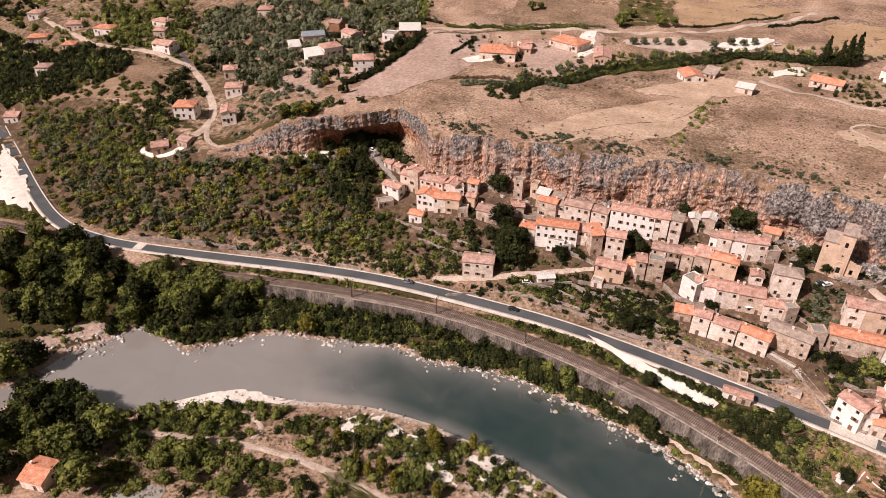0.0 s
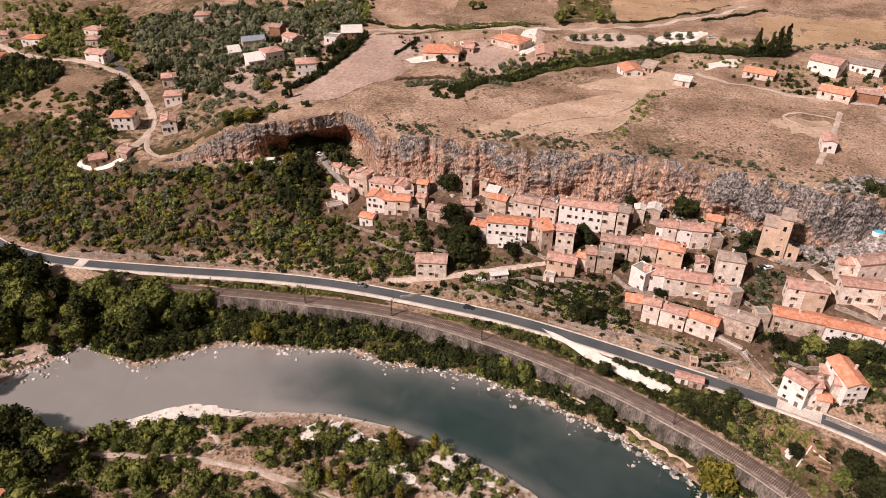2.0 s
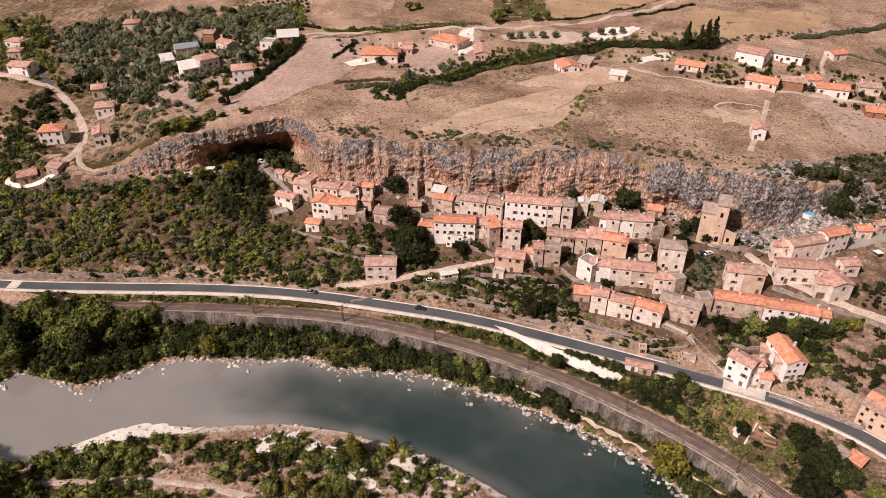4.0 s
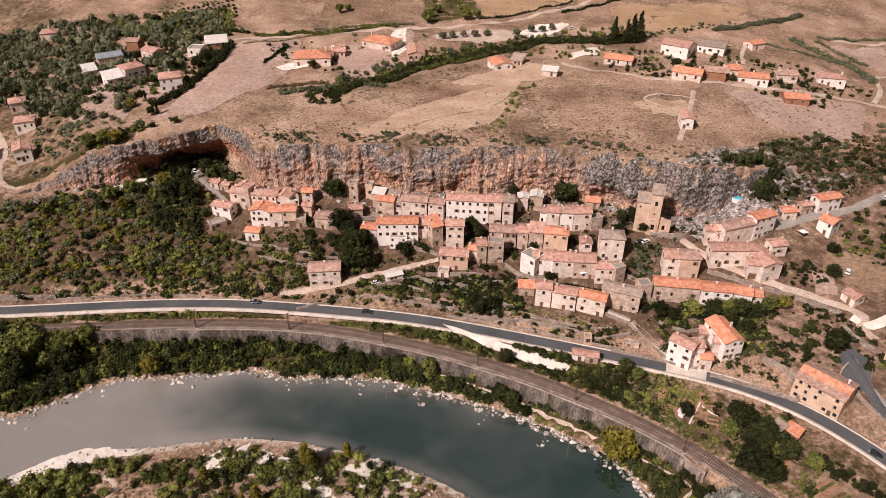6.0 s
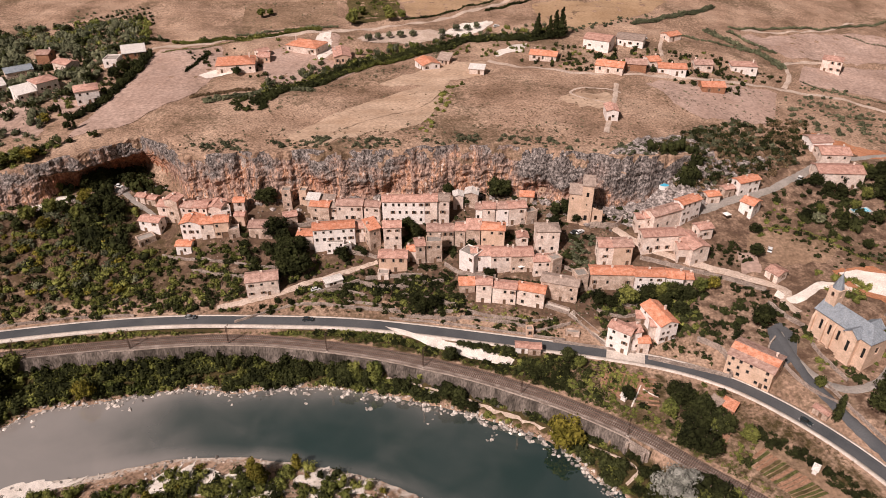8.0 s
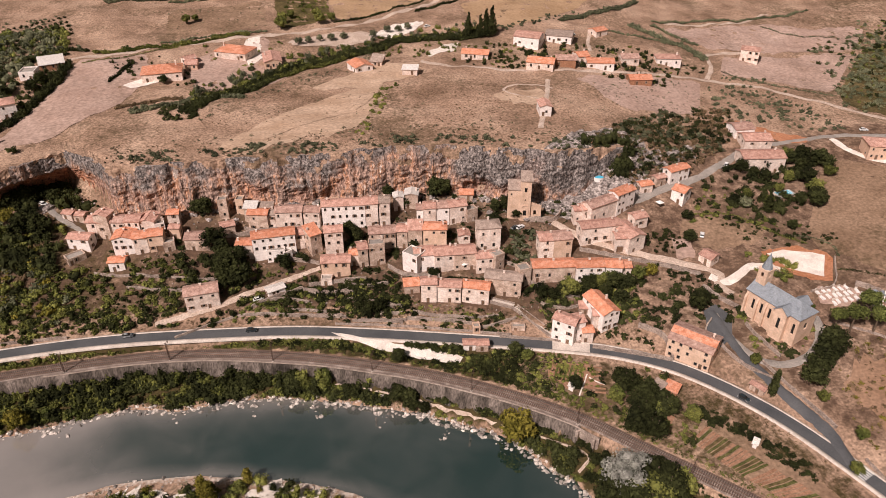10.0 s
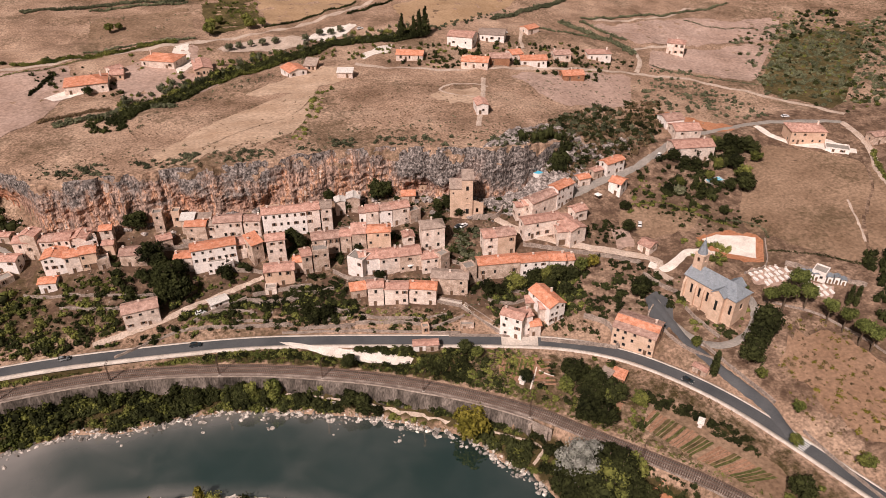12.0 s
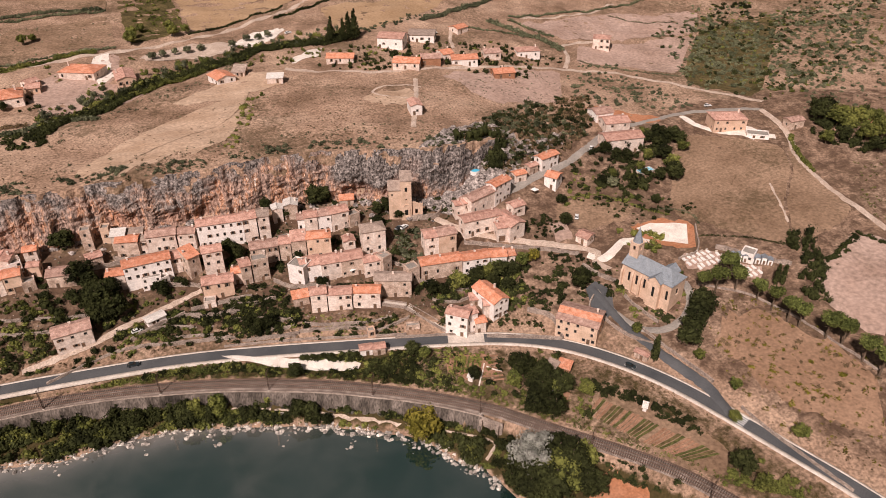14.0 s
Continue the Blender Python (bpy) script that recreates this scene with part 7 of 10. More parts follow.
def stone_stairs(x0, y0, x1, y1, wide, label):
    """A long flight of stone steps up the slope between two low side walls."""
    d = Vector((x1 - x0, y1 - y0, 0))
    ob = thing("stone_stairs", label, "stairs", pose(x0, y0, lay(x0, y0), 0, 0, math.degrees(atan2(d.y, d.x))))
    z0, z1 = lay(x0, y0), lay(x1, y1)
    n = max(4, int(abs(z1 - z0) / 0.18) + 8)
    run, up = d.length / n, (z1 - z0) / n
    step = bmesh.new()
    box(step, 0, run * 1.02, -wide / 2, wide / 2, -1.2, 0.15)
    me = bpy.data.meshes.new("step")
    step.to_mesh(me)
    step.free()
    me.materials.append(CONCRETE)
    for i in range(n):
        o = part("step", me, None, ob)
        o.matrix_basis = pose(run * i, 0, up * i + 0.25)
    for sgn in (-1, 1):
        bm = bmesh.new()
        y = sgn * (wide / 2 + 0.15)
        roof_slab(bm, (0, y - 0.15, 0.9), (d.length, y - 0.15, z1 - z0 + 0.9), (d.length, y + 0.15, z1 - z0 + 0.9), (0, y + 0.15, 0.9), 1.6)
        part("side_wall", bm, DRY_STONE, ob)
    mid = Vector((x0, y0, 0)) + d / 2
    FOOTPRINTS.append((mid.x, mid.y, 4))



def grave(x, y, turn, tall):
    ob = thing("grave", "pale stone grave with an upright slab", "grave", pose(x, y, lay(x, y), 0, 0, turn), "graves in the churchyard")
    part("slab", boxes((-0.5, 0.5, -1.0, 1.0, -0.4, 0.45), bevel=0.05), CANVAS, ob)
    part("headstone", boxes((-0.45, 0.45, 1.02, 1.2, -0.4, tall), bevel=0.05), CONCRETE, ob)


def graves(plot, n, seed):
    rng = np.random.default_rng(seed)
    p = np.array(plot)
    m = 0
    for gx in np.arange(p[:, 0].min(), p[:, 0].max(), 2.0):
        for gy in np.arange(p[:, 1].min(), p[:, 1].max(), 3.0):
            if m < n and inside(plot, np.array([gx]), np.array([gy]))[0]:
                m += 1
                grave(gx + rng.uniform(-0.3, 0.3), gy + rng.uniform(-0.3, 0.3), rng.uniform(-12, 12), rng.uniform(0.9, 1.6))




def round_pool(x, y):
    ob = thing("round_pool", "round above-ground pool with bright blue water", "pool", pose(x, y, lay(x, y)))
    bm = bmesh.new()
    bmesh.ops.create_cone(bm, cap_ends=False, segments=28, radius1=2.1, radius2=2.1, depth=2.4, matrix=Matrix.Translation((0, 0, 0.2)))
    part("pool_wall", bm, CANVAS, ob)
    bm = bmesh.new()
    bmesh.ops.create_circle(bm, cap_ends=True, segments=28, radius=2.05, matrix=Matrix.Translation((0, 0, 1.25)))
    part("pool_water", bm, POOL, ob)




def covered_pool(x, y, turn):
    ob = thing("garden_pool", "long garden pool under a ribbed blue cover", "pool", pose(x, y, lay(x, y), 0, 0, turn))
    part("rim", boxes((-4, 4, -2, -1.6, -0.8, 0.5), (-4, 4, 1.6, 2, -0.8, 0.5), (-4, -3.6, -1.6, 1.6, -0.8, 0.5), (3.6, 4, -1.6, 1.6, -0.8, 0.5)), CONCRETE, ob)
    part("cover", boxes((-3.6, 3.6, -1.6, 1.6, 0.2, 0.4)), POOL, ob)
    for k in range(6):
        part("rib", boxes((-3.1 + k * 1.2, -2.95 + k * 1.2, -1.7, 1.7, 0.4, 0.52)), CANVAS, ob)




def culvert(x, y, turn):
    """The mouth of a small bridge under the railway."""
    ob = thing("culvert", "small arched stone bridge mouth under the railway", "bridge", pose(x, y, 0, 0, 0, turn))
    bm = bmesh.new()
    wall_with_holes(bm, lambda a, o, u: (a - 4, -o, u), 8.0, RAIL_Z + 0.5, -1.5, [(3.0, 5.0, -1.4, 2.2)], 3.0)
    prev = None
    for k in range(9):
        a = pi * k / 8
        q = (1.0 * cos(a), 2.2 + 1.0 * sin(a))
        if prev:
            box(bm, min(q[0], prev[0]) - 0.05, max(q[0], prev[0]) + 0.05, -0.14, -0.002, min(q[1], prev[1]) - 0.12, max(q[1], prev[1]) + 0.12)
        prev = q
    part("portal", bm, DRY_STONE, ob)
    # near-black slab closing the passage, in place of the shade inside
    part("shade_wall", boxes((-1.2, 1.2, 3.0, 3.2, -1.4, 2.4)), GLASS, ob)
    for sgn in (-1, 1):
        bm = bmesh.new()
        box(bm, sgn * 2.6 - 0.45, sgn * 2.6 + 0.45, -0.9, -0.01, -1.5, RAIL_Z - 0.6)
        part("buttress", bm, DRY_STONE, ob)





# ---- marks and pale pieces on the main road ----
def road_piece(x0, x1, label, material, half=2.15, rise=0.135, name="road"):
    k = (road_line[:, 0] > x0) & (road_line[:, 0] < x1)
    return ribbon(name, road_line[k], [-half, -half * 0.3, half * 0.3, half], rise, material, label, z=ROAD_Z)


road_piece(59.5, 73, "pale concrete deck where the road crosses a gully", CONCRETE)
road_piece(-191, -186, "pale crossing band on the road", CONCRETE)
for k in range(6):
    d = radians(-68)
    q = [(126.9 + a * cos(d) - b * sin(d), 104.6 + a * sin(d) + b * cos(d)) for a, b in ((0, -2.3 + k * 0.8), (2.8, -2.3 + k * 0.8), (2.8, -1.9 + k * 0.8), (0, -1.9 + k * 0.8))]
    tagged(new("zebra_stripe", mesh_of("zebra_stripe", [(px, py, ROAD_Z + 0.14) for px, py in q], [(0, 1, 2, 3)], WHITE_LINE)), "white painted stripe of the crossing", "road marking", kind="structure")


def dashes(x0, x1, off, label):
    """Broken white line along the road."""
    n = across(road_line)
    for i in range(2, len(road_line) - 3, 4):
        a, b = road_line[i], road_line[i + 2]
        if x0 < a[0] < x1:
            v = [(*(a + n[i] * (off - 0.07)), ROAD_Z + 0.14), (*(b + n[i + 2] * (off - 0.07)), ROAD_Z + 0.14), (*(b + n[i + 2] * (off + 0.07)), ROAD_Z + 0.14), (*(a + n[i] * (off + 0.07)), ROAD_Z + 0.14)]
            tagged(new("road_dash", mesh_of("road_dash", v, [(0, 1, 2, 3)], WHITE_LINE)), label, "road marking", kind="structure")


dashes(-330, -192, 2.2, "white painted edge dash on the road")


def parasol(x, y):
    ob = thing("parasol", "square white canvas parasol on a terrace", "parasol", pose(x, y, lay(x, y), 0, 0, 20))
    part("pole", boxes((-0.04, 0.04, -0.04, 0.04, -0.5, 2.6)), WOOD, ob)
    bm = bmesh.new()
    tip = bm.verts.new((0, 0, 2.9))
    ring = [bm.verts.new(p) for p in ((-1.2, -1.2, 2.3), (1.2, -1.2, 2.3), (1.2, 1.2, 2.3), (-1.2, 1.2, 2.3))]
    low = [bm.verts.new((v.co.x, v.co.y, 2.12)) for v in ring]
    for k in range(4):
        bm.faces.new([ring[k], ring[(k + 1) % 4], tip]), bm.faces.new([low[k], low[(k + 1) % 4], ring[(k + 1) % 4], ring[k]])
    part("canopy", bm, CANVAS, ob)


def family_tomb(x, y, turn, tall):
    ob = thing("family_tomb", "small grey burial chapel with a pale front", "tomb", pose(x, y, lay(x, y), 0, 0, turn), "burial chapels in the graveyard")
    part("body", boxes((-0.9, 0.9, -1.1, 1.1, -0.6, tall), bevel=0.04), DRY_STONE, ob)
    bm = bmesh.new()
    roof_slab(bm, (-1.05, -1.3, tall), (0, -1.3, tall + 0.55), (0, 1.3, tall + 0.55), (-1.05, 1.3, tall), 0.14)
    roof_slab(bm, (0, -1.3, tall + 0.55), (1.05, -1.3, tall), (1.05, 1.3, tall), (0, 1.3, tall + 0.55), 0.14)
    part("roof", bm, ROOFS["slate"], ob)
    part("front", boxes((-0.8, 0.8, -1.18, -1.1, -0.4, tall - 0.1)), CANVAS, ob, "pale rendered front")
    part("door", boxes((-0.35, 0.35, -1.23, -1.18, -0.1, 1.5)), SHUTTER, ob, "dark metal door")


# ---- single things in their places ----
for k in range(7):
    family_tomb(169.4 + k * 1.75, 162.6 - k * 1.2, -34.5, 2.0 + 0.3 * (k % 3))

church(125.2, 166.6, 15.2, -67.3, 19.4, 8.6, 10.5)
old_tower(61.2, 221.0, 25.2, -14)
car(-38.1, 186.9, -3, CAR_DARK, "dark car driving on the grey road", ROAD_Z + 0.12)
car(-78.6, 190.0, 3, CAR_DARK, "dark van driving on the grey road", ROAD_Z + 0.12)
car(109.5, 133.4, -57, CAR_DARK, "dark estate car driving on the grey road", ROAD_Z + 0.12)
car(-36.3, 199.3, 15, CAR_WHITE, "white car parked on the village lane")
car(127.8, 204.0, 60, CAR_WHITE, "white car parked on the earthen yard")
car(-146.6, 241.9, 20, CAR_DARK, "dark car parked on the gravel yard")
car(59.0, 217.3, 30, CAR_DARK, "dark car parked below the tower")
car(60.9, 217.3, 30, CAR_WHITE, "white car parked below the tower")
car(232.5, 263.5, -10, CAR_WHITE, "white car parked beside the upper lane")
car(156.3, 244.2, 55, CAR_WHITE, "white car parked on the climbing lane")
car(227.2, 240.0, -20, CAR_BLUE, "dark blue car parked on the white drive")
car(125.1, 368.6, 10, CAR_WHITE, "white car parked by the farm")
car(47.4, 389.0, 20, CAR_WHITE, "white van parked on the pale ground")
car(108.4, 329.8, 40, CAR_DARK, "dark car parked before a house")
car(106.4, 330.0, 40, CAR_WHITE, "white car parked before a house")
car(-119.7, 253.2, -30, CAR_WHITE, "white car parked on the alley")
stone_stairs(61.5, 169.7, 51.3, 182.4, 2.0, "long stone stairs climbing from the road")
stone_stairs(51.0, 182.9, 43.6, 186.8, 1.8, "stone stairs rising between old walls")
graves([(154.6, 172.3), (166.7, 168.9), (166.6, 160.6), (152.1, 164.3)], 24, 3)
graves([(167.2, 160.8), (176.0, 154.0), (171.4, 149.7), (163.5, 155.9)], 18, 4)
patch([(154.6, 172.3), (166.7, 168.9), (166.6, 160.6), (152.1, 164.3)], FIELDS["bare"], "pale gravel of the graveyard", name="yard", rise=0.1)
patch([(167.2, 160.8), (176.0, 154.0), (171.4, 149.7), (163.5, 155.9)], FIELDS["bare"], "pale gravel of the graveyard", name="yard", rise=0.1)
round_pool(96.9, 235.6)
FOOTPRINTS.append((96.3, 232.6, 5.0))
covered_pool(171.6, 223.8, 8)
culvert(60.1, 129.5, -46)
parasol(36.7, 201.5)
parasol(117.4, 220.9)

# ---- plants ----
def leaf_sheets(centres, normals, sizes, rng):
    """Small leaf sheets round the given centres, tilted at random about their normals."""
    n = len(centres)
    tilt = normals + rng.standard_normal((n, 3)) * 0.62
    tilt /= np.linalg.norm(tilt, axis=1)[:, None] + 1e-9
    a = np.cross(tilt, rng.standard_normal((n, 3)))
    a /= np.linalg.norm(a, axis=1)[:, None] + 1e-9
    b = np.cross(tilt, a)
    s = sizes[:, None]
    u, w = a * s, b * s * rng.uniform(0.6, 1.0, n)[:, None]
    v = np.stack([centres - u - w * 0.7, centres + u * 0.9 - w * 0.6, centres + u * 0.1 + w], 1)
    return v.reshape(-1, 3)


def ico(level):
    """Corners and faces of a ball of triangles."""
    bm = bmesh.new()
    bmesh.ops.create_icosphere(bm, subdivisions=level, radius=1.0)
    v, f = np.array([q.co[:] for q in bm.verts]), np.array([[q.index for q in g.verts] for g in bm.faces])
    bm.free()
    return v, f


ICO = {1: ico(1), 2: ico(2)}


def lobe_cores(centres, radii, rng, level=1, rough=0.3):
    """The dense inside of each lobe of a crown: uneven lumps of twigs and leaves."""
    v, f = ICO[level]
    n = len(centres)
    p = v[None] * (1 + rng.uniform(-rough, rough, (n, len(v), 1))) * radii[:, None, :] + centres[:, None, :]
    return p.reshape(-1, 3), (f[None] + (np.arange(n) * len(v))[:, None, None]).reshape(-1, 3)


def leaf_mesh(name, v, material, cores=None):
    """Leaf sheets, three corners each, round the dense cores of the lobes."""
    me = bpy.data.meshes.new(name)
    k = len(v) // 3
    faces, smooth = np.arange(3 * k).reshape(-1, 3), np.zeros(k, bool)
    if cores is not None:
        faces = np.concatenate([faces, cores[1] + len(v)])
        v = np.concatenate([v, cores[0]])
        smooth = np.concatenate([smooth, np.zeros(len(cores[1]), bool)])
    m = len(faces)
    me.vertices.add(len(v))
    me.vertices.foreach_set("co", v.astype(np.float32).ravel())
    me.loops.add(3 * m)
    me.loops.foreach_set("vertex_index", faces.astype(np.int32).ravel())
    me.polygons.add(m)
    me.polygons.foreach_set("loop_start", np.arange(0, 3 * m, 3, dtype=np.int32))
    me.polygons.foreach_set("use_smooth", smooth)
    me.materials.append(material)
    me.update(calc_edges=True)
    return me


def ball_points(n, rng, low=-0.35):
    p = rng.standard_normal((n * 2, 3))
    p /= np.linalg.norm(p, axis=1)[:, None]
    p = p[p[:, 2] > low]
    while len(p) < n:
        p = np.r_[p, p]
    return p[:n]


def trunk_mesh(bm, height, radius, lean, limbs, rng):
    def limb(a, b, ra, rb):
        a, b = Vector(a), Vector(b)
        q = (b - a).to_track_quat("Z", "Y").to_matrix()
        rings = [[bm.verts.new(c + q @ Vector((r * cos(k * pi / 3), r * sin(k * pi / 3), 0))) for k in range(6)] for c, r in ((a, ra), (b, rb))]
        for k in range(6):
            bm.faces.new([rings[0][k], rings[0][(k + 1) % 6], rings[1][(k + 1) % 6], rings[1][k]])
    mid, top = (lean * 0.3, 0, height * 0.45), (lean, lean * 0.4, height * 0.8)
    limb((0, 0, -0.6), mid, radius, radius * 0.75)
    limb(mid, top, radius * 0.75, radius * 0.25)
    for k in range(limbs):
        a = k * 2 * pi / limbs + rng.uniform(-0.4, 0.4)
        reach = height * rng.uniform(0.22, 0.34)
        limb(mid, (mid[0] + reach * cos(a), reach * sin(a), height * rng.uniform(0.6, 0.8)), radius * 0.5, radius * 0.15)


def tree(kind, seed, label, name="tree"):
    """A tree one metre of scale: trunk with limbs, and a crown of leaf sheets in lobes. Copied to its places."""
    rng, r2 = np.random.default_rng(seed), random.Random(seed)
    height, wide, leaf, mat_, lobes, per = {
        "broad": (8.0, 3.3, 0.34, "green", 14, 76), "dark": (8.0, 3.4, 0.34, "dark", 14, 76), "round": (6.0, 2.9, 0.30, "gold", 10, 75),
        "silver": (9.0, 3.6, 0.20, "silver", 16, 230), "cypress": (8.0, 0.95, 0.26, "dark", 9, 55), "pine": (8.0, 2.3, 0.28, "pine", 12, 80),
        "cedar": (11.0, 2.4, 0.40, "dark", 11, 55), "poplar": (9.0, 1.9, 0.36, "gold", 11, 50), "olive": (4.5, 2.2, 0.30, "olive", 8, 50)}[kind]
    cs, ns, ss, mid, size = [], [], [], [], []
    lobes, per = int(lobes * 1.8), int(per * 0.72)
    for k in range(lobes):
        u = k / (lobes - 1)
        if kind in ("cypress", "poplar"):
            c, rad = (r2.uniform(-0.2, 0.2) * wide, r2.uniform(-0.2, 0.2) * wide, height * (0.12 + 0.8 * u)), wide * (1.0 - 0.75 * abs(u - 0.3) ** 1.2)
            flat = height * 0.10
        elif kind == "cedar":
            c, rad = (r2.uniform(-0.3, 0.3), r2.uniform(-0.3, 0.3), height * (0.12 + 0.84 * u)), wide * (1.06 - u)
            flat = height * 0.06
        elif kind == "pine":
            a, q = r2.uniform(0, 2 * pi), wide * 0.6 * sqrt(u)
            c, rad, flat = (q * cos(a), q * sin(a), height * r2.uniform(0.68, 0.85)), wide * 0.5, height * 0.12
        else:
            a, q = k * 2.4 + r2.uniform(-0.4, 0.4), wide * 0.74 * sqrt(r2.random())
            c = (q * cos(a), q * sin(a), height * (0.30 + 0.52 * u * (1 - 0.35 * q / wide)))
            rad = wide * r2.uniform(0.24, 0.46)
            flat = rad * 0.85
        p = ball_points(per, rng, -0.6)
        depth = rng.uniform(0.78, 1.18, per)[:, None]
        mid.append(c)
        size.append((rad * 0.66, rad * 0.66, flat * 0.66))
        cs.append(np.array(c) + p * depth * np.array([rad, rad, flat]))
        ns.append(p)
        ss.append(rng.uniform(0.6, 1.25, per) * leaf)
    ob = thing(name, label, "tree", Matrix())
    bm = bmesh.new()
    trunk_mesh(bm, height, 0.028 * height + 0.05, r2.uniform(-0.4, 0.4) if kind not in ("cypress", "cedar") else 0.0, 0 if kind in ("cypress", "cedar") else 4, r2)
    part("trunk", bm, BARK, ob)
    part("crown", leaf_mesh("crown", leaf_sheets(np.concatenate(cs), np.concatenate(ns), np.concatenate(ss), rng), LEAVES[mat_], lobe_cores(np.array(mid), np.array(size), rng)), None, ob)
    return ob, height


TREE_LABELS = {"broad": "leafy green tree with an uneven crown", "dark": "dense dark green oak with a heavy crown", "round": "rounded yellow-green tree beside the water",
               "silver": "silvery grey-leaved tree by the railway", "cypress": "slender dark green cypress tree", "pine": "umbrella pine with a flat bright crown",
               "cedar": "tall dark green conifer by the farm", "poplar": "slim yellowing poplar on the bank", "olive": "small grey-green olive tree"}
MODELS = {}


def plant(kind, x, y, height, name="tree", rise=0.0):
    """Sets a tree of that height at x, y."""
    rng = random.Random(int(x * 31 + y * 17))
    key = (kind, rng.randrange(3))
    fresh = key not in MODELS
    if fresh:
        MODELS[key] = tree(kind, 10 + 7 * len(MODELS), TREE_LABELS[kind])
    ob, tall = MODELS[key]
    height *= 1.22
    s = height / tall
    m = pose(x, y, lay(x, y) + rise, 0, 0, rng.uniform(0, 360)) @ Matrix.Diagonal((s * rng.uniform(0.9, 1.15), s * rng.uniform(0.9, 1.15), s, 1))
    if not fresh:
        return copy_thing(ob, m @ Matrix.Diagonal((1 / ob.scale.x, 1 / ob.scale.y, 1 / ob.scale.z, 1)))
    ob.matrix_basis = m
    return ob


def clear(x, y, pad=0.6):
    """True where nothing is built and no way runs."""
    ok = np.ones(len(x), bool)
    for line, half in TRACKS:
        for a in range(0, len(line), 200):
            d = np.hypot(x[:, None] - line[None, a:a + 200, 0], y[:, None] - line[None, a:a + 200, 1]).min(1)
            ok &= d > half + pad * 0.5
    for fx, fy, fr in FOOTPRINTS:
        ok &= np.hypot(x - fx, y - fy) > fr * 0.82 + pad
    az, r = np.degrees(np.arctan2(x, y)), np.hypot(x, y)
    ok &= (r < at_bearing(R_NEAR, az) - 0.5) | (r > at_bearing(R_FAR, az) + 0.3)
    ok &= (r < at_bearing(R_CREST, az) - 0.5) | (r > at_bearing(R_CREST, az) + 1.5) | (at_bearing(Z_BROW, az) - at_bearing(Z_FOOT, az) < 6) | (az > 21)
    return ok


def spots(poly, n, seed, pad=0.6, clumpy=0.5):
    """About n free places in a plot, gathered in drifts."""
    rng = np.random.default_rng(seed)
    p = np.array(poly, float)
    x0, y0, x1, y1 = p[:, 0].min(), p[:, 1].min(), p[:, 0].max(), p[:, 1].max()
    fx, fy = [], []
    for _ in range(40):
        x, y = rng.uniform(x0, x1, n * 6), rng.uniform(y0, y1, n * 6)
        drift = 0.5 + 0.5 * np.sin(x * 0.21 + 2.1 * np.sin(y * 0.13)) * np.cos(y * 0.19 + 1.7 * np.sin(x * 0.11))
        k = inside(poly, x, y) & (rng.random(len(x)) > clumpy * 1.5 * (1 - drift))
        x, y = x[k], y[k]
        if len(x):
            k = clear(x, y, pad)
            fx.append(x[k]), fy.append(y[k])
        if sum(map(len, fx)) >= n:
            break
    return (np.concatenate(fx)[:n], np.concatenate(fy)[:n]) if fx else (np.zeros(0), np.zeros(0))


def scrub(name, label, poly, n, low, high, leaves, seed, tall=0.85, per=48, clumpy=0.5, category="bushes"):
    """Many bushes of one plot as one growth: leaf sheets over low domes of several lobes."""
    x, y = spots(poly, n, seed, 0.3 + (low + high) * 0.28, clumpy)
    return grow(name, label, x, y, low, high, leaves, seed, tall, per, category)


def hedge(label, points, low, high, leaves, seed, rows=1, gap=0.9, tall=1.0, per=48, name="hedge"):
    """Bushes close together along a line."""
    line = eased_line(points, low * gap, 2)
    rng = np.random.default_rng(seed)
    n = across(line)
    p = np.concatenate([line + n * ((k - (rows - 1) / 2) * low * 1.5 + rng.normal(0, low * 0.25, len(line)))[:, None] for k in range(rows)])
    p = p[rng.random(len(p)) > 0.06]
    return grow(name, label, p[:, 0], p[:, 1], low, high, leaves, seed, tall, per, "hedge")


def grow(name, label, x, y, low, high, leaves, seed, tall, per, category):
    n = len(x)
    if not n:
        return None
    rng = np.random.default_rng(seed + 1)
    rad = low + (high - low) * rng.random(n) ** 1.4
    z = land(x, y)
    cs, ns, ss, mid, size = [], [], [], [], []
    dense = low + high > 1.7
    lobes, m = (4, 15) if dense else (3, 9)
    fine = 1.0
    if dense and np.hypot(x, y).mean() < 150:
        m, fine = 36, 0.66
    for k in range(lobes):
        ox, oy = rng.uniform(-0.5, 0.5, n) * rad, rng.uniform(-0.5, 0.5, n) * rad
        lr = rad * rng.uniform(0.38, 0.72, n)
        p = ball_points(n * m, rng, -0.2).reshape(n, m, 3)
        rng.shuffle(p.reshape(-1, 3))
        d = rng.uniform(0.78, 1.16, (n, m, 1))
        c = np.stack([x + ox, y + oy, z + lr * tall * rng.uniform(0.3, 1.0, n)], -1)
        r3 = np.stack([lr, lr, lr * tall], -1)
        cs.append((c[:, None] + p * d * r3[:, None]).reshape(-1, 3))
        ns.append(p.reshape(-1, 3))
        ss.append(np.repeat(np.clip(lr * 0.40, 0.13, 0.42) * fine, m) * rng.uniform(0.7, 1.25, n * m))
        mid.append(c)
        size.append(r3 * 0.64)
    cores = lobe_cores(np.concatenate(mid), np.concatenate(size), rng) if dense else None
    me = leaf_mesh(name, leaf_sheets(np.concatenate(cs), np.concatenate(ns), np.concatenate(ss), rng), LEAVES[leaves], cores)
    return tagged(new(name, me), label, category, kind="stuff")


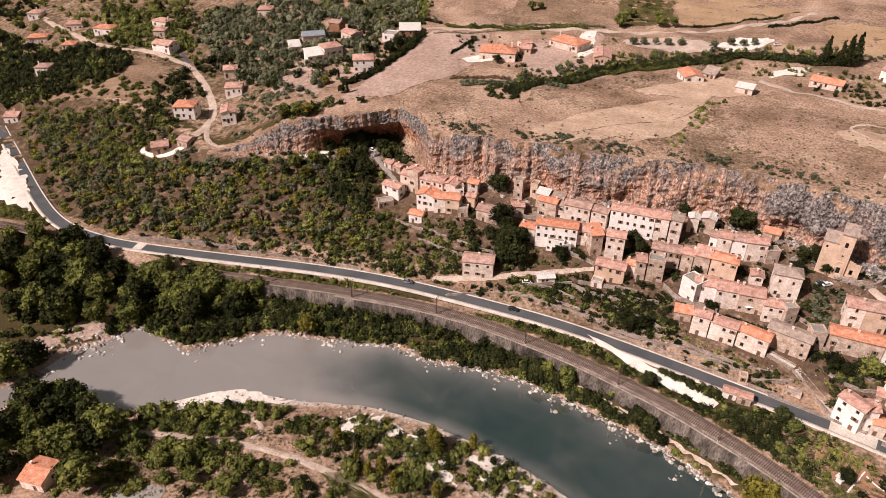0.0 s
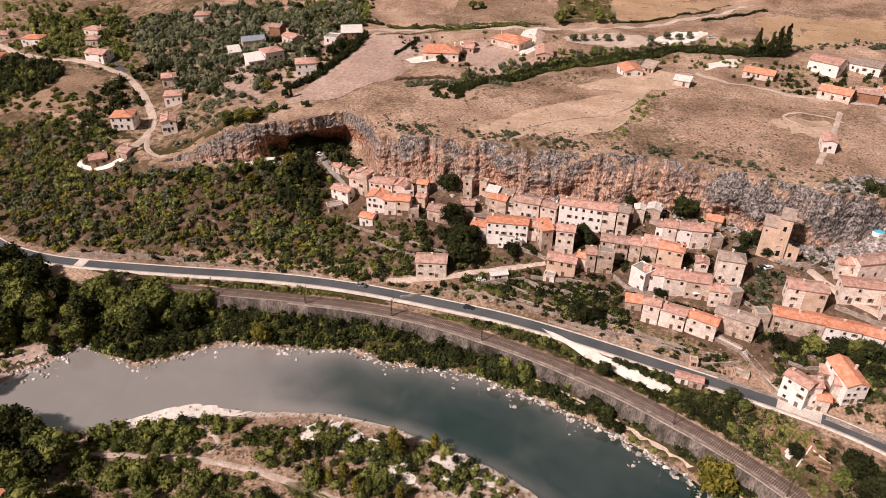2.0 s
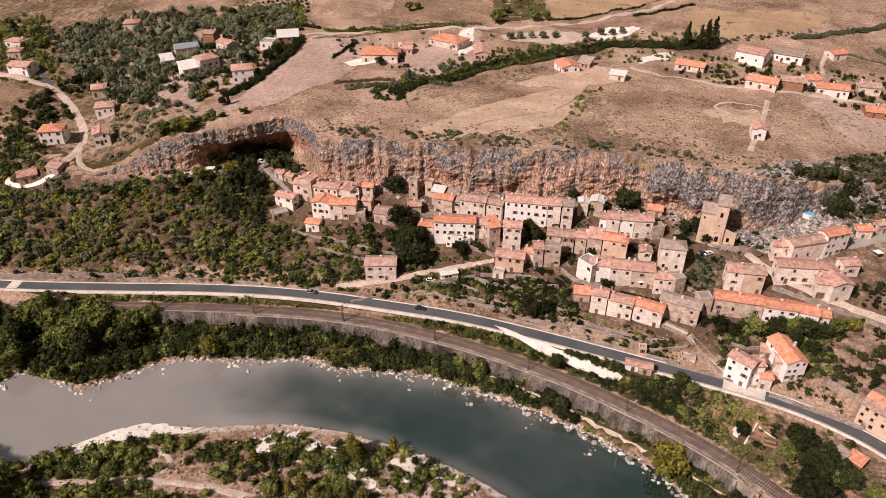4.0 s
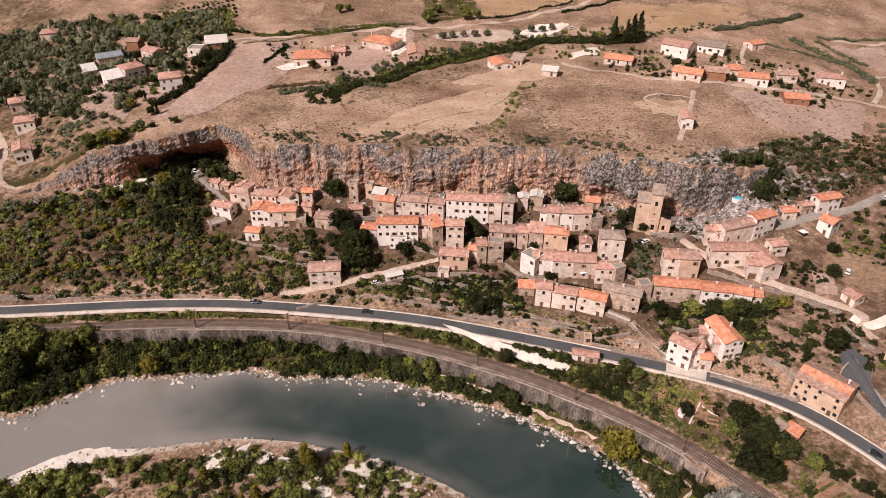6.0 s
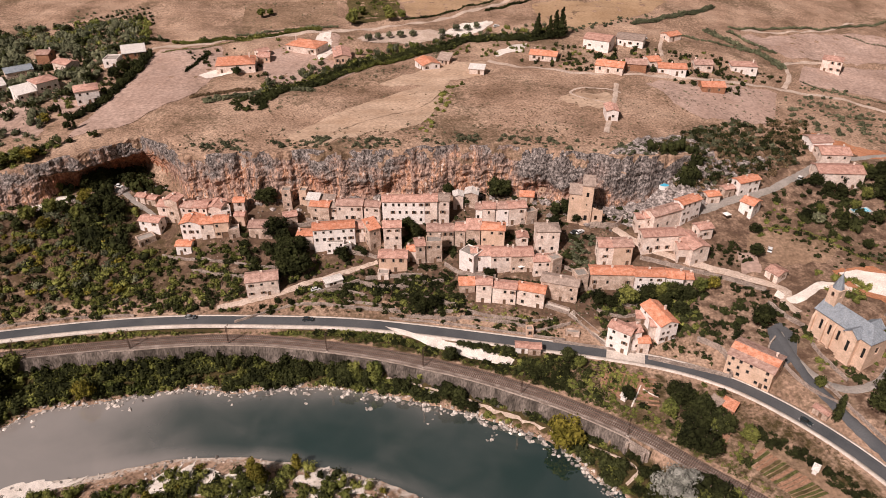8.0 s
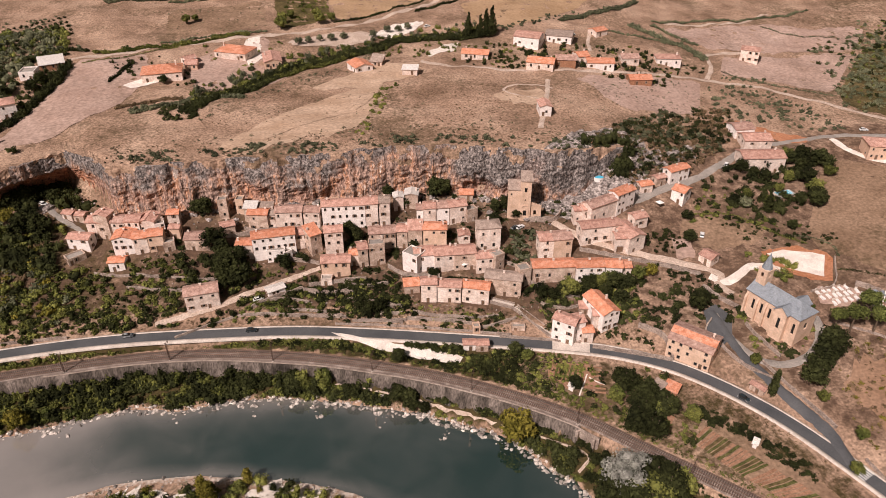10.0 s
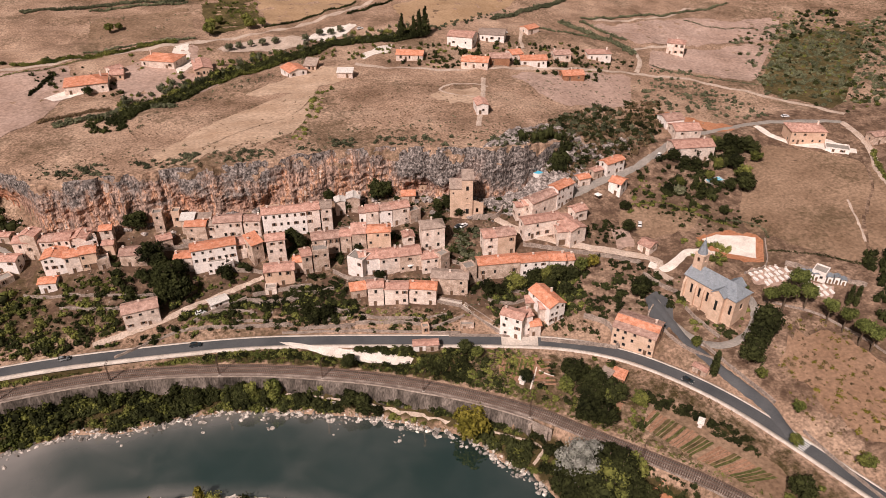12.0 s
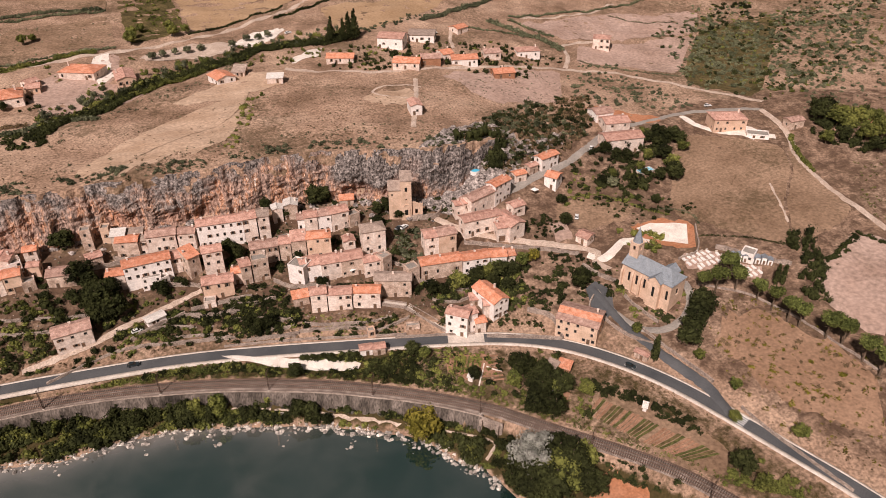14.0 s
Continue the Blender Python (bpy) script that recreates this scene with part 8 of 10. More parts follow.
def grove(kind, poly, n, low, high, seed, clumpy=0.3):
    rng = random.Random(seed)
    for x, y in zip(*spots(poly, n, seed, 1.0, clumpy)):
        plant(kind, float(x), float(y), rng.uniform(low, high))


# ---- where the plants stand ----
scrub("bushes", "green scrub on the dry hillside", [(-227, 181), (-248, 195), (-286, 222), (-322, 248), (-325, 263), (-260, 252), (-220, 222), (-180, 222), (-131, 242), (-113, 243), (-98, 221), (-98, 202), (-108, 192), (-155, 187), (-191, 182)], 200, 1.2, 3.4, "green", 103, per=64)
scrub("bushes", "grey-green scrub on the dry hillside", [(-227, 181), (-248, 195), (-286, 222), (-322, 248), (-325, 263), (-260, 252), (-220, 222), (-180, 222), (-131, 242), (-113, 243), (-98, 221), (-98, 202), (-108, 192), (-155, 187), (-191, 182)], 120, 1.0, 2.8, "olive", 106)
scrub("bushes", "yellowing bushes on the dry hillside", [(-227, 181), (-248, 195), (-286, 222), (-322, 248), (-325, 263), (-260, 252), (-220, 222), (-180, 222), (-131, 242), (-113, 243), (-98, 221), (-98, 202), (-108, 192), (-155, 187), (-191, 182)], 110, 1.0, 2.8, "gold", 109)
scrub("bushes", "dark bushes on the dry hillside", [(-227, 181), (-248, 195), (-286, 222), (-322, 248), (-325, 263), (-260, 252), (-220, 222), (-180, 222), (-131, 242), (-113, 243), (-98, 221), (-98, 202), (-108, 192), (-155, 187), (-191, 182)], 200, 1.2, 3.0, "dark", 112)
scrub("bushes", "dry brown brush on the hillside", [(-227, 181), (-248, 195), (-286, 222), (-322, 248), (-325, 263), (-260, 252), (-220, 222), (-180, 222), (-131, 242), (-113, 243), (-98, 221), (-98, 202), (-108, 192), (-155, 187), (-191, 182)], 900, 0.35, 1.1, "dry", 115, per=28, clumpy=0.2)
scrub("bushes", "dark dense thicket below the cave", [(-158, 242), (-148, 255), (-115, 269), (-103, 253), (-110, 244), (-107, 212), (-132, 224), (-131, 242), (-151, 240)], 150, 1.8, 4.0, "dark", 118, tall=1.3)
scrub("bushes", "yellowing bushes below the cave", [(-158, 242), (-148, 255), (-115, 269), (-103, 253), (-110, 244), (-107, 212), (-132, 224), (-131, 242), (-151, 240)], 30, 1.2, 2.2, "gold", 121)
scrub("wood", "rounded grey-green evergreen oaks of the wood", [(-314, 389), (-252, 395), (-210, 378), (-188, 334), (-154, 293), (-153, 267), (-179, 270), (-194, 291), (-212, 282), (-249, 326)], 200, 2.0, 4.0, "olive", 124, tall=1.2, clumpy=0.2, per=75)
scrub("wood", "dark evergreen oaks of the wood", [(-314, 389), (-252, 395), (-210, 378), (-188, 334), (-154, 293), (-153, 267), (-179, 270), (-194, 291), (-212, 282), (-249, 326)], 60, 1.5, 3.2, "dark", 127, tall=1.2, clumpy=0.2, per=75)
scrub("bushes", "scattered grey-green bushes", [(-204, 280), (-153, 267), (-139, 263), (-170, 236), (-186, 241)], 70, 0.8, 2.0, "olive", 130)
scrub("wood", "dark wood in the side valley", [(-396, 307), (-371, 311), (-323, 302), (-300, 291), (-308, 286), (-325, 273), (-351, 262)], 190, 1.8, 4.2, "dark", 133, tall=1.2)
scrub("wood", "dark wood in the side valley", [(-499, 406), (-452, 400), (-420, 361), (-432, 342)], 40, 1.8, 4.0, "dark", 136, tall=1.2)
scrub("wood", "green leafy trees among villas", [(-367, 380), (-323, 408), (-267, 328), (-308, 324)], 150, 1.5, 3.5, "green", 139, tall=1.2)
scrub("bushes", "garden bushes among villas", [(-395, 346), (-283, 352), (-230, 297), (-271, 312), (-322, 316)], 120, 1.0, 2.6, "green", 142)
scrub("bushes", "green bushes on the slope", [(-353, 275), (-308, 286), (-252, 283), (-214, 258), (-210, 231), (-281, 234)], 240, 0.9, 2.6, "green", 145)
scrub("bushes", "green trees behind the villas", [(-221, 398), (-151, 414), (-134, 367), (-156, 362), (-176, 367), (-208, 381)], 170, 1.2, 2.6, "green", 148, tall=1.2)
scrub("bushes", "dark garden trees round the white villa", [(-197, 351), (-137, 356), (-132, 311), (-140, 289), (-154, 293)], 80, 1.2, 2.6, "dark", 151, tall=1.3)
grove("dark", [(-258, 175), (-193, 168), (-168, 169), (-129, 174), (-124, 168), (-148, 150), (-168, 148), (-185, 141), (-216, 133)], 24, 7, 12, 154)
grove("broad", [(-258, 173), (-168, 168), (-127, 173), (-122, 165), (-183, 139), (-216, 133)], 48, 6, 11, 157)
scrub("bushes", "green riverside thicket", [(-258, 173), (-168, 169), (-127, 174), (-96, 177), (-112, 163), (-145, 145), (-178, 134), (-196, 115)], 170, 1.0, 3.0, "green", 160)
scrub("bushes", "dark riverside thicket", [(-258, 173), (-168, 169), (-127, 174), (-125, 165), (-147, 149), (-181, 136), (-206, 124)], 110, 1.5, 3.5, "dark", 163, tall=1.2)
scrub("bushes", "dark bushes on the river bank", [(-124, 164), (-109, 174), (-96, 177), (-66, 178), (-29, 169), (-15, 164), (4, 155), (1, 163), (-24, 171), (-57, 178), (-96, 177), (-127, 173)], 120, 1.0, 2.8, "dark", 166, clumpy=0.75)
scrub("bushes", "green bushes on the river bank", [(-124, 164), (-109, 174), (-96, 177), (-66, 178), (-29, 169), (-15, 164), (4, 155), (1, 163), (-24, 171), (-57, 178), (-96, 177), (-127, 173)], 90, 0.6, 1.8, "green", 169, clumpy=0.75)
scrub("bushes", "dark bushes on the river bank", [(-76, 172), (-58, 172), (-24, 168), (35, 143), (50, 133), (51, 136), (20, 155), (-24, 171), (-61, 177), (-77, 177)], 110, 0.8, 2.6, "dark", 172, clumpy=0.85)
scrub("bushes", "green bushes by the culvert", [(49, 132), (55, 120), (61, 107), (69, 111), (62, 128)], 60, 0.5, 1.5, "green", 175)
grove("dark", [(-201, 119), (-186, 119), (-171, 113), (-140, 103), (-136, 95), (-125, 82), (-151, 73)], 14, 6, 10, 178)
grove("broad", [(-201, 119), (-186, 119), (-171, 113), (-140, 103), (-136, 95), (-125, 82), (-151, 73)], 20, 6, 11, 181)
scrub("bushes", "tangled green riverside thicket", [(-201, 119), (-186, 119), (-171, 113), (-132, 106), (-122, 83), (-151, 73)], 80, 1.0, 2.8, "green", 184)
scrub("bushes", "green bushes on the gravel bank", [(-145, 109), (-113, 122), (-70, 134), (-34, 132), (-10, 123), (-124, 82), (-135, 98)], 120, 1.0, 3.4, "green", 187, per=110, clumpy=0.7)
scrub("bushes", "dark bushes on the gravel bank", [(-145, 109), (-113, 122), (-70, 134), (-34, 132), (-10, 123), (-124, 82), (-135, 98)], 50, 0.6, 2.4, "dark", 190, per=90)
scrub("bushes", "yellowing bushes on the gravel bank", [(-145, 109), (-113, 122), (-70, 134), (-34, 132), (-10, 123), (-124, 82), (-135, 98)], 60, 0.5, 1.6, "gold", 193, per=70)
scrub("bushes", "dry weeds on the gravel bank", [(-145, 109), (-113, 122), (-70, 134), (-34, 132), (-10, 123), (-124, 82), (-135, 98)], 120, 0.3, 0.8, "dry", 196)
grove("broad", [(-134, 101), (-79, 117), (-43, 115), (-44, 110), (-107, 88)], 16, 3.5, 6, 199)
scrub("bushes", "green weeds between road and railway", [(-79, 180), (-29, 180), (-10, 176), (20, 166), (30, 161), (30, 163), (11, 172), (-14, 181), (-37, 183), (-80, 183)], 420, 0.4, 1.2, "green", 202)
scrub("bushes", "dark hedge beside the gravel strip", [(9, 175), (35, 168), (35, 165), (20, 168), (7, 173)], 40, 0.9, 1.6, "dark", 205, clumpy=0)
scrub("bushes", "garden bushes on the terraces", [(-96, 223), (-66, 215), (-36, 212), (-19, 205), (14, 199), (17, 185), (-30, 191), (-62, 192), (-109, 194), (-99, 218)], 190, 0.5, 1.9, "green", 208)
scrub("bushes", "dark garden bushes on the terraces", [(-96, 223), (-66, 215), (-36, 212), (-19, 205), (14, 199), (17, 185), (-30, 191), (-62, 192), (-109, 194), (-99, 218)], 150, 0.5, 1.9, "dark", 211)
scrub("bushes", "dry weeds on the terraces", [(-96, 223), (-66, 215), (-36, 212), (-19, 205), (14, 199), (17, 185), (-30, 191), (-62, 192), (-109, 194), (-99, 218)], 300, 0.25, 0.7, "dry", 214)
grove("dark", [(-62, 222), (-50, 225), (-43, 220), (-41, 205), (-52, 203), (-63, 213)], 14, 6, 9, 217)
scrub("bushes", "low garden bushes above the road", [(19, 189), (51, 180), (55, 174), (46, 173), (17, 181)], 70, 0.4, 1.2, "green", 220)
scrub("bushes", "dark bushes below the tower", [(56, 218), (66, 217), (65, 204), (54, 199)], 26, 0.8, 1.8, "dark", 223)
scrub("bushes", "dark garden bushes between the houses", [(58, 191), (94, 190), (93, 167), (77, 173), (64, 180)], 120, 0.6, 2.0, "dark", 226)
scrub("bushes", "green garden bushes between the houses", [(58, 191), (94, 190), (93, 167), (77, 173), (64, 180)], 80, 0.5, 1.7, "green", 229)
grove("dark", [(60, 194), (92, 189), (94, 176), (64, 182)], 9, 4, 6.5, 232)
scrub("bushes", "dark shrubs squeezed between the houses", [(-34, 235), (59, 237), (55, 212), (-32, 215)], 150, 0.4, 1.3, "dark", 235)
plant("dark", -56.1, 236.6, 7)
plant("dark", -59.5, 237.3, 6)
plant("dark", 31.5, 237.7, 8)
plant("dark", 34.8, 238.0, 7)
plant("dark", 57.5, 227.2, 6)
plant("dark", 53.1, 226.3, 5)
plant("dark", -3.8, 222.6, 5)
plant("dark", 19.1, 233.7, 4.5)
plant("dark", 12.7, 240.8, 5)
plant("dark", 52.8, 239.8, 4)
plant("dark", -27.6, 211.0, 5)
plant("dark", 1.5, 187.8, 5)
plant("dark", 5.4, 188.6, 5)
plant("dark", -1.5, 190.2, 4.5)
scrub("bushes", "low scrub on the cliff brow", [(-91, 246), (-51, 246), (23, 248), (88, 243), (93, 260), (25, 266), (-54, 262), (-93, 263)], 170, 0.3, 1.1, "olive", 238)
scrub("bushes", "dry brush on the cliff brow", [(-91, 246), (-51, 246), (23, 248), (88, 243), (91, 254), (24, 260), (-53, 259), (-93, 260)], 220, 0.25, 0.6, "dry", 241)
scrub("bushes", "dark scrub over the rocky slope", [(85, 236), (90, 242), (115, 263), (144, 281), (162, 265), (160, 253), (135, 243), (117, 234), (101, 232), (94, 236)], 240, 0.7, 2.0, "dark", 244)
scrub("bushes", "dry brown brush over the rocky slope", [(85, 236), (90, 242), (115, 263), (144, 281), (162, 265), (160, 253), (135, 243), (117, 234), (101, 232), (94, 236)], 330, 0.5, 1.5, "dry", 247)
scrub("bushes", "green scrub over the rocky slope", [(85, 236), (90, 242), (115, 263), (144, 281), (162, 265), (160, 253), (135, 243), (117, 234), (101, 232), (94, 236)], 200, 0.6, 1.7, "olive", 250)
scrub("bushes", "dark trees round the small pool", [(93, 237), (111, 243), (109, 233), (95, 234)], 22, 1.6, 3.2, "dark", 253, tall=1.4)
scrub("bushes", "dark bushes on the plateau", [(-81, 300), (-57, 289), (-67, 281), (-79, 283)], 35, 0.9, 2.0, "dark", 256)
scrub("bushes", "bushes along the field edge", [(17, 311), (25, 314), (14, 281), (5, 257), (2, 260), (9, 284)], 40, 0.7, 1.5, "green", 259)
scrub("bushes", "dry tufts scattered over the plateau", [(-76, 266), (-18, 271), (3, 260), (44, 244), (109, 242), (162, 282), (101, 304), (37, 307), (-10, 298), (-59, 280), (-78, 278)], 450, 0.2, 0.6, "dry", 262, per=24, clumpy=0.6)
scrub("bushes", "grey-green tufts over the plateau", [(-76, 266), (-18, 271), (3, 260), (44, 244), (109, 242), (162, 282), (101, 304), (37, 307), (-10, 298), (-59, 280), (-78, 278)], 150, 0.2, 0.55, "olive", 265, per=24, clumpy=0.6)
scrub("bushes", "overgrown green field", [(-40, 480), (-9, 473), (-5, 405), (-34, 405)], 110, 0.6, 1.6, "green", 268)
scrub("bushes", "hedge by the farm", [(74, 381), (142, 406), (137, 390), (107, 385), (78, 371)], 60, 0.7, 1.6, "olive", 271)
scrub("bushes", "young trees along the lane", [(18, 372), (59, 368), (68, 355), (37, 339), (16, 347)], 40, 0.7, 1.6, "green", 274, tall=1.3)
plant("cedar", 67.7, 371.2, 11)
plant("cedar", 74.0, 370.0, 10)
plant("cedar", 77.1, 369.9, 12)
plant("cedar", 80.1, 369.3, 13)
scrub("bushes", "clipped garden shrubs in rows", [(109, 310), (179, 314), (160, 277), (120, 286)], 130, 0.25, 0.7, "olive", 277, clumpy=0)
scrub("bushes", "garden hedges of the hamlet", [(54, 344), (111, 334), (151, 325), (195, 344), (184, 323), (88, 319), (51, 329)], 90, 0.6, 1.6, "dark", 280)
scrub("bushes", "grey-green scrub over the terraced hillside", [(302, 363), (363, 372), (406, 390), (458, 367), (310, 261), (262, 255), (236, 293)], 520, 0.7, 2.0, "olive", 283)
scrub("bushes", "dark scrub over the terraced hillside", [(302, 363), (363, 372), (406, 390), (458, 367), (310, 261), (262, 255), (236, 293)], 160, 0.6, 1.8, "dark", 286)
scrub("bushes", "dark copse on the hillside", [(341, 409), (377, 407), (338, 359), (309, 366)], 30, 1.5, 3.0, "dark", 289)
scrub("bushes", "scrub among terraces", [(289, 270), (418, 329), (291, 211), (261, 224)], 120, 0.5, 1.5, "olive", 292)
scrub("bushes", "scrub on the bank", [(181, 310), (210, 265), (229, 264), (222, 326), (195, 331)], 110, 0.5, 1.5, "olive", 295)
scrub("bushes", "dark garden trees", [(167, 246), (206, 250), (187, 226), (171, 213), (156, 221), (139, 236), (145, 242)], 75, 0.9, 2.4, "dark", 298)
scrub("bushes", "garden bushes", [(140, 232), (177, 211), (167, 200), (126, 211)], 50, 0.5, 1.4, "green", 301)
scrub("bushes", "dark grove beside the lane", [(279, 247), (303, 223), (271, 192), (254, 216)], 60, 1.2, 3.2, "dark", 304, tall=1.2)
scrub("bushes", "clipped shrubs in rows", [(258, 203), (271, 192), (234, 156), (231, 161)], 40, 0.4, 1.0, "green", 307)
scrub("bushes", "dark cypress hedge by the graveyard", [(196, 166), (207, 164), (183, 130), (177, 133)], 45, 1.2, 2.4, "dark", 310, tall=1.8, clumpy=0)
scrub("bushes", "clipped field hedge", [(194, 147), (219, 157), (218, 153), (193, 143)], 26, 0.8, 1.3, "dark", 313, clumpy=0)
scrub("bushes", "yellowing bushes over the dry slope", [(145, 147), (164, 145), (179, 104), (146, 72), (135, 93), (133, 119)], 170, 0.4, 1.2, "gold", 316)
scrub("bushes", "dry brush over the slope", [(145, 147), (164, 145), (179, 104), (146, 72), (135, 93), (133, 119)], 240, 0.2, 0.6, "dry", 319)
scrub("bushes", "small trees behind the church", [(135, 198), (156, 184), (146, 176), (136, 187)], 30, 0.9, 1.9, "green", 322, tall=1.2)
plant("pine", 153.4, 150.7, 9)
plant("pine", 159.9, 148.6, 9)
plant("pine", 162.9, 141.3, 8)
plant("pine", 165.1, 136.4, 8)
plant("pine", 165.4, 129.6, 8.5)
plant("pine", 166.8, 126.1, 8)
plant("pine", 170.8, 118.7, 9)
plant("pine", 173.3, 114.7, 9)
plant("pine", 173.4, 106.7, 8.5)
plant("pine", 172.9, 100.1, 9)
plant("pine", 160.9, 154.5, 9)
plant("pine", 148.8, 152.3, 8)
plant("dark", 138.8, 140.3, 9)
plant("dark", 134.8, 137.1, 9)
plant("dark", 130.2, 133.5, 8.5)
plant("dark", 143.6, 145.0, 8)
plant("cypress", 117.8, 133.0, 8.5)
plant("cypress", 174.1, 145.7, 7)
plant("cypress", 175.9, 144.6, 7)
plant("dark", 111.1, 170.5, 7)
plant("dark", 113.6, 172.7, 6)
scrub("bushes", "dark hedge along the church wall", [(128, 168), (130, 154), (133, 145), (130, 144), (124, 160), (124, 169)], 34, 0.7, 1.5, "dark", 325, clumpy=0)
plant("broad", 118.5, 144.9, 4)
plant("broad", 129.9, 127.5, 3.5)
plant("broad", 125.3, 104.1, 3.5)
plant("broad", 137.5, 92.4, 4.5)
plant("broad", 132.2, 112.8, 4)
scrub("bushes", "kitchen garden bushes", [(59, 159), (87, 150), (99, 135), (88, 116), (73, 126), (60, 145)], 40, 0.5, 1.6, "green", 328)
scrub("bushes", "dark kitchen garden bushes", [(59, 159), (87, 150), (99, 135), (88, 116), (73, 126), (60, 145)], 16, 0.6, 1.8, "dark", 331)
grove("dark", [(72, 148), (82, 144), (89, 120), (74, 124), (68, 137)], 9, 5, 7.5, 334)
scrub("bushes", "hedge below the road", [(95, 134), (102, 126), (116, 109), (113, 108), (99, 125)], 40, 0.8, 1.5, "dark", 337, clumpy=0)
plant("round", 41.8, 137.5, 9)
plant("silver", 66.5, 114.3, 12)
grove("broad", [(62, 114), (72, 111), (81, 108), (84, 98), (70, 100), (59, 106)], 2, 6, 8, 340)
grove("dark", [(62, 114), (81, 108), (84, 98), (59, 106)], 16, 6, 9, 343)
plant("dark", 116.0, 89.5, 7)
plant("broad", 117.4, 82.4, 5)
plant("round", -106.3, 162.5, 6)
plant("broad", -14.6, 165.5, 6)
plant("broad", -22.0, 167.2, 5)
plant("poplar", -47.4, 129.0, 7)
plant("poplar", -45.1, 127.5, 6.5)
plant("poplar", -35.8, 132.6, 5)
plant("dark", -24.4, 168.0, 5)
plant("dark", -16.4, 165.0, 4.5)
plant("dark", 8.3, 156.8, 5)
plant("dark", 9.6, 166.7, 5)
scrub("bushes", "green bushes on the river bank", [(-76, 172), (-58, 172), (-24, 168), (35, 143), (50, 133), (60, 125), (59, 130), (20, 155), (-24, 171), (-61, 177), (-77, 177)], 150, 0.4, 1.6, "green", 346, clumpy=0.8)
scrub("bushes", "green thicket on the far bank", [(-122, 161), (-93, 170), (-62, 167), (-28, 166), (-3, 159), (1, 163), (-24, 171), (-57, 178), (-96, 177), (-127, 173)], 130, 0.7, 2.6, "green", 349, clumpy=0.8)
scrub("bushes", "weeds along the railway", [(-265, 181), (-197, 173), (-130, 179), (-81, 183), (-82, 185), (-131, 182), (-182, 174), (-272, 188)], 160, 0.6, 1.8, "green", 352)
scrub("bushes", "dry weeds below the road", [(91, 149), (107, 135), (120, 112), (123, 93), (117, 94), (111, 111), (100, 129), (87, 142)], 120, 0.3, 0.9, "dry", 355)
scrub("bushes", "green bushes below the road", [(121, 94), (130, 77), (123, 78), (109, 88)], 60, 0.6, 1.8, "green", 358)
scrub("bushes", "dark bushes below the railway", [(85, 110), (108, 86), (98, 91), (82, 107)], 70, 0.5, 1.5, "dark", 361)
scrub("bushes", "dark garden shrubs among houses", [(93, 192), (131, 176), (119, 159), (96, 168), (89, 181)], 60, 0.6, 1.9, "dark", 364)
scrub("bushes", "dark shrubs along the yard", [(123, 225), (158, 221), (166, 194), (147, 194), (129, 217)], 50, 0.5, 1.5, "dark", 367)
scrub("bushes", "shrubs round the church", [(129, 175), (150, 168), (149, 152), (139, 141), (121, 141), (114, 150)], 50, 0.5, 1.4, "green", 370)
scrub("bushes", "shrubs on the rubble slope", [(65, 223), (87, 227), (85, 216), (68, 217)], 30, 0.5, 1.3, "dark", 373)
scrub("bushes", "shrubs clinging to the cliff foot", [(-108, 262), (-95, 247), (-66, 240), (-21, 240), (24, 244), (59, 237), (58, 237), (24, 244), (-43, 244), (-94, 249)], 50, 0.4, 1.2, "dark", 376)
scrub("bushes", "terrace bushes", [(-41, 215), (-15, 214), (-14, 191), (-38, 193)], 70, 0.5, 1.5, "green", 379)
scrub("bushes", "dark terrace thicket", [(-7, 202), (18, 201), (19, 185), (-6, 188)], 80, 0.5, 1.6, "dark", 382)
scrub("bushes", "bushes left of the terraces", [(-116, 218), (-97, 218), (-65, 208), (-63, 193), (-82, 190), (-117, 190), (-124, 200)], 160, 0.6, 2.0, "green", 385)
scrub("bushes", "dark bushes beside the terraces", [(-116, 218), (-97, 218), (-65, 208), (-63, 193), (-82, 190), (-117, 190), (-124, 200)], 120, 0.6, 2.0, "dark", 388)
scrub("bushes", "dry weeds above the road", [(-156, 190), (-119, 194), (-79, 196), (-78, 191), (-118, 190), (-155, 186)], 100, 0.4, 1.2, "dry", 391)
hedge("thick dark hedgerow across the plateau", [(-68, 289), (-61, 305), (-46, 309), (-37, 324), (-26, 336), (-8, 346), (11, 356), (23, 366), (39, 371), (59, 370), (76, 374)], 1.2, 2.3, "dark", 394, rows=4)
hedge("green edge of the hedgerow", [(-61, 302), (-37, 322), (-8, 341), (23, 363)], 0.9, 1.8, "green", 397, rows=2)
hedge("field hedge between meadows", [(-103, 454), (-85, 451), (-68, 456), (-49, 461)], 1.0, 1.6, "olive", 400)
hedge("low hedge along the lane", [(-95, 381), (-81, 387), (-63, 390), (-41, 390)], 0.6, 1.2, "olive", 403)
hedge("low hedge along the lane", [(-4, 403), (25, 417), (52, 440)], 0.6, 1.1, "dark", 406)
hedge("low hedge along the lane", [(44, 417), (61, 430), (80, 438)], 0.8, 1.4, "dark", 409)
hedge("broad field hedge", [(124, 388), (144, 399), (164, 408), (185, 428)], 1.0, 1.9, "olive", 412, rows=2)
hedge("field hedge", [(143, 379), (161, 370), (179, 366)], 0.7, 1.3, "olive", 415)
hedge("field hedge", [(178, 384), (186, 378), (198, 365)], 0.9, 1.6, "olive", 418)
hedge("field hedge", [(181, 392), (229, 408), (270, 417), (307, 432)], 0.7, 1.3, "olive", 421)
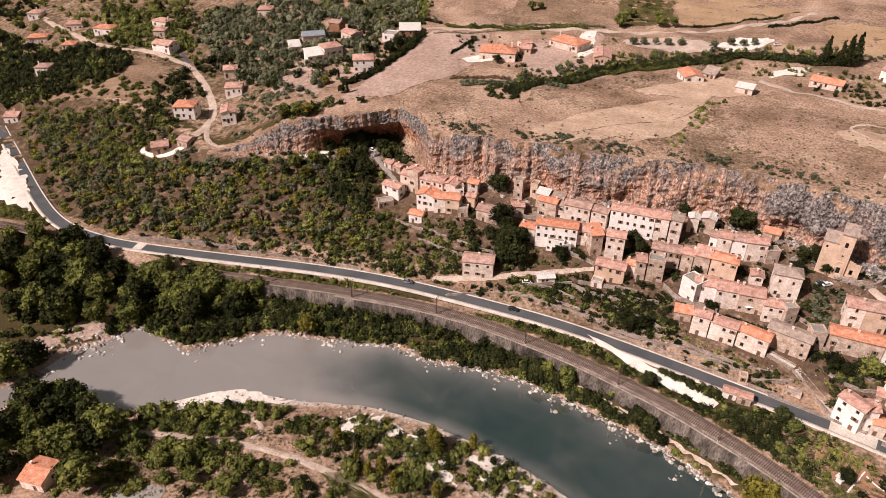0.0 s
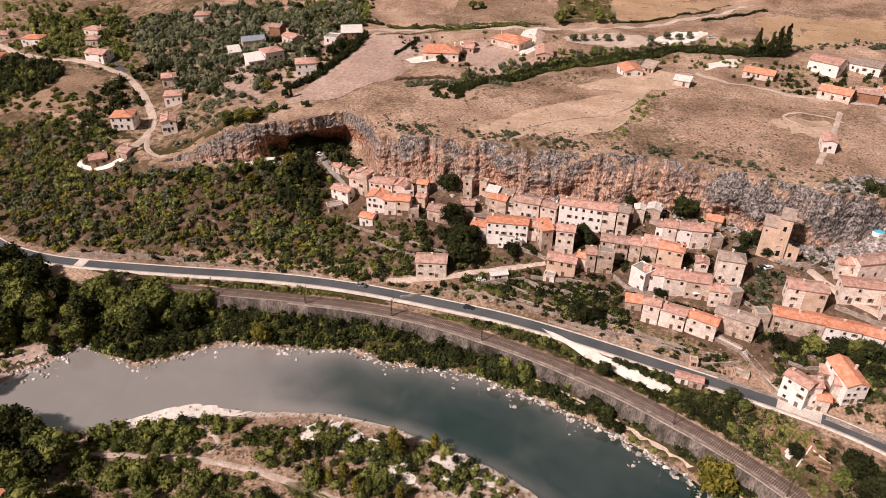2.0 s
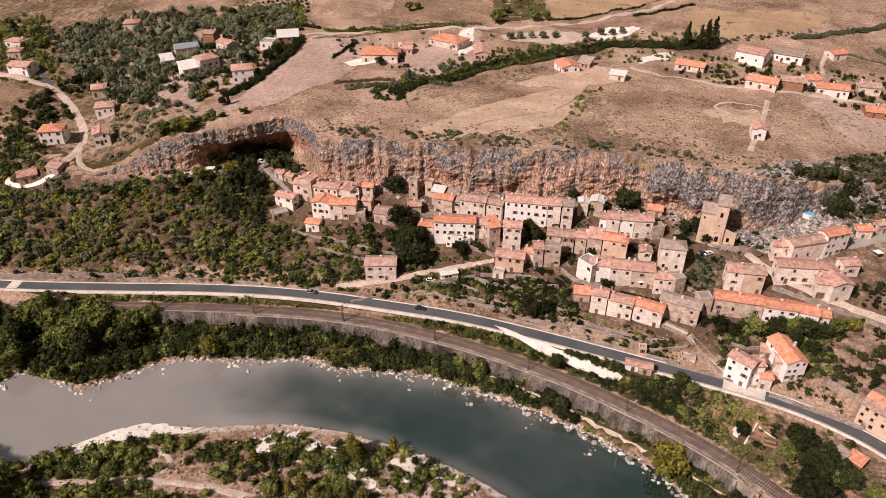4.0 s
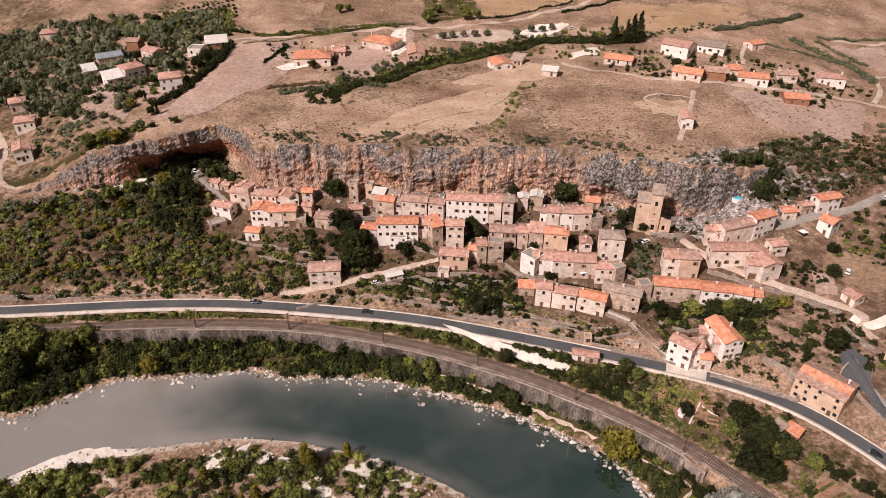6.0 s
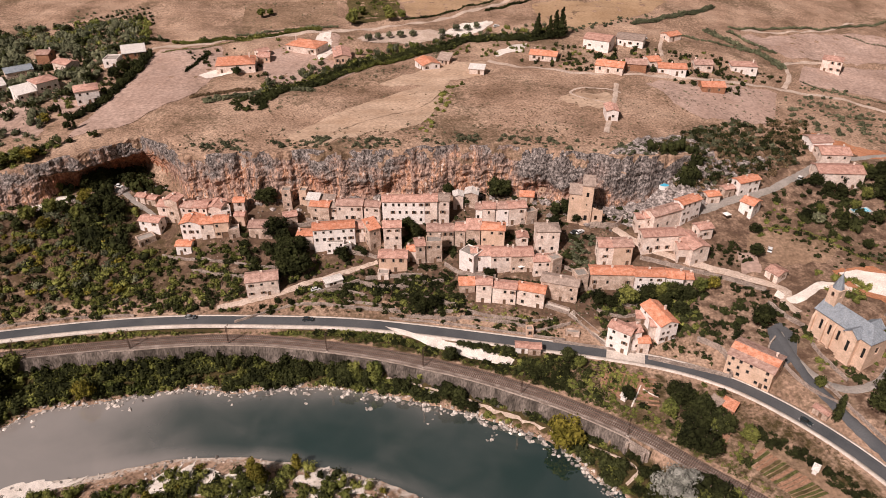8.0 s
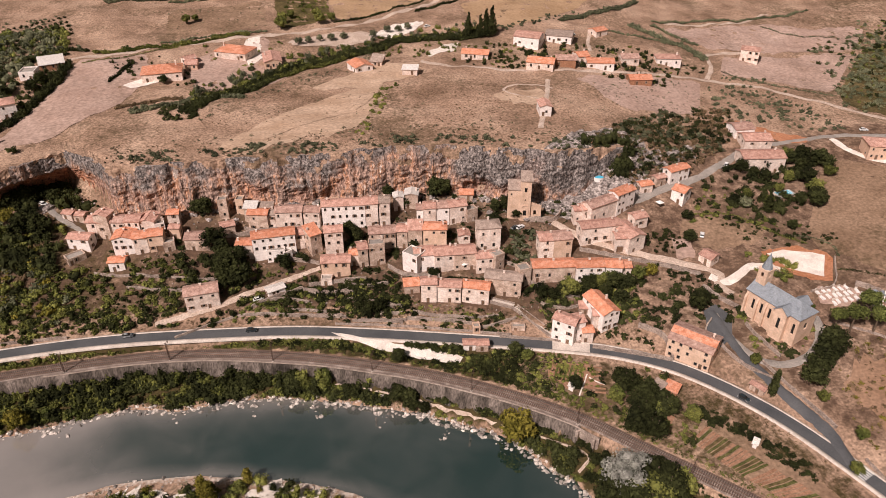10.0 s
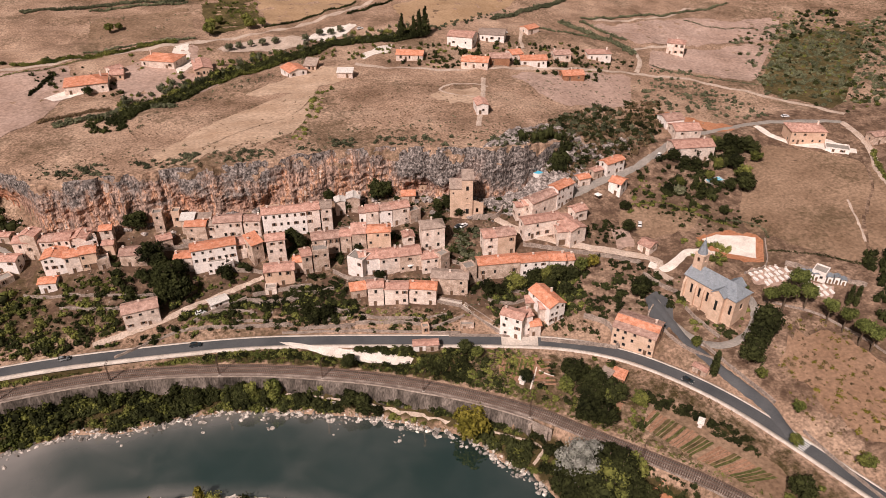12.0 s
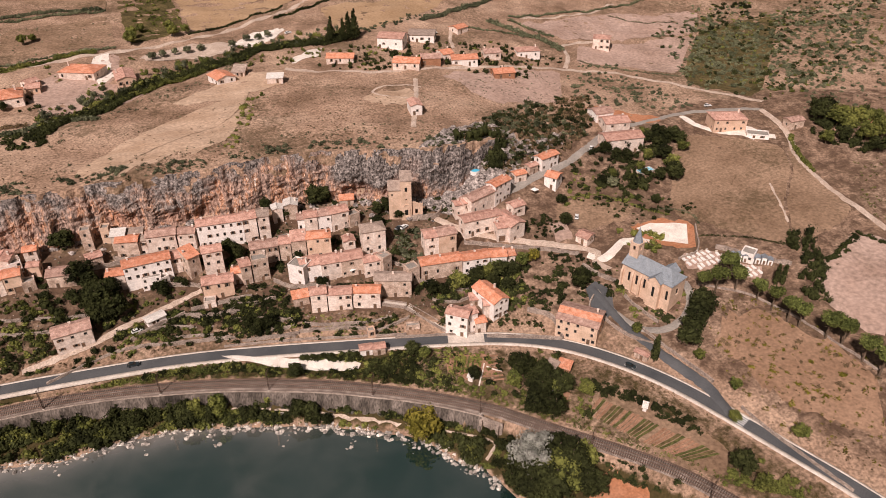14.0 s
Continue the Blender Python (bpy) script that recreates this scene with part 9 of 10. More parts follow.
hedge("low field hedge", [(197, 332), (213, 318), (232, 314), (245, 303)], 0.5, 1.0, "olive", 424)
hedge("overgrown field terrace", [(257, 402), (273, 388), (295, 383)], 0.5, 1.0, "olive", 427)
hedge("hedge round the court", [(171, 185), (173, 191), (168, 197), (159, 200)], 0.5, 0.8, "olive", 430)
hedge("clipped hedge along the field", [(168, 179), (179, 173), (189, 166), (194, 160)], 0.6, 0.9, "dark", 433)
hedge("low hedge round the yard", [(129, 216), (144, 215), (154, 204), (164, 194)], 0.5, 0.9, "green", 436)
hedge("clipped dark hedge", [(193, 146), (205, 150), (219, 156)], 0.8, 1.2, "dark", 439)
hedge("hedge along the track", [(249, 225), (240, 210), (236, 196)], 0.8, 1.5, "green", 442)
hedge("clipped dark hedge", [(221, 157), (225, 148)], 0.8, 1.3, "dark", 445)
plant("broad", -33.5, 396.3, 7)
plant("broad", -11.8, 401.4, 6.5)
plant("broad", -13.8, 411.9, 5)
plant("olive", -23.0, 367.4, 3.6)
plant("olive", -17.7, 370.5, 3.6)
plant("olive", -11.8, 373.2, 3.6)
plant("olive", -6.2, 374.1, 3.6)
plant("olive", 0.7, 376.1, 3.6)
plant("olive", 16.5, 376.4, 3.6)
plant("olive", 24.6, 384.6, 3.6)
plant("olive", 30.7, 386.6, 3.6)
plant("olive", 36.2, 388.8, 3.6)
hedge("tall dark hedge beside the bare field", [(-145, 280), (-139, 292), (-133, 315), (-133, 354)], 1.2, 2.2, "dark", 448, tall=1.4, rows=2)
hedge("long clipped dark hedge", [(-168, 361), (-153, 363), (-137, 367)], 1.0, 1.5, "dark", 451, tall=1.2)
hedge("clipped dark hedge", [(-109, 330), (-106, 341), (-104, 352)], 0.9, 1.3, "dark", 454)
hedge("hedge along the lane", [(-127, 355), (-98, 368), (-73, 383)], 0.5, 0.9, "green", 457)
hedge("garden hedge", [(-174, 348), (-158, 339), (-159, 329)], 0.9, 1.6, "dark", 460)
hedge("bushy field edge", [(-91, 293), (-78, 297), (-61, 304), (-46, 303)], 0.9, 1.8, "olive", 463, rows=2)
hedge("brambles at the field edge", [(-98, 297), (-85, 302), (-72, 304)], 0.6, 1.2, "dry", 466, rows=2)
plant("cypress", -139.1, 270.9, 5)
plant("cypress", -150.8, 286.0, 4)
plant("dark", -83.1, 323.7, 4)
plant("dark", -141.0, 300.6, 4.5)
plant("dark", -141.7, 270.5, 3.5)
plant("dark", -140.0, 323.3, 6)
plant("dark", -138.3, 330.7, 6)
plant("dark", -195.3, 325.3, 5)
plant("dark", -151.9, 321.4, 5)
plant("round", -154.3, 278.2, 4)
scrub("bushes", "dark trees of the kitchen gardens", [(65, 153), (85, 146), (95, 128), (84, 115), (73, 125), (61, 140)], 18, 1.0, 2.6, "dark", 469, tall=1.3)
scrub("bushes", "green rows of the kitchen gardens", [(56, 156), (71, 155), (67, 140), (54, 145)], 60, 0.4, 1.2, "green", 472)
scrub("bushes", "dark garden trees below the houses", [(-67, 220), (-43, 218), (-41, 208), (-43, 203), (-61, 208)], 34, 1.2, 2.8, "dark", 475, tall=1.3)
scrub("bushes", "garden bushes below the old houses", [(-80, 220), (-62, 217), (-61, 211), (-83, 214)], 30, 0.7, 1.6, "green", 478)
scrub("bushes", "dark garden bushes below the lane", [(95, 197), (114, 188), (130, 176), (114, 173), (104, 185)], 50, 0.5, 1.6, "dark", 481)
scrub("bushes", "dark gardens above the mill", [(92, 179), (110, 180), (117, 171), (110, 163), (94, 164)], 40, 0.7, 2.0, "dark", 484)
plant("dark", 60.6, 184.7, 6)
plant("broad", 70.8, 183.7, 6.5)
plant("dark", 64.8, 183.8, 4)
plant("broad", 81.2, 185.1, 5)
plant("broad", 84.4, 186.1, 5)
plant("round", 101.2, 187.7, 4.5)
plant("broad", 96.1, 186.8, 5)
scrub("bushes", "brownish garden shrubs below the tower", [(56, 215), (62, 218), (68, 213), (65, 202), (57, 200)], 40, 0.7, 1.8, "olive", 487)
scrub("bushes", "dark garden shrubs under the terrace", [(-7, 204), (5, 207), (13, 201), (13, 195), (-5, 196)], 40, 0.6, 1.8, "dark", 490)
plant("dark", -2.2, 220.6, 5)
plant("dark", -0.1, 219.4, 4.5)
plant("dark", 20.1, 213.6, 4)
plant("dark", -26.1, 209.9, 2.5)
plant("dark", -19.5, 211.8, 3)
plant("dark", 24.9, 200.5, 3)
plant("dark", 25.9, 200.1, 3)
plant("dark", 51.9, 220.4, 4)
plant("dark", 60.7, 221.7, 4)
scrub("wood", "green garden trees among villas", [(-499, 406), (-329, 410), (-283, 352), (-260, 313), (-322, 316), (-383, 323), (-396, 307)], 170, 1.6, 3.6, "green", 493, tall=1.2)
scrub("bushes", "dark garden trees beside the lane", [(-245, 344), (-198, 297), (-201, 280), (-243, 300), (-260, 313), (-248, 318)], 60, 1.4, 3.0, "dark", 496, tall=1.2)
scrub("bushes", "tall green bushes below the villa", [(-249, 238), (-219, 256), (-204, 222), (-213, 208), (-241, 219)], 50, 1.4, 3.2, "green", 499, tall=1.2)
scrub("bushes", "low green scrub on the dry hillside", [(-227, 181), (-248, 195), (-286, 222), (-322, 248), (-325, 263), (-260, 252), (-220, 222), (-180, 222), (-131, 242), (-113, 243), (-98, 221), (-98, 202), (-108, 192), (-155, 187), (-191, 182)], 260, 0.6, 1.6, "green", 502)
scrub("bushes", "dark thickets on the terraces", [(-96, 223), (-66, 215), (-36, 212), (-19, 205), (14, 199), (17, 185), (-30, 191), (-62, 192), (-109, 194), (-99, 218)], 110, 0.9, 2.2, "dark", 505)
scrub("bushes", "dark bushes above the road", [(28, 186), (46, 180), (66, 178), (94, 164), (90, 155), (62, 168), (26, 178)], 60, 0.5, 1.6, "dark", 508)
scrub("bushes", "dark bushes between track and gardens", [(28, 169), (54, 157), (53, 143), (66, 129), (72, 118), (59, 131), (38, 153), (23, 166)], 40, 0.6, 1.8, "dark", 511)
scrub("bushes", "dark shrubs round the village houses", [(95, 208), (115, 209), (121, 201), (108, 193), (95, 197)], 40, 0.5, 1.5, "dark", 514)
scrub("bushes", "mixed green trees along the hedgerow", [(-68, 289), (-61, 305), (-37, 324), (-8, 346), (23, 366), (76, 374), (79, 390), (25, 380), (-10, 360), (-41, 341), (-64, 318), (-73, 299)], 120, 0.8, 2.4, "green", 517, tall=1.2)
scrub("bushes", "scrub below the hedgerow", [(-67, 283), (-36, 312), (-9, 332), (22, 358), (21, 344), (-9, 318), (-36, 302), (-64, 275)], 90, 0.4, 1.2, "olive", 520)
scrub("bushes", "green vegetable clumps of the gardens", [(63, 154), (85, 146), (95, 128), (84, 115), (73, 125), (61, 140)], 60, 0.4, 1.2, "green", 523)
plant("dark", 160.7, 239.6, 6)
plant("dark", 168.3, 233.8, 5)
plant("dark", 183.7, 242.8, 6)
plant("dark", 189.3, 243.2, 7)
plant("dark", 195.6, 240.1, 7)
plant("dark", 198.2, 237.7, 6)
plant("dark", 181.9, 219.4, 6)
plant("dark", 174.1, 216.9, 5)
plant("dark", 164.0, 235.7, 5)
plant("dark", 148.4, 220.3, 4)
plant("dark", 126.0, 213.7, 4)
plant("dark", 121.8, 201.7, 5)
plant("dark", 163.6, 203.3, 4)
plant("broad", 177.2, 231.3, 5)
plant("broad", 169.6, 224.7, 4)
plant("broad", 196.1, 232.1, 5)
plant("broad", 155.3, 223.8, 4)
plant("broad", 162.3, 218.4, 4)
plant("cedar", 160.5, 220.5, 6)
scrub("bushes", "dense low scrub on the terraced plot", [(327, 408), (379, 407), (267, 265), (248, 302)], 300, 0.5, 1.6, "olive", 526)
scrub("bushes", "green scrub on the terraced plot", [(327, 408), (379, 407), (267, 265), (248, 302)], 160, 0.5, 1.6, "green", 529)
scrub("bushes", "dark garden trees of the hamlet", [(69, 360), (152, 353), (172, 338), (154, 304), (122, 313), (62, 325)], 100, 0.7, 2.0, "dark", 532, tall=1.2)
scrub("bushes", "garden bushes of the hamlet", [(69, 360), (152, 353), (172, 338), (154, 304), (122, 313), (62, 325)], 70, 0.6, 1.6, "green", 535)
scrub("bushes", "scrub on the bank below the lane", [(180, 313), (212, 307), (232, 278), (221, 263), (193, 274), (166, 279)], 90, 0.6, 1.8, "olive", 538)
scrub("bushes", "dark shrubs by the yard", [(141, 215), (165, 209), (178, 196), (174, 190), (154, 202), (137, 207)], 60, 0.5, 1.3, "dark", 541)
scrub("bushes", "dark weeds below the road edge", [(-153, 183), (-97, 188), (-46, 188), (-6, 182), (20, 173), (34, 169), (35, 171), (16, 175), (-18, 185), (-78, 190), (-155, 185)], 200, 0.4, 1.1, "dark", 544)
plant("broad", 272.2, 221.7, 10)
plant("broad", 272.6, 215.4, 8)
plant("broad", 274.3, 207.1, 9)
plant("broad", 282.8, 206.0, 9)
plant("broad", 256.6, 211.8, 6)
plant("broad", 280.7, 218.5, 9)
plant("broad", 287.8, 215.6, 8)
plant("dark", 268.9, 230.2, 11)
plant("dark", 275.2, 233.6, 9)
plant("dark", 265.0, 210.7, 7)
plant("dark", 271.2, 197.7, 7)
scrub("bushes", "rounded grey-green trees of the hedgerow", [(-68, 289), (-61, 305), (-37, 324), (-8, 346), (23, 366), (76, 374), (79, 390), (25, 380), (-10, 360), (-41, 341), (-64, 318), (-73, 299)], 60, 1.2, 2.4, "olive", 547, tall=1.4)
scrub("bushes", "dark bushes on the bank below the culvert", [(48, 136), (58, 126), (57, 109), (68, 104), (65, 126), (51, 137)], 80, 0.7, 2.2, "dark", 550)
scrub("bushes", "green scrub over the hillside", [(318, 384), (397, 379), (458, 367), (353, 269), (303, 254), (262, 255)], 260, 0.5, 1.6, "green", 553)
scrub("bushes", "grey-green tufts in the meadow", [(-100, 432), (-47, 446), (-42, 401), (-94, 389)], 60, 0.3, 0.9, "olive", 556)
plant("broad", -86.2, 410.6, 5)
plant("broad", -81.7, 415.6, 4)
plant("broad", -32.5, 406.5, 6)
plant("broad", -28.7, 415.8, 5)
plant("broad", -5.3, 404.9, 5)
scrub("bushes", "olive brush over the rocky slope", [(85, 236), (90, 242), (115, 263), (144, 281), (162, 265), (160, 253), (135, 243), (117, 234), (101, 232), (94, 236)], 150, 0.5, 1.5, "olive", 559)
plant("broad", -156.1, 244.5, 6)
plant("broad", -150.6, 245.5, 5.5)
plant("broad", -141.5, 248.1, 5)
plant("round", -145.8, 245.8, 5)
plant("dark", -129.6, 251.8, 7)
plant("dark", -125.4, 255.9, 7)
plant("dark", -120.7, 257.8, 6)
plant("dark", -114.8, 253.4, 6)
plant("dark", -123.1, 237.5, 7)
plant("dark", -117.0, 236.5, 7)
scrub("bushes", "rounded grey-green bushes above the cave", [(-192, 268), (-174, 268), (-153, 258), (-159, 243), (-177, 248)], 30, 1.2, 2.4, "olive", 562)
scrub("bushes", "green thicket before the cave", [(-165, 237), (-143, 257), (-125, 266), (-119, 258), (-138, 247), (-161, 238)], 50, 0.9, 2.2, "green", 565)
scrub("bushes", "grey-green trees between villas and field", [(-238, 390), (-215, 408), (-161, 391), (-131, 374), (-149, 340), (-154, 297), (-168, 277), (-181, 274)], 110, 1.3, 3.0, "olive", 568, tall=1.2)
plant("dark", -24.0, 166.6, 6)
plant("dark", 7.9, 156.6, 5.5)
plant("dark", 12.0, 155.1, 5)
plant("dark", -38.3, 169.0, 5)
plant("dark", -4.8, 160.6, 4)
plant("broad", -14.9, 164.5, 4.5)
plant("broad", -20.7, 165.9, 4)
scrub("bushes", "dark shrubs over the terraces above the road", [(-92, 233), (-69, 227), (-30, 213), (11, 189), (51, 176), (50, 172), (-1, 185), (-46, 194), (-88, 197)], 130, 0.4, 1.4, "dark", 571)
scrub("bushes", "dark garden bushes round the villa", [(-116, 358), (-76, 364), (-69, 318), (-101, 319)], 24, 0.7, 1.8, "dark", 574, tall=1.2)
scrub("bushes", "green garden trees by the white villa", [(-174, 344), (-140, 345), (-131, 293), (-154, 283)], 34, 0.9, 2.2, "green", 577, tall=1.2)
scrub("bushes", "olive trees in orchard rows", [(-199, 426), (-154, 431), (-144, 395), (-192, 400)], 60, 0.7, 1.2, "olive", 580, clumpy=0)
scrub("bushes", "garden bushes by the farm villas", [(-75, 376), (-34, 384), (-25, 339), (-64, 340)], 22, 0.6, 1.5, "green", 583)
# ---- denser growth of the western hills ----
OAKS = [(-281, 352), (-289, 392), (-232, 390), (-191, 400), (-150, 410), (-148, 351), (-150, 309), (-176, 311), (-184, 303), (-173, 270), (-202, 287), (-239, 322), (-254, 321)]
scrub("wood", "rounded evergreen oaks crowding the hill", OAKS, 300, 2.2, 4.4, "olive", 601, tall=1.15, clumpy=0.15)
scrub("wood", "dark evergreen oaks crowding the hill", OAKS, 90, 2.0, 4.0, "dark", 602, tall=1.2, clumpy=0.2)
SIDE_VALLEY = [(-443, 352), (-372, 322), (-327, 320), (-291, 312), (-286, 286), (-311, 267), (-335, 264), (-358, 270)]
scrub("wood", "dark leafy wood in the side valley", SIDE_VALLEY, 260, 2.2, 4.6, "dark", 603, tall=1.2, clumpy=0.1)
scrub("wood", "lighter leafy trees at the edge of the wood", SIDE_VALLEY, 120, 1.6, 3.4, "green", 604, tall=1.2, clumpy=0.3)
VILLAS = [(-327, 324), (-381, 385), (-289, 392), (-281, 352), (-267, 323), (-300, 327)]
scrub("wood", "garden trees between the villas", VILLAS, 80, 1.4, 3.4, "green", 605, tall=1.3, clumpy=0.3)
scrub("wood", "dark conifers between the villas", VILLAS, 45, 1.5, 3.2, "dark", 606, tall=1.6, clumpy=0.3)
scrub("wood", "leafy trees beside the bend of the lane", [(-264, 300), (-243, 304), (-212, 264), (-218, 240), (-238, 244)], 60, 1.6, 3.2, "dark", 607, tall=1.4, clumpy=0.4)
WEST_SLOPE = [(-314, 252), (-245, 256), (-214, 237), (-180, 223), (-116, 245), (-107, 212), (-130, 199), (-172, 190), (-216, 185), (-250, 203)]
scrub("bushes", "olive-green bushes matted over the hillside", WEST_SLOPE, 250, 1.3, 3.2, "green", 608, clumpy=0.55)
scrub("bushes", "dull green bushes matted over the hillside", WEST_SLOPE, 340, 1.2, 3.0, "olive", 609, clumpy=0.5)
scrub("bushes", "dark bushes in the folds of the hillside", WEST_SLOPE, 150, 1.4, 3.4, "dark", 610, clumpy=0.6)
scrub("bushes", "dry brown bushes over the hillside", WEST_SLOPE, 300, 1.0, 2.4, "dry", 612, clumpy=0.4)
scrub("bushes", "yellowing bushes over the hillside", WEST_SLOPE, 150, 1.2, 2.6, "gold", 611, clumpy=0.6)
# ---- growth along the banks, the railway and the road ----
def strip(a0, a1, low, high, step=1.5):
    """A plot between two curves of distance over a range of bearings."""
    fan = np.arange(a0, a1 + 0.01, step)
    return [polar(a, float(low(a))) for a in fan] + [polar(a, float(high(a))) for a in fan[::-1]]


far_, near_r, rail_, road_, crest_ = (lambda a, c=c: at_bearing(c, a) for c in (R_FAR, R_NEAR, R_RAIL, R_ROAD, R_CREST))
scrub("bushes", "dark bushes overhanging the far bank", strip(-50, -8, lambda a: far_(a) + 0.6, lambda a: far_(a) + 9), 150, 1.0, 3.2, "dark", 901, clumpy=0.8)
scrub("bushes", "green bushes overhanging the far bank", strip(-50, 24, lambda a: far_(a) + 0.5, lambda a: far_(a) + 5), 130, 0.7, 2.4, "green", 902, clumpy=0.85)
scrub("bushes", "dark bushes below the retaining wall", strip(-20, 25, lambda a: far_(a) + 1.0, lambda a: rail_(a) - 6.0), 80, 0.9, 3.0, "dark", 903, clumpy=0.9)
scrub("weeds", "green weeds on the railway verge", strip(-46, 22, lambda a: rail_(a) + 2.8, lambda a: road_(a) - 4.0), 420, 0.35, 0.95, "green", 904, per=36, clumpy=0.35, category="weeds")
scrub("weeds", "dark weeds on the railway verge", strip(-46, 22, lambda a: rail_(a) + 3.2, lambda a: road_(a) - 4.2), 650, 0.35, 1.0, "dark", 905, per=36, clumpy=0.5, category="weeds")
scrub("weeds", "weeds along the allotment edge of the track", strip(22, 52, lambda a: rail_(a) + 3, lambda a: rail_(a) + 7), 160, 0.3, 0.8, "green", 906, per=36, category="weeds")
scrub("weeds", "dry weeds on the bank above the road", strip(-44, 30, lambda a: road_(a) + 4.6, lambda a: road_(a) + 10), 520, 0.25, 0.7, "dry", 907, per=30, clumpy=0.6, category="weeds")
scrub("bushes", "bushes on the bank above the road", strip(-44, 26, lambda a: road_(a) + 7, lambda a: road_(a) + 14), 90, 0.4, 1.3, "green", 908, clumpy=0.6)
scrub("bushes", "willow scrub on the near shore", strip(-62, -2, lambda a: near_r(a) - 17, lambda a: near_r(a) - 8), 230, 0.7, 2.4, "green", 909, clumpy=0.6)
scrub("weeds", "tufts on the near shore", strip(-62, 4, lambda a: near_r(a) - 40, lambda a: near_r(a) - 2), 500, 0.25, 0.7, "olive", 910, per=30, clumpy=0.6, category="weeds")
scrub("bushes", "dark scrub along the cliff brow", strip(-20, 21, lambda a: crest_(a) + 4.6, lambda a: crest_(a) + 13), 260, 0.4, 1.5, "olive", 911, clumpy=0.75)
scrub("bushes", "shrubs rooted at the cliff foot", strip(-36, 20, lambda a: crest_(a) - 5, lambda a: crest_(a) - 0.8), 110, 0.4, 1.5, "dark", 912, clumpy=0.7)
scrub("weeds", "green weeds at the foot of the retaining wall", strip(-30, 25, lambda a: far_(a) + 2.0, lambda a: rail_(a) - 4.5), 300, 0.3, 0.9, "green", 913, per=36, clumpy=0.5, category="weeds")
scrub("weeds", "low weeds between the village houses", strip(-20, 20, lambda a: road_(a) + 12, lambda a: crest_(a) - 6), 520, 0.2, 0.7, "olive", 914, per=28, clumpy=0.5, category="weeds")
scrub("weeds", "low reeds at the water edge", strip(-50, 24, lambda a: far_(a) + 0.4, lambda a: far_(a) + 2.6), 420, 0.25, 0.8, "green", 915, per=30, clumpy=0.6, category="weeds")
scrub("bushes", "dark shrubs against the retaining wall", strip(-30, 25, lambda a: rail_(a) - 7.5, lambda a: rail_(a) - 4.6), 170, 0.4, 1.5, "dark", 916, clumpy=0.7)
# ---- more growth between village, river and slopes ----
scrub("bushes", "dark bushes crowding the railway verge", strip(-46, 17, lambda a: rail_(a) + 4.8, lambda a: road_(a) - 4.6, 1.0), 240, 0.7, 1.5, "dark", 701, clumpy=0.5)
scrub("bushes", "green bushes crowding the railway verge", strip(-46, 24, lambda a: rail_(a) + 4.6, lambda a: road_(a) - 4.4, 1.0), 170, 0.6, 1.2, "green", 702, clumpy=0.4)
BANK = strip(-48, 2, lambda a: far_(a) + 1.5, lambda a: rail_(a) - 6.5)
scrub("bushes", "dark bushes thick on the river bank", BANK, 210, 1.2, 3.0, "dark", 703, tall=1.15, clumpy=0.35)
scrub("bushes", "green bushes thick on the river bank", BANK, 130, 1.0, 2.4, "green", 704, tall=1.1, clumpy=0.4)
ROCKY = [(96, 238), (112, 244), (161, 287), (178, 285), (170, 264), (152, 248), (134, 238), (118, 229), (107, 228), (106, 238)]
scrub("bushes", "dark scrub matted over the rocky slope", ROCKY, 150, 0.8, 2.0, "dark", 705, clumpy=0.5)
scrub("bushes", "brown-green scrub matted over the rocky slope", ROCKY, 260, 0.8, 1.7, "dry", 706, clumpy=0.5)
scrub("bushes", "tall dark trees behind the small pool", [(90, 241), (110, 247), (112, 241), (96, 239), (91, 238)], 20, 1.8, 3.2, "dark", 707, tall=1.6, clumpy=0)
TERRACED = [(270, 371), (324, 392), (418, 360), (367, 282), (315, 258), (282, 262), (263, 269), (247, 309)]
scrub("bushes", "olive scrub thick over the terraced hillside", TERRACED, 420, 0.9, 2.2, "olive", 708, clumpy=0.6)
scrub("bushes", "dark scrub thick over the terraced hillside", TERRACED, 200, 0.9, 2.2, "dark", 709, clumpy=0.6)
scrub("bushes", "dark garden trees below the upper farm", [(139, 235), (173, 252), (206, 245), (179, 229), (160, 206), (142, 221)], 70, 1.2, 2.6, "dark", 710, tall=1.3, clumpy=0.6)
scrub("bushes", "dark shrubs on the village terraces", [(-29, 209), (-4, 207), (4, 202), (0, 192), (-20, 192), (-36, 198)], 40, 0.9, 1.9, "dark", 711, clumpy=0.5)
scrub("bushes", "one broad dark thicket above the road", [(-3, 194), (8, 194), (9, 187), (-1, 187)], 14, 1.8, 2.8, "dark", 712, clumpy=0)
scrub("bushes", "dark shrubs between the house rows", [(-72, 226), (-20, 222), (40, 219), (58, 212), (52, 203), (10, 210), (-40, 214), (-70, 219)], 120, 0.7, 1.7, "dark", 713, clumpy=0.4)
scrub("bushes", "green shrubs between the house rows", [(12, 199), (60, 196), (58, 186), (14, 190)], 60, 0.7, 1.6, "dark", 714, clumpy=0.4)
for px, py, tall_ in ((76, 143, 9.5), (81, 139, 8.5), (77, 136, 7.5), (47, 163, 5.5), (62, 147, 5)):
    plant("dark", px, py, tall_ * 0.8)
for px, py, tall_ in ((72, 139, 7), (84, 133, 6.5), (91, 128, 6), (50, 160, 5)):
    plant("broad", px, py, tall_ * 0.8)
scrub("bushes", "dark hedge along the allotments", [(93, 131), (100, 128), (116, 104), (113, 103), (99, 123), (92, 128)], 34, 0.8, 1.5, "dark", 715, clumpy=0.2)
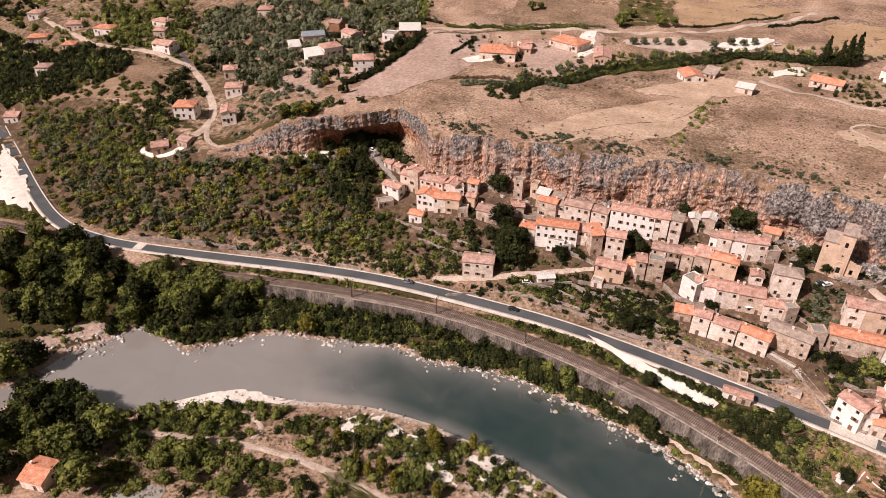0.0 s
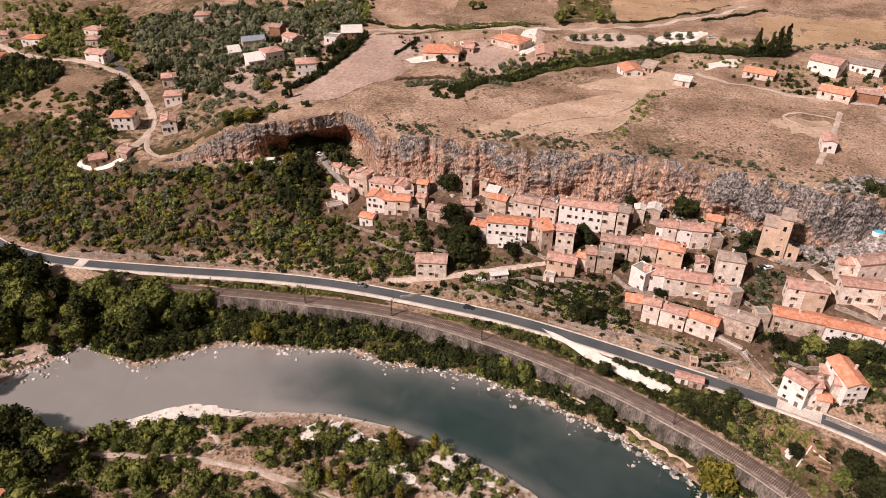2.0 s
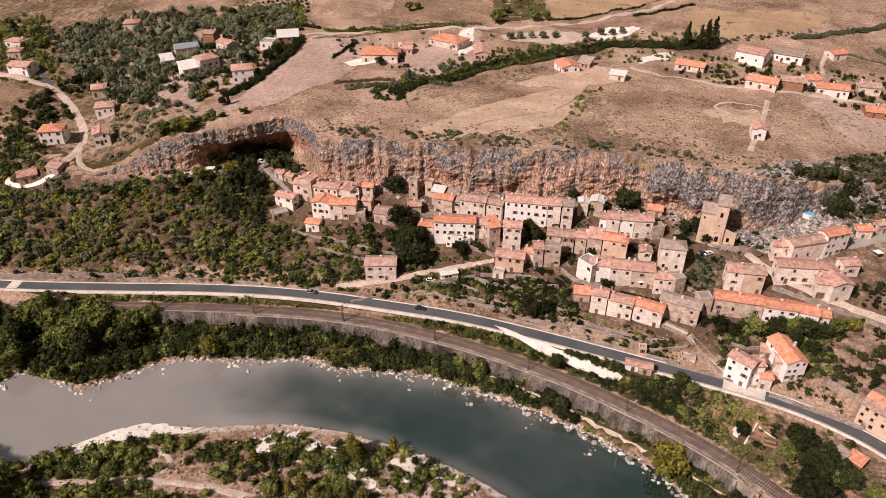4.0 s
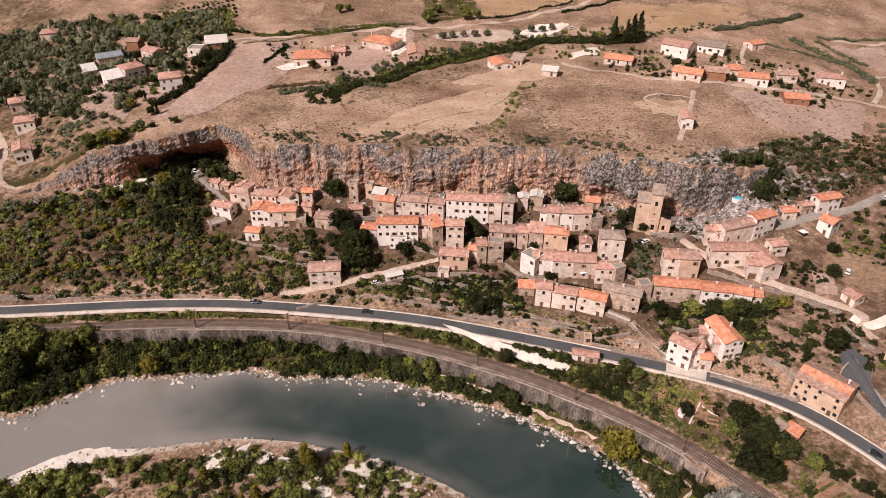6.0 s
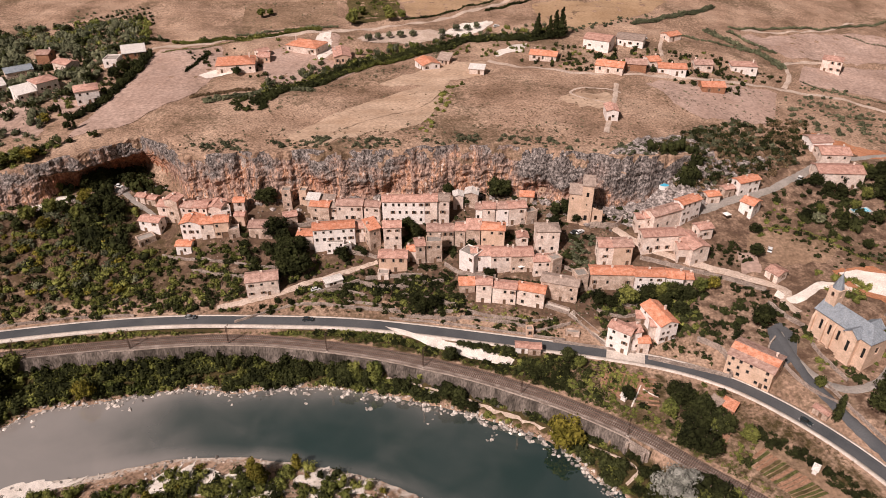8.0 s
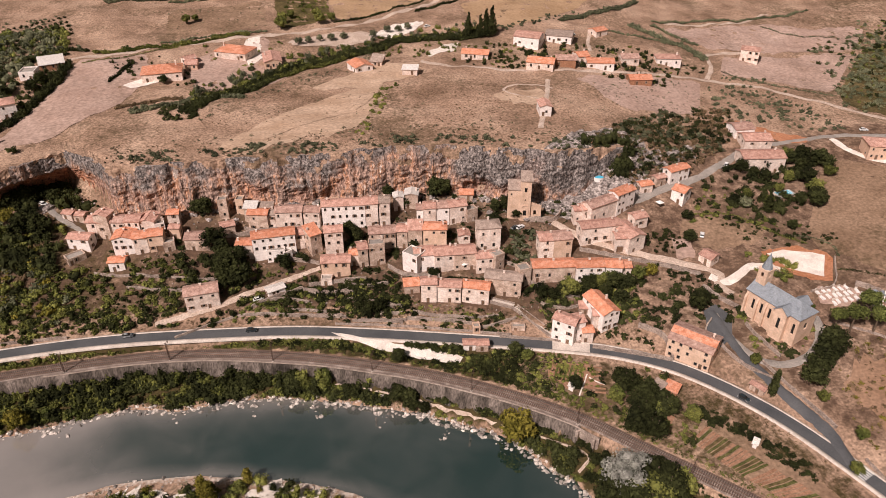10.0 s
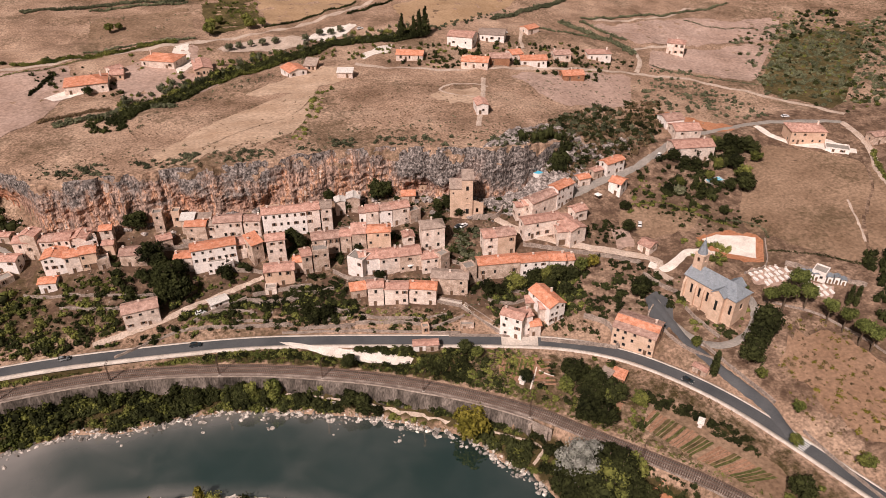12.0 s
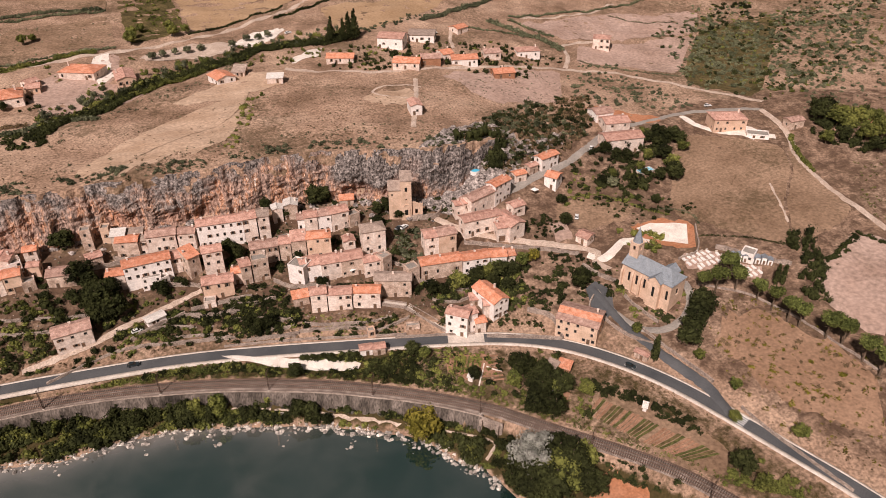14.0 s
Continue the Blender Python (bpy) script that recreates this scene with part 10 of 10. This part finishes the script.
scrub("bushes", "green and dry shrubs of the allotments", [(45, 157), (63, 157), (76, 149), (95, 132), (88, 122), (76, 130), (60, 142), (46, 150)], 40, 0.6, 1.4, "green", 716, clumpy=0.6)
NEAR_BANK_PLOT = [(-131, 111), (-109, 126), (-80, 130), (-55, 132), (-27, 132), (-12, 124), (-47, 110), (-92, 99), (-119, 99)]
scrub("bushes", "leafy bushes along the bank track", NEAR_BANK_PLOT, 90, 1.1, 2.6, "green", 721, tall=1.2, clumpy=0.5)
scrub("bushes", "dark bushes along the bank track", NEAR_BANK_PLOT, 60, 1.0, 2.4, "dark", 722, tall=1.15, clumpy=0.5)
scrub("bushes", "willows between gravel and track", [(-140, 107), (-134, 116), (-115, 123), (-106, 121), (-106, 112), (-125, 107)], 34, 1.6, 2.8, "green", 723, tall=1.3, clumpy=0.2)
scrub("bushes", "thicket below the bank track", [(-129, 93), (-134, 102), (-116, 107), (-99, 108), (-93, 101)], 40, 1.6, 3.0, "green", 724, tall=1.2, clumpy=0.3)
for px, py, tall_ in ((-57, 114, 6), (-60, 112, 5), (-73, 120, 5.5), (-40, 112, 5), (-52, 111, 5.5)):
    plant("poplar", px, py, tall_)
WALL_FOOT = strip(-50, -9, lambda a: rail_(a) - 8.5, lambda a: rail_(a) - 4.4)
scrub("bushes", "tall dark bushes hiding the retaining wall", WALL_FOOT, 120, 1.5, 2.6, "dark", 731, tall=1.5, clumpy=0.3)
scrub("bushes", "tall green bushes hiding the retaining wall", WALL_FOOT, 70, 1.3, 2.3, "green", 732, tall=1.5, clumpy=0.3)
for k in range(9):
    bearing_ = -33.2 + k * 0.86
    px, py = polar(bearing_, 270 + 4 * sin(k * 2.3))
    plant(("dark", "broad", "round", "broad")[k % 4] if bearing_ < -27.5 else "dark", px, py, 4.6 + 1.6 * sin(k * 1.7) ** 2)
EAST_FOOT = strip(-9, 24, lambda a: far_(a) + 1.2, lambda a: rail_(a) - 4.6)
scrub("bushes", "dark shrubs under the eastern retaining wall", EAST_FOOT, 70, 0.9, 2.0, "dark", 741, tall=1.2, clumpy=0.6)
scrub("weeds", "green weeds under the eastern retaining wall", EAST_FOOT, 260, 0.4, 0.9, "green", 742, clumpy=0.4, category="weeds")
for px, py, tall_ in ((-17, 163.5, 5.5), (-7, 161.5, 5), (12, 153.5, 6), (16, 152, 4.5)):
    plant("dark", px, py, tall_ * 0.8)
# an orchard and hedges beyond the villas
def orchard(a, b, c, d, rows, each, seed):
    """Small trees in straight rows between four corners."""
    u, v = np.meshgrid(np.linspace(0, 1, each), np.linspace(0, 1, rows))
    p = (np.array(a) * (1 - u[..., None]) + np.array(b) * u[..., None]) * (1 - v[..., None]) + (np.array(d) * (1 - u[..., None]) + np.array(c) * u[..., None]) * v[..., None]
    p = p.reshape(-1, 2)
    return grow("orchard", "small dark fruit trees in straight rows", p[:, 0], p[:, 1], 0.9, 1.4, "dark", seed, 1.1, 48, "orchard")


orchard((-190.8, 400.2), (-156.0, 428.4), (-144.5, 400.4), (-173.2, 382.7), 5, 16, 751)
hedge("green hedge along the upper lane", [(-124.8, 369.2), (-100.1, 372.4), (-74.8, 382.7), (-50.4, 387.1)], 0.9, 1.7, "green", 752, rows=2)
hedge("tall clipped hedge beside the villa drive", [(-163.8, 368.3), (-147.8, 370.4), (-129.2, 373.5)], 1.0, 1.6, "dark", 753, tall=1.3)
hedge("hedge between far fields", [(-138.7, 453.0), (-104.9, 461.8), (-79.4, 460.3), (-51.3, 466.1)], 0.9, 1.6, "olive", 754, rows=2)
hedge("bushy far field edge", [(164.1, 383.4), (176.1, 368.8), (191.9, 363.7), (192.8, 344.0)], 1.0, 2.0, "olive", 755, rows=2)

# tall trees on the bank below the railway bend
for kind, px, py, tall_ in (("dark", 66.5, 109.5, 10), ("broad", 71.5, 106.8, 11), ("dark", 75.5, 107.5, 11.5), ("dark", 68.5, 113.5, 9.5), ("dark", 73.0, 111.5, 11),
                            ("dark", 63.0, 115.5, 7.5), ("broad", 79.5, 108.5, 8.5), ("dark", 69.0, 104.5, 10)):
    plant(kind, px, py, tall_)
# trees round the garden plot above the court
for kind, px, py, tall_ in (("broad", 183, 245, 6), ("dark", 186, 236, 7), ("dark", 184, 229, 7), ("broad", 183, 222, 6.5), ("dark", 181, 215, 7), ("cedar", 159, 214, 8),
                            ("broad", 177, 242, 5), ("dark", 172, 240, 5.5), ("olive", 152, 218, 4)):
    plant(kind, px, py, tall_)


def tufts(a, b, c, d, rows, each, seed):
    """Low grassy mounds in uneven rows over the dry slope, with many gaps."""
    rng = np.random.default_rng(seed)
    u, v = np.meshgrid(np.linspace(0, 1, each), np.linspace(0, 1, rows))
    p = (np.array(a) * (1 - u[..., None]) + np.array(b) * u[..., None]) * (1 - v[..., None]) + (np.array(d) * (1 - u[..., None]) + np.array(c) * u[..., None]) * v[..., None]
    p = p.reshape(-1, 2) + rng.normal(0, 0.45, (rows * each, 2))
    p = p[(rng.random(len(p)) > 0.28) & clear(p[:, 0], p[:, 1], 1.0)]
    for k, leaves in enumerate(("dry", "gold", "dry")):
        q = p[k::3]
        grow("tufts", "low yellowing grass mounds in rows on the dry slope", q[:, 0], q[:, 1], 0.6, 1.4, leaves, seed + k, 0.35, 48, "grass")


tufts((141, 131), (168, 130), (172, 96), (144, 102), 10, 9, 820)


# overgrown edges of the terraces between the village and the road
BANK = strip(-9, 21, lambda a: road_(a) + 6, lambda a: road_(a) + 21)
scrub("bushes", "dark overgrown edges of the terraces", BANK, 60, 0.5, 1.5, "dark", 831, clumpy=0.8)
scrub("weeds", "dry weeds over the terraces", BANK, 320, 0.3, 0.8, "dry", 832, per=30, clumpy=0.5, category="weeds")
scrub("weeds", "green strip of weeds along the railway", strip(-40, 48, lambda a: rail_(a) + 3.4, lambda a: rail_(a) + 5.6), 420, 0.3, 0.7, "green", 833, per=30, clumpy=0.2, category="weeds")

NEAR_BANK = [(-140, 107), (-113, 118), (-70, 130), (-34, 129), (-12, 121), (-60, 100), (-124, 82), (-135, 98)]
scrub("weeds", "yellowing grass tufts on the near bank", NEAR_BANK, 700, 0.3, 0.85, "gold", 841, tall=0.5, per=30, clumpy=0.5, category="grass")
scrub("weeds", "green grass tufts on the near bank", NEAR_BANK, 500, 0.3, 0.8, "olive", 842, tall=0.5, per=30, clumpy=0.6, category="grass")
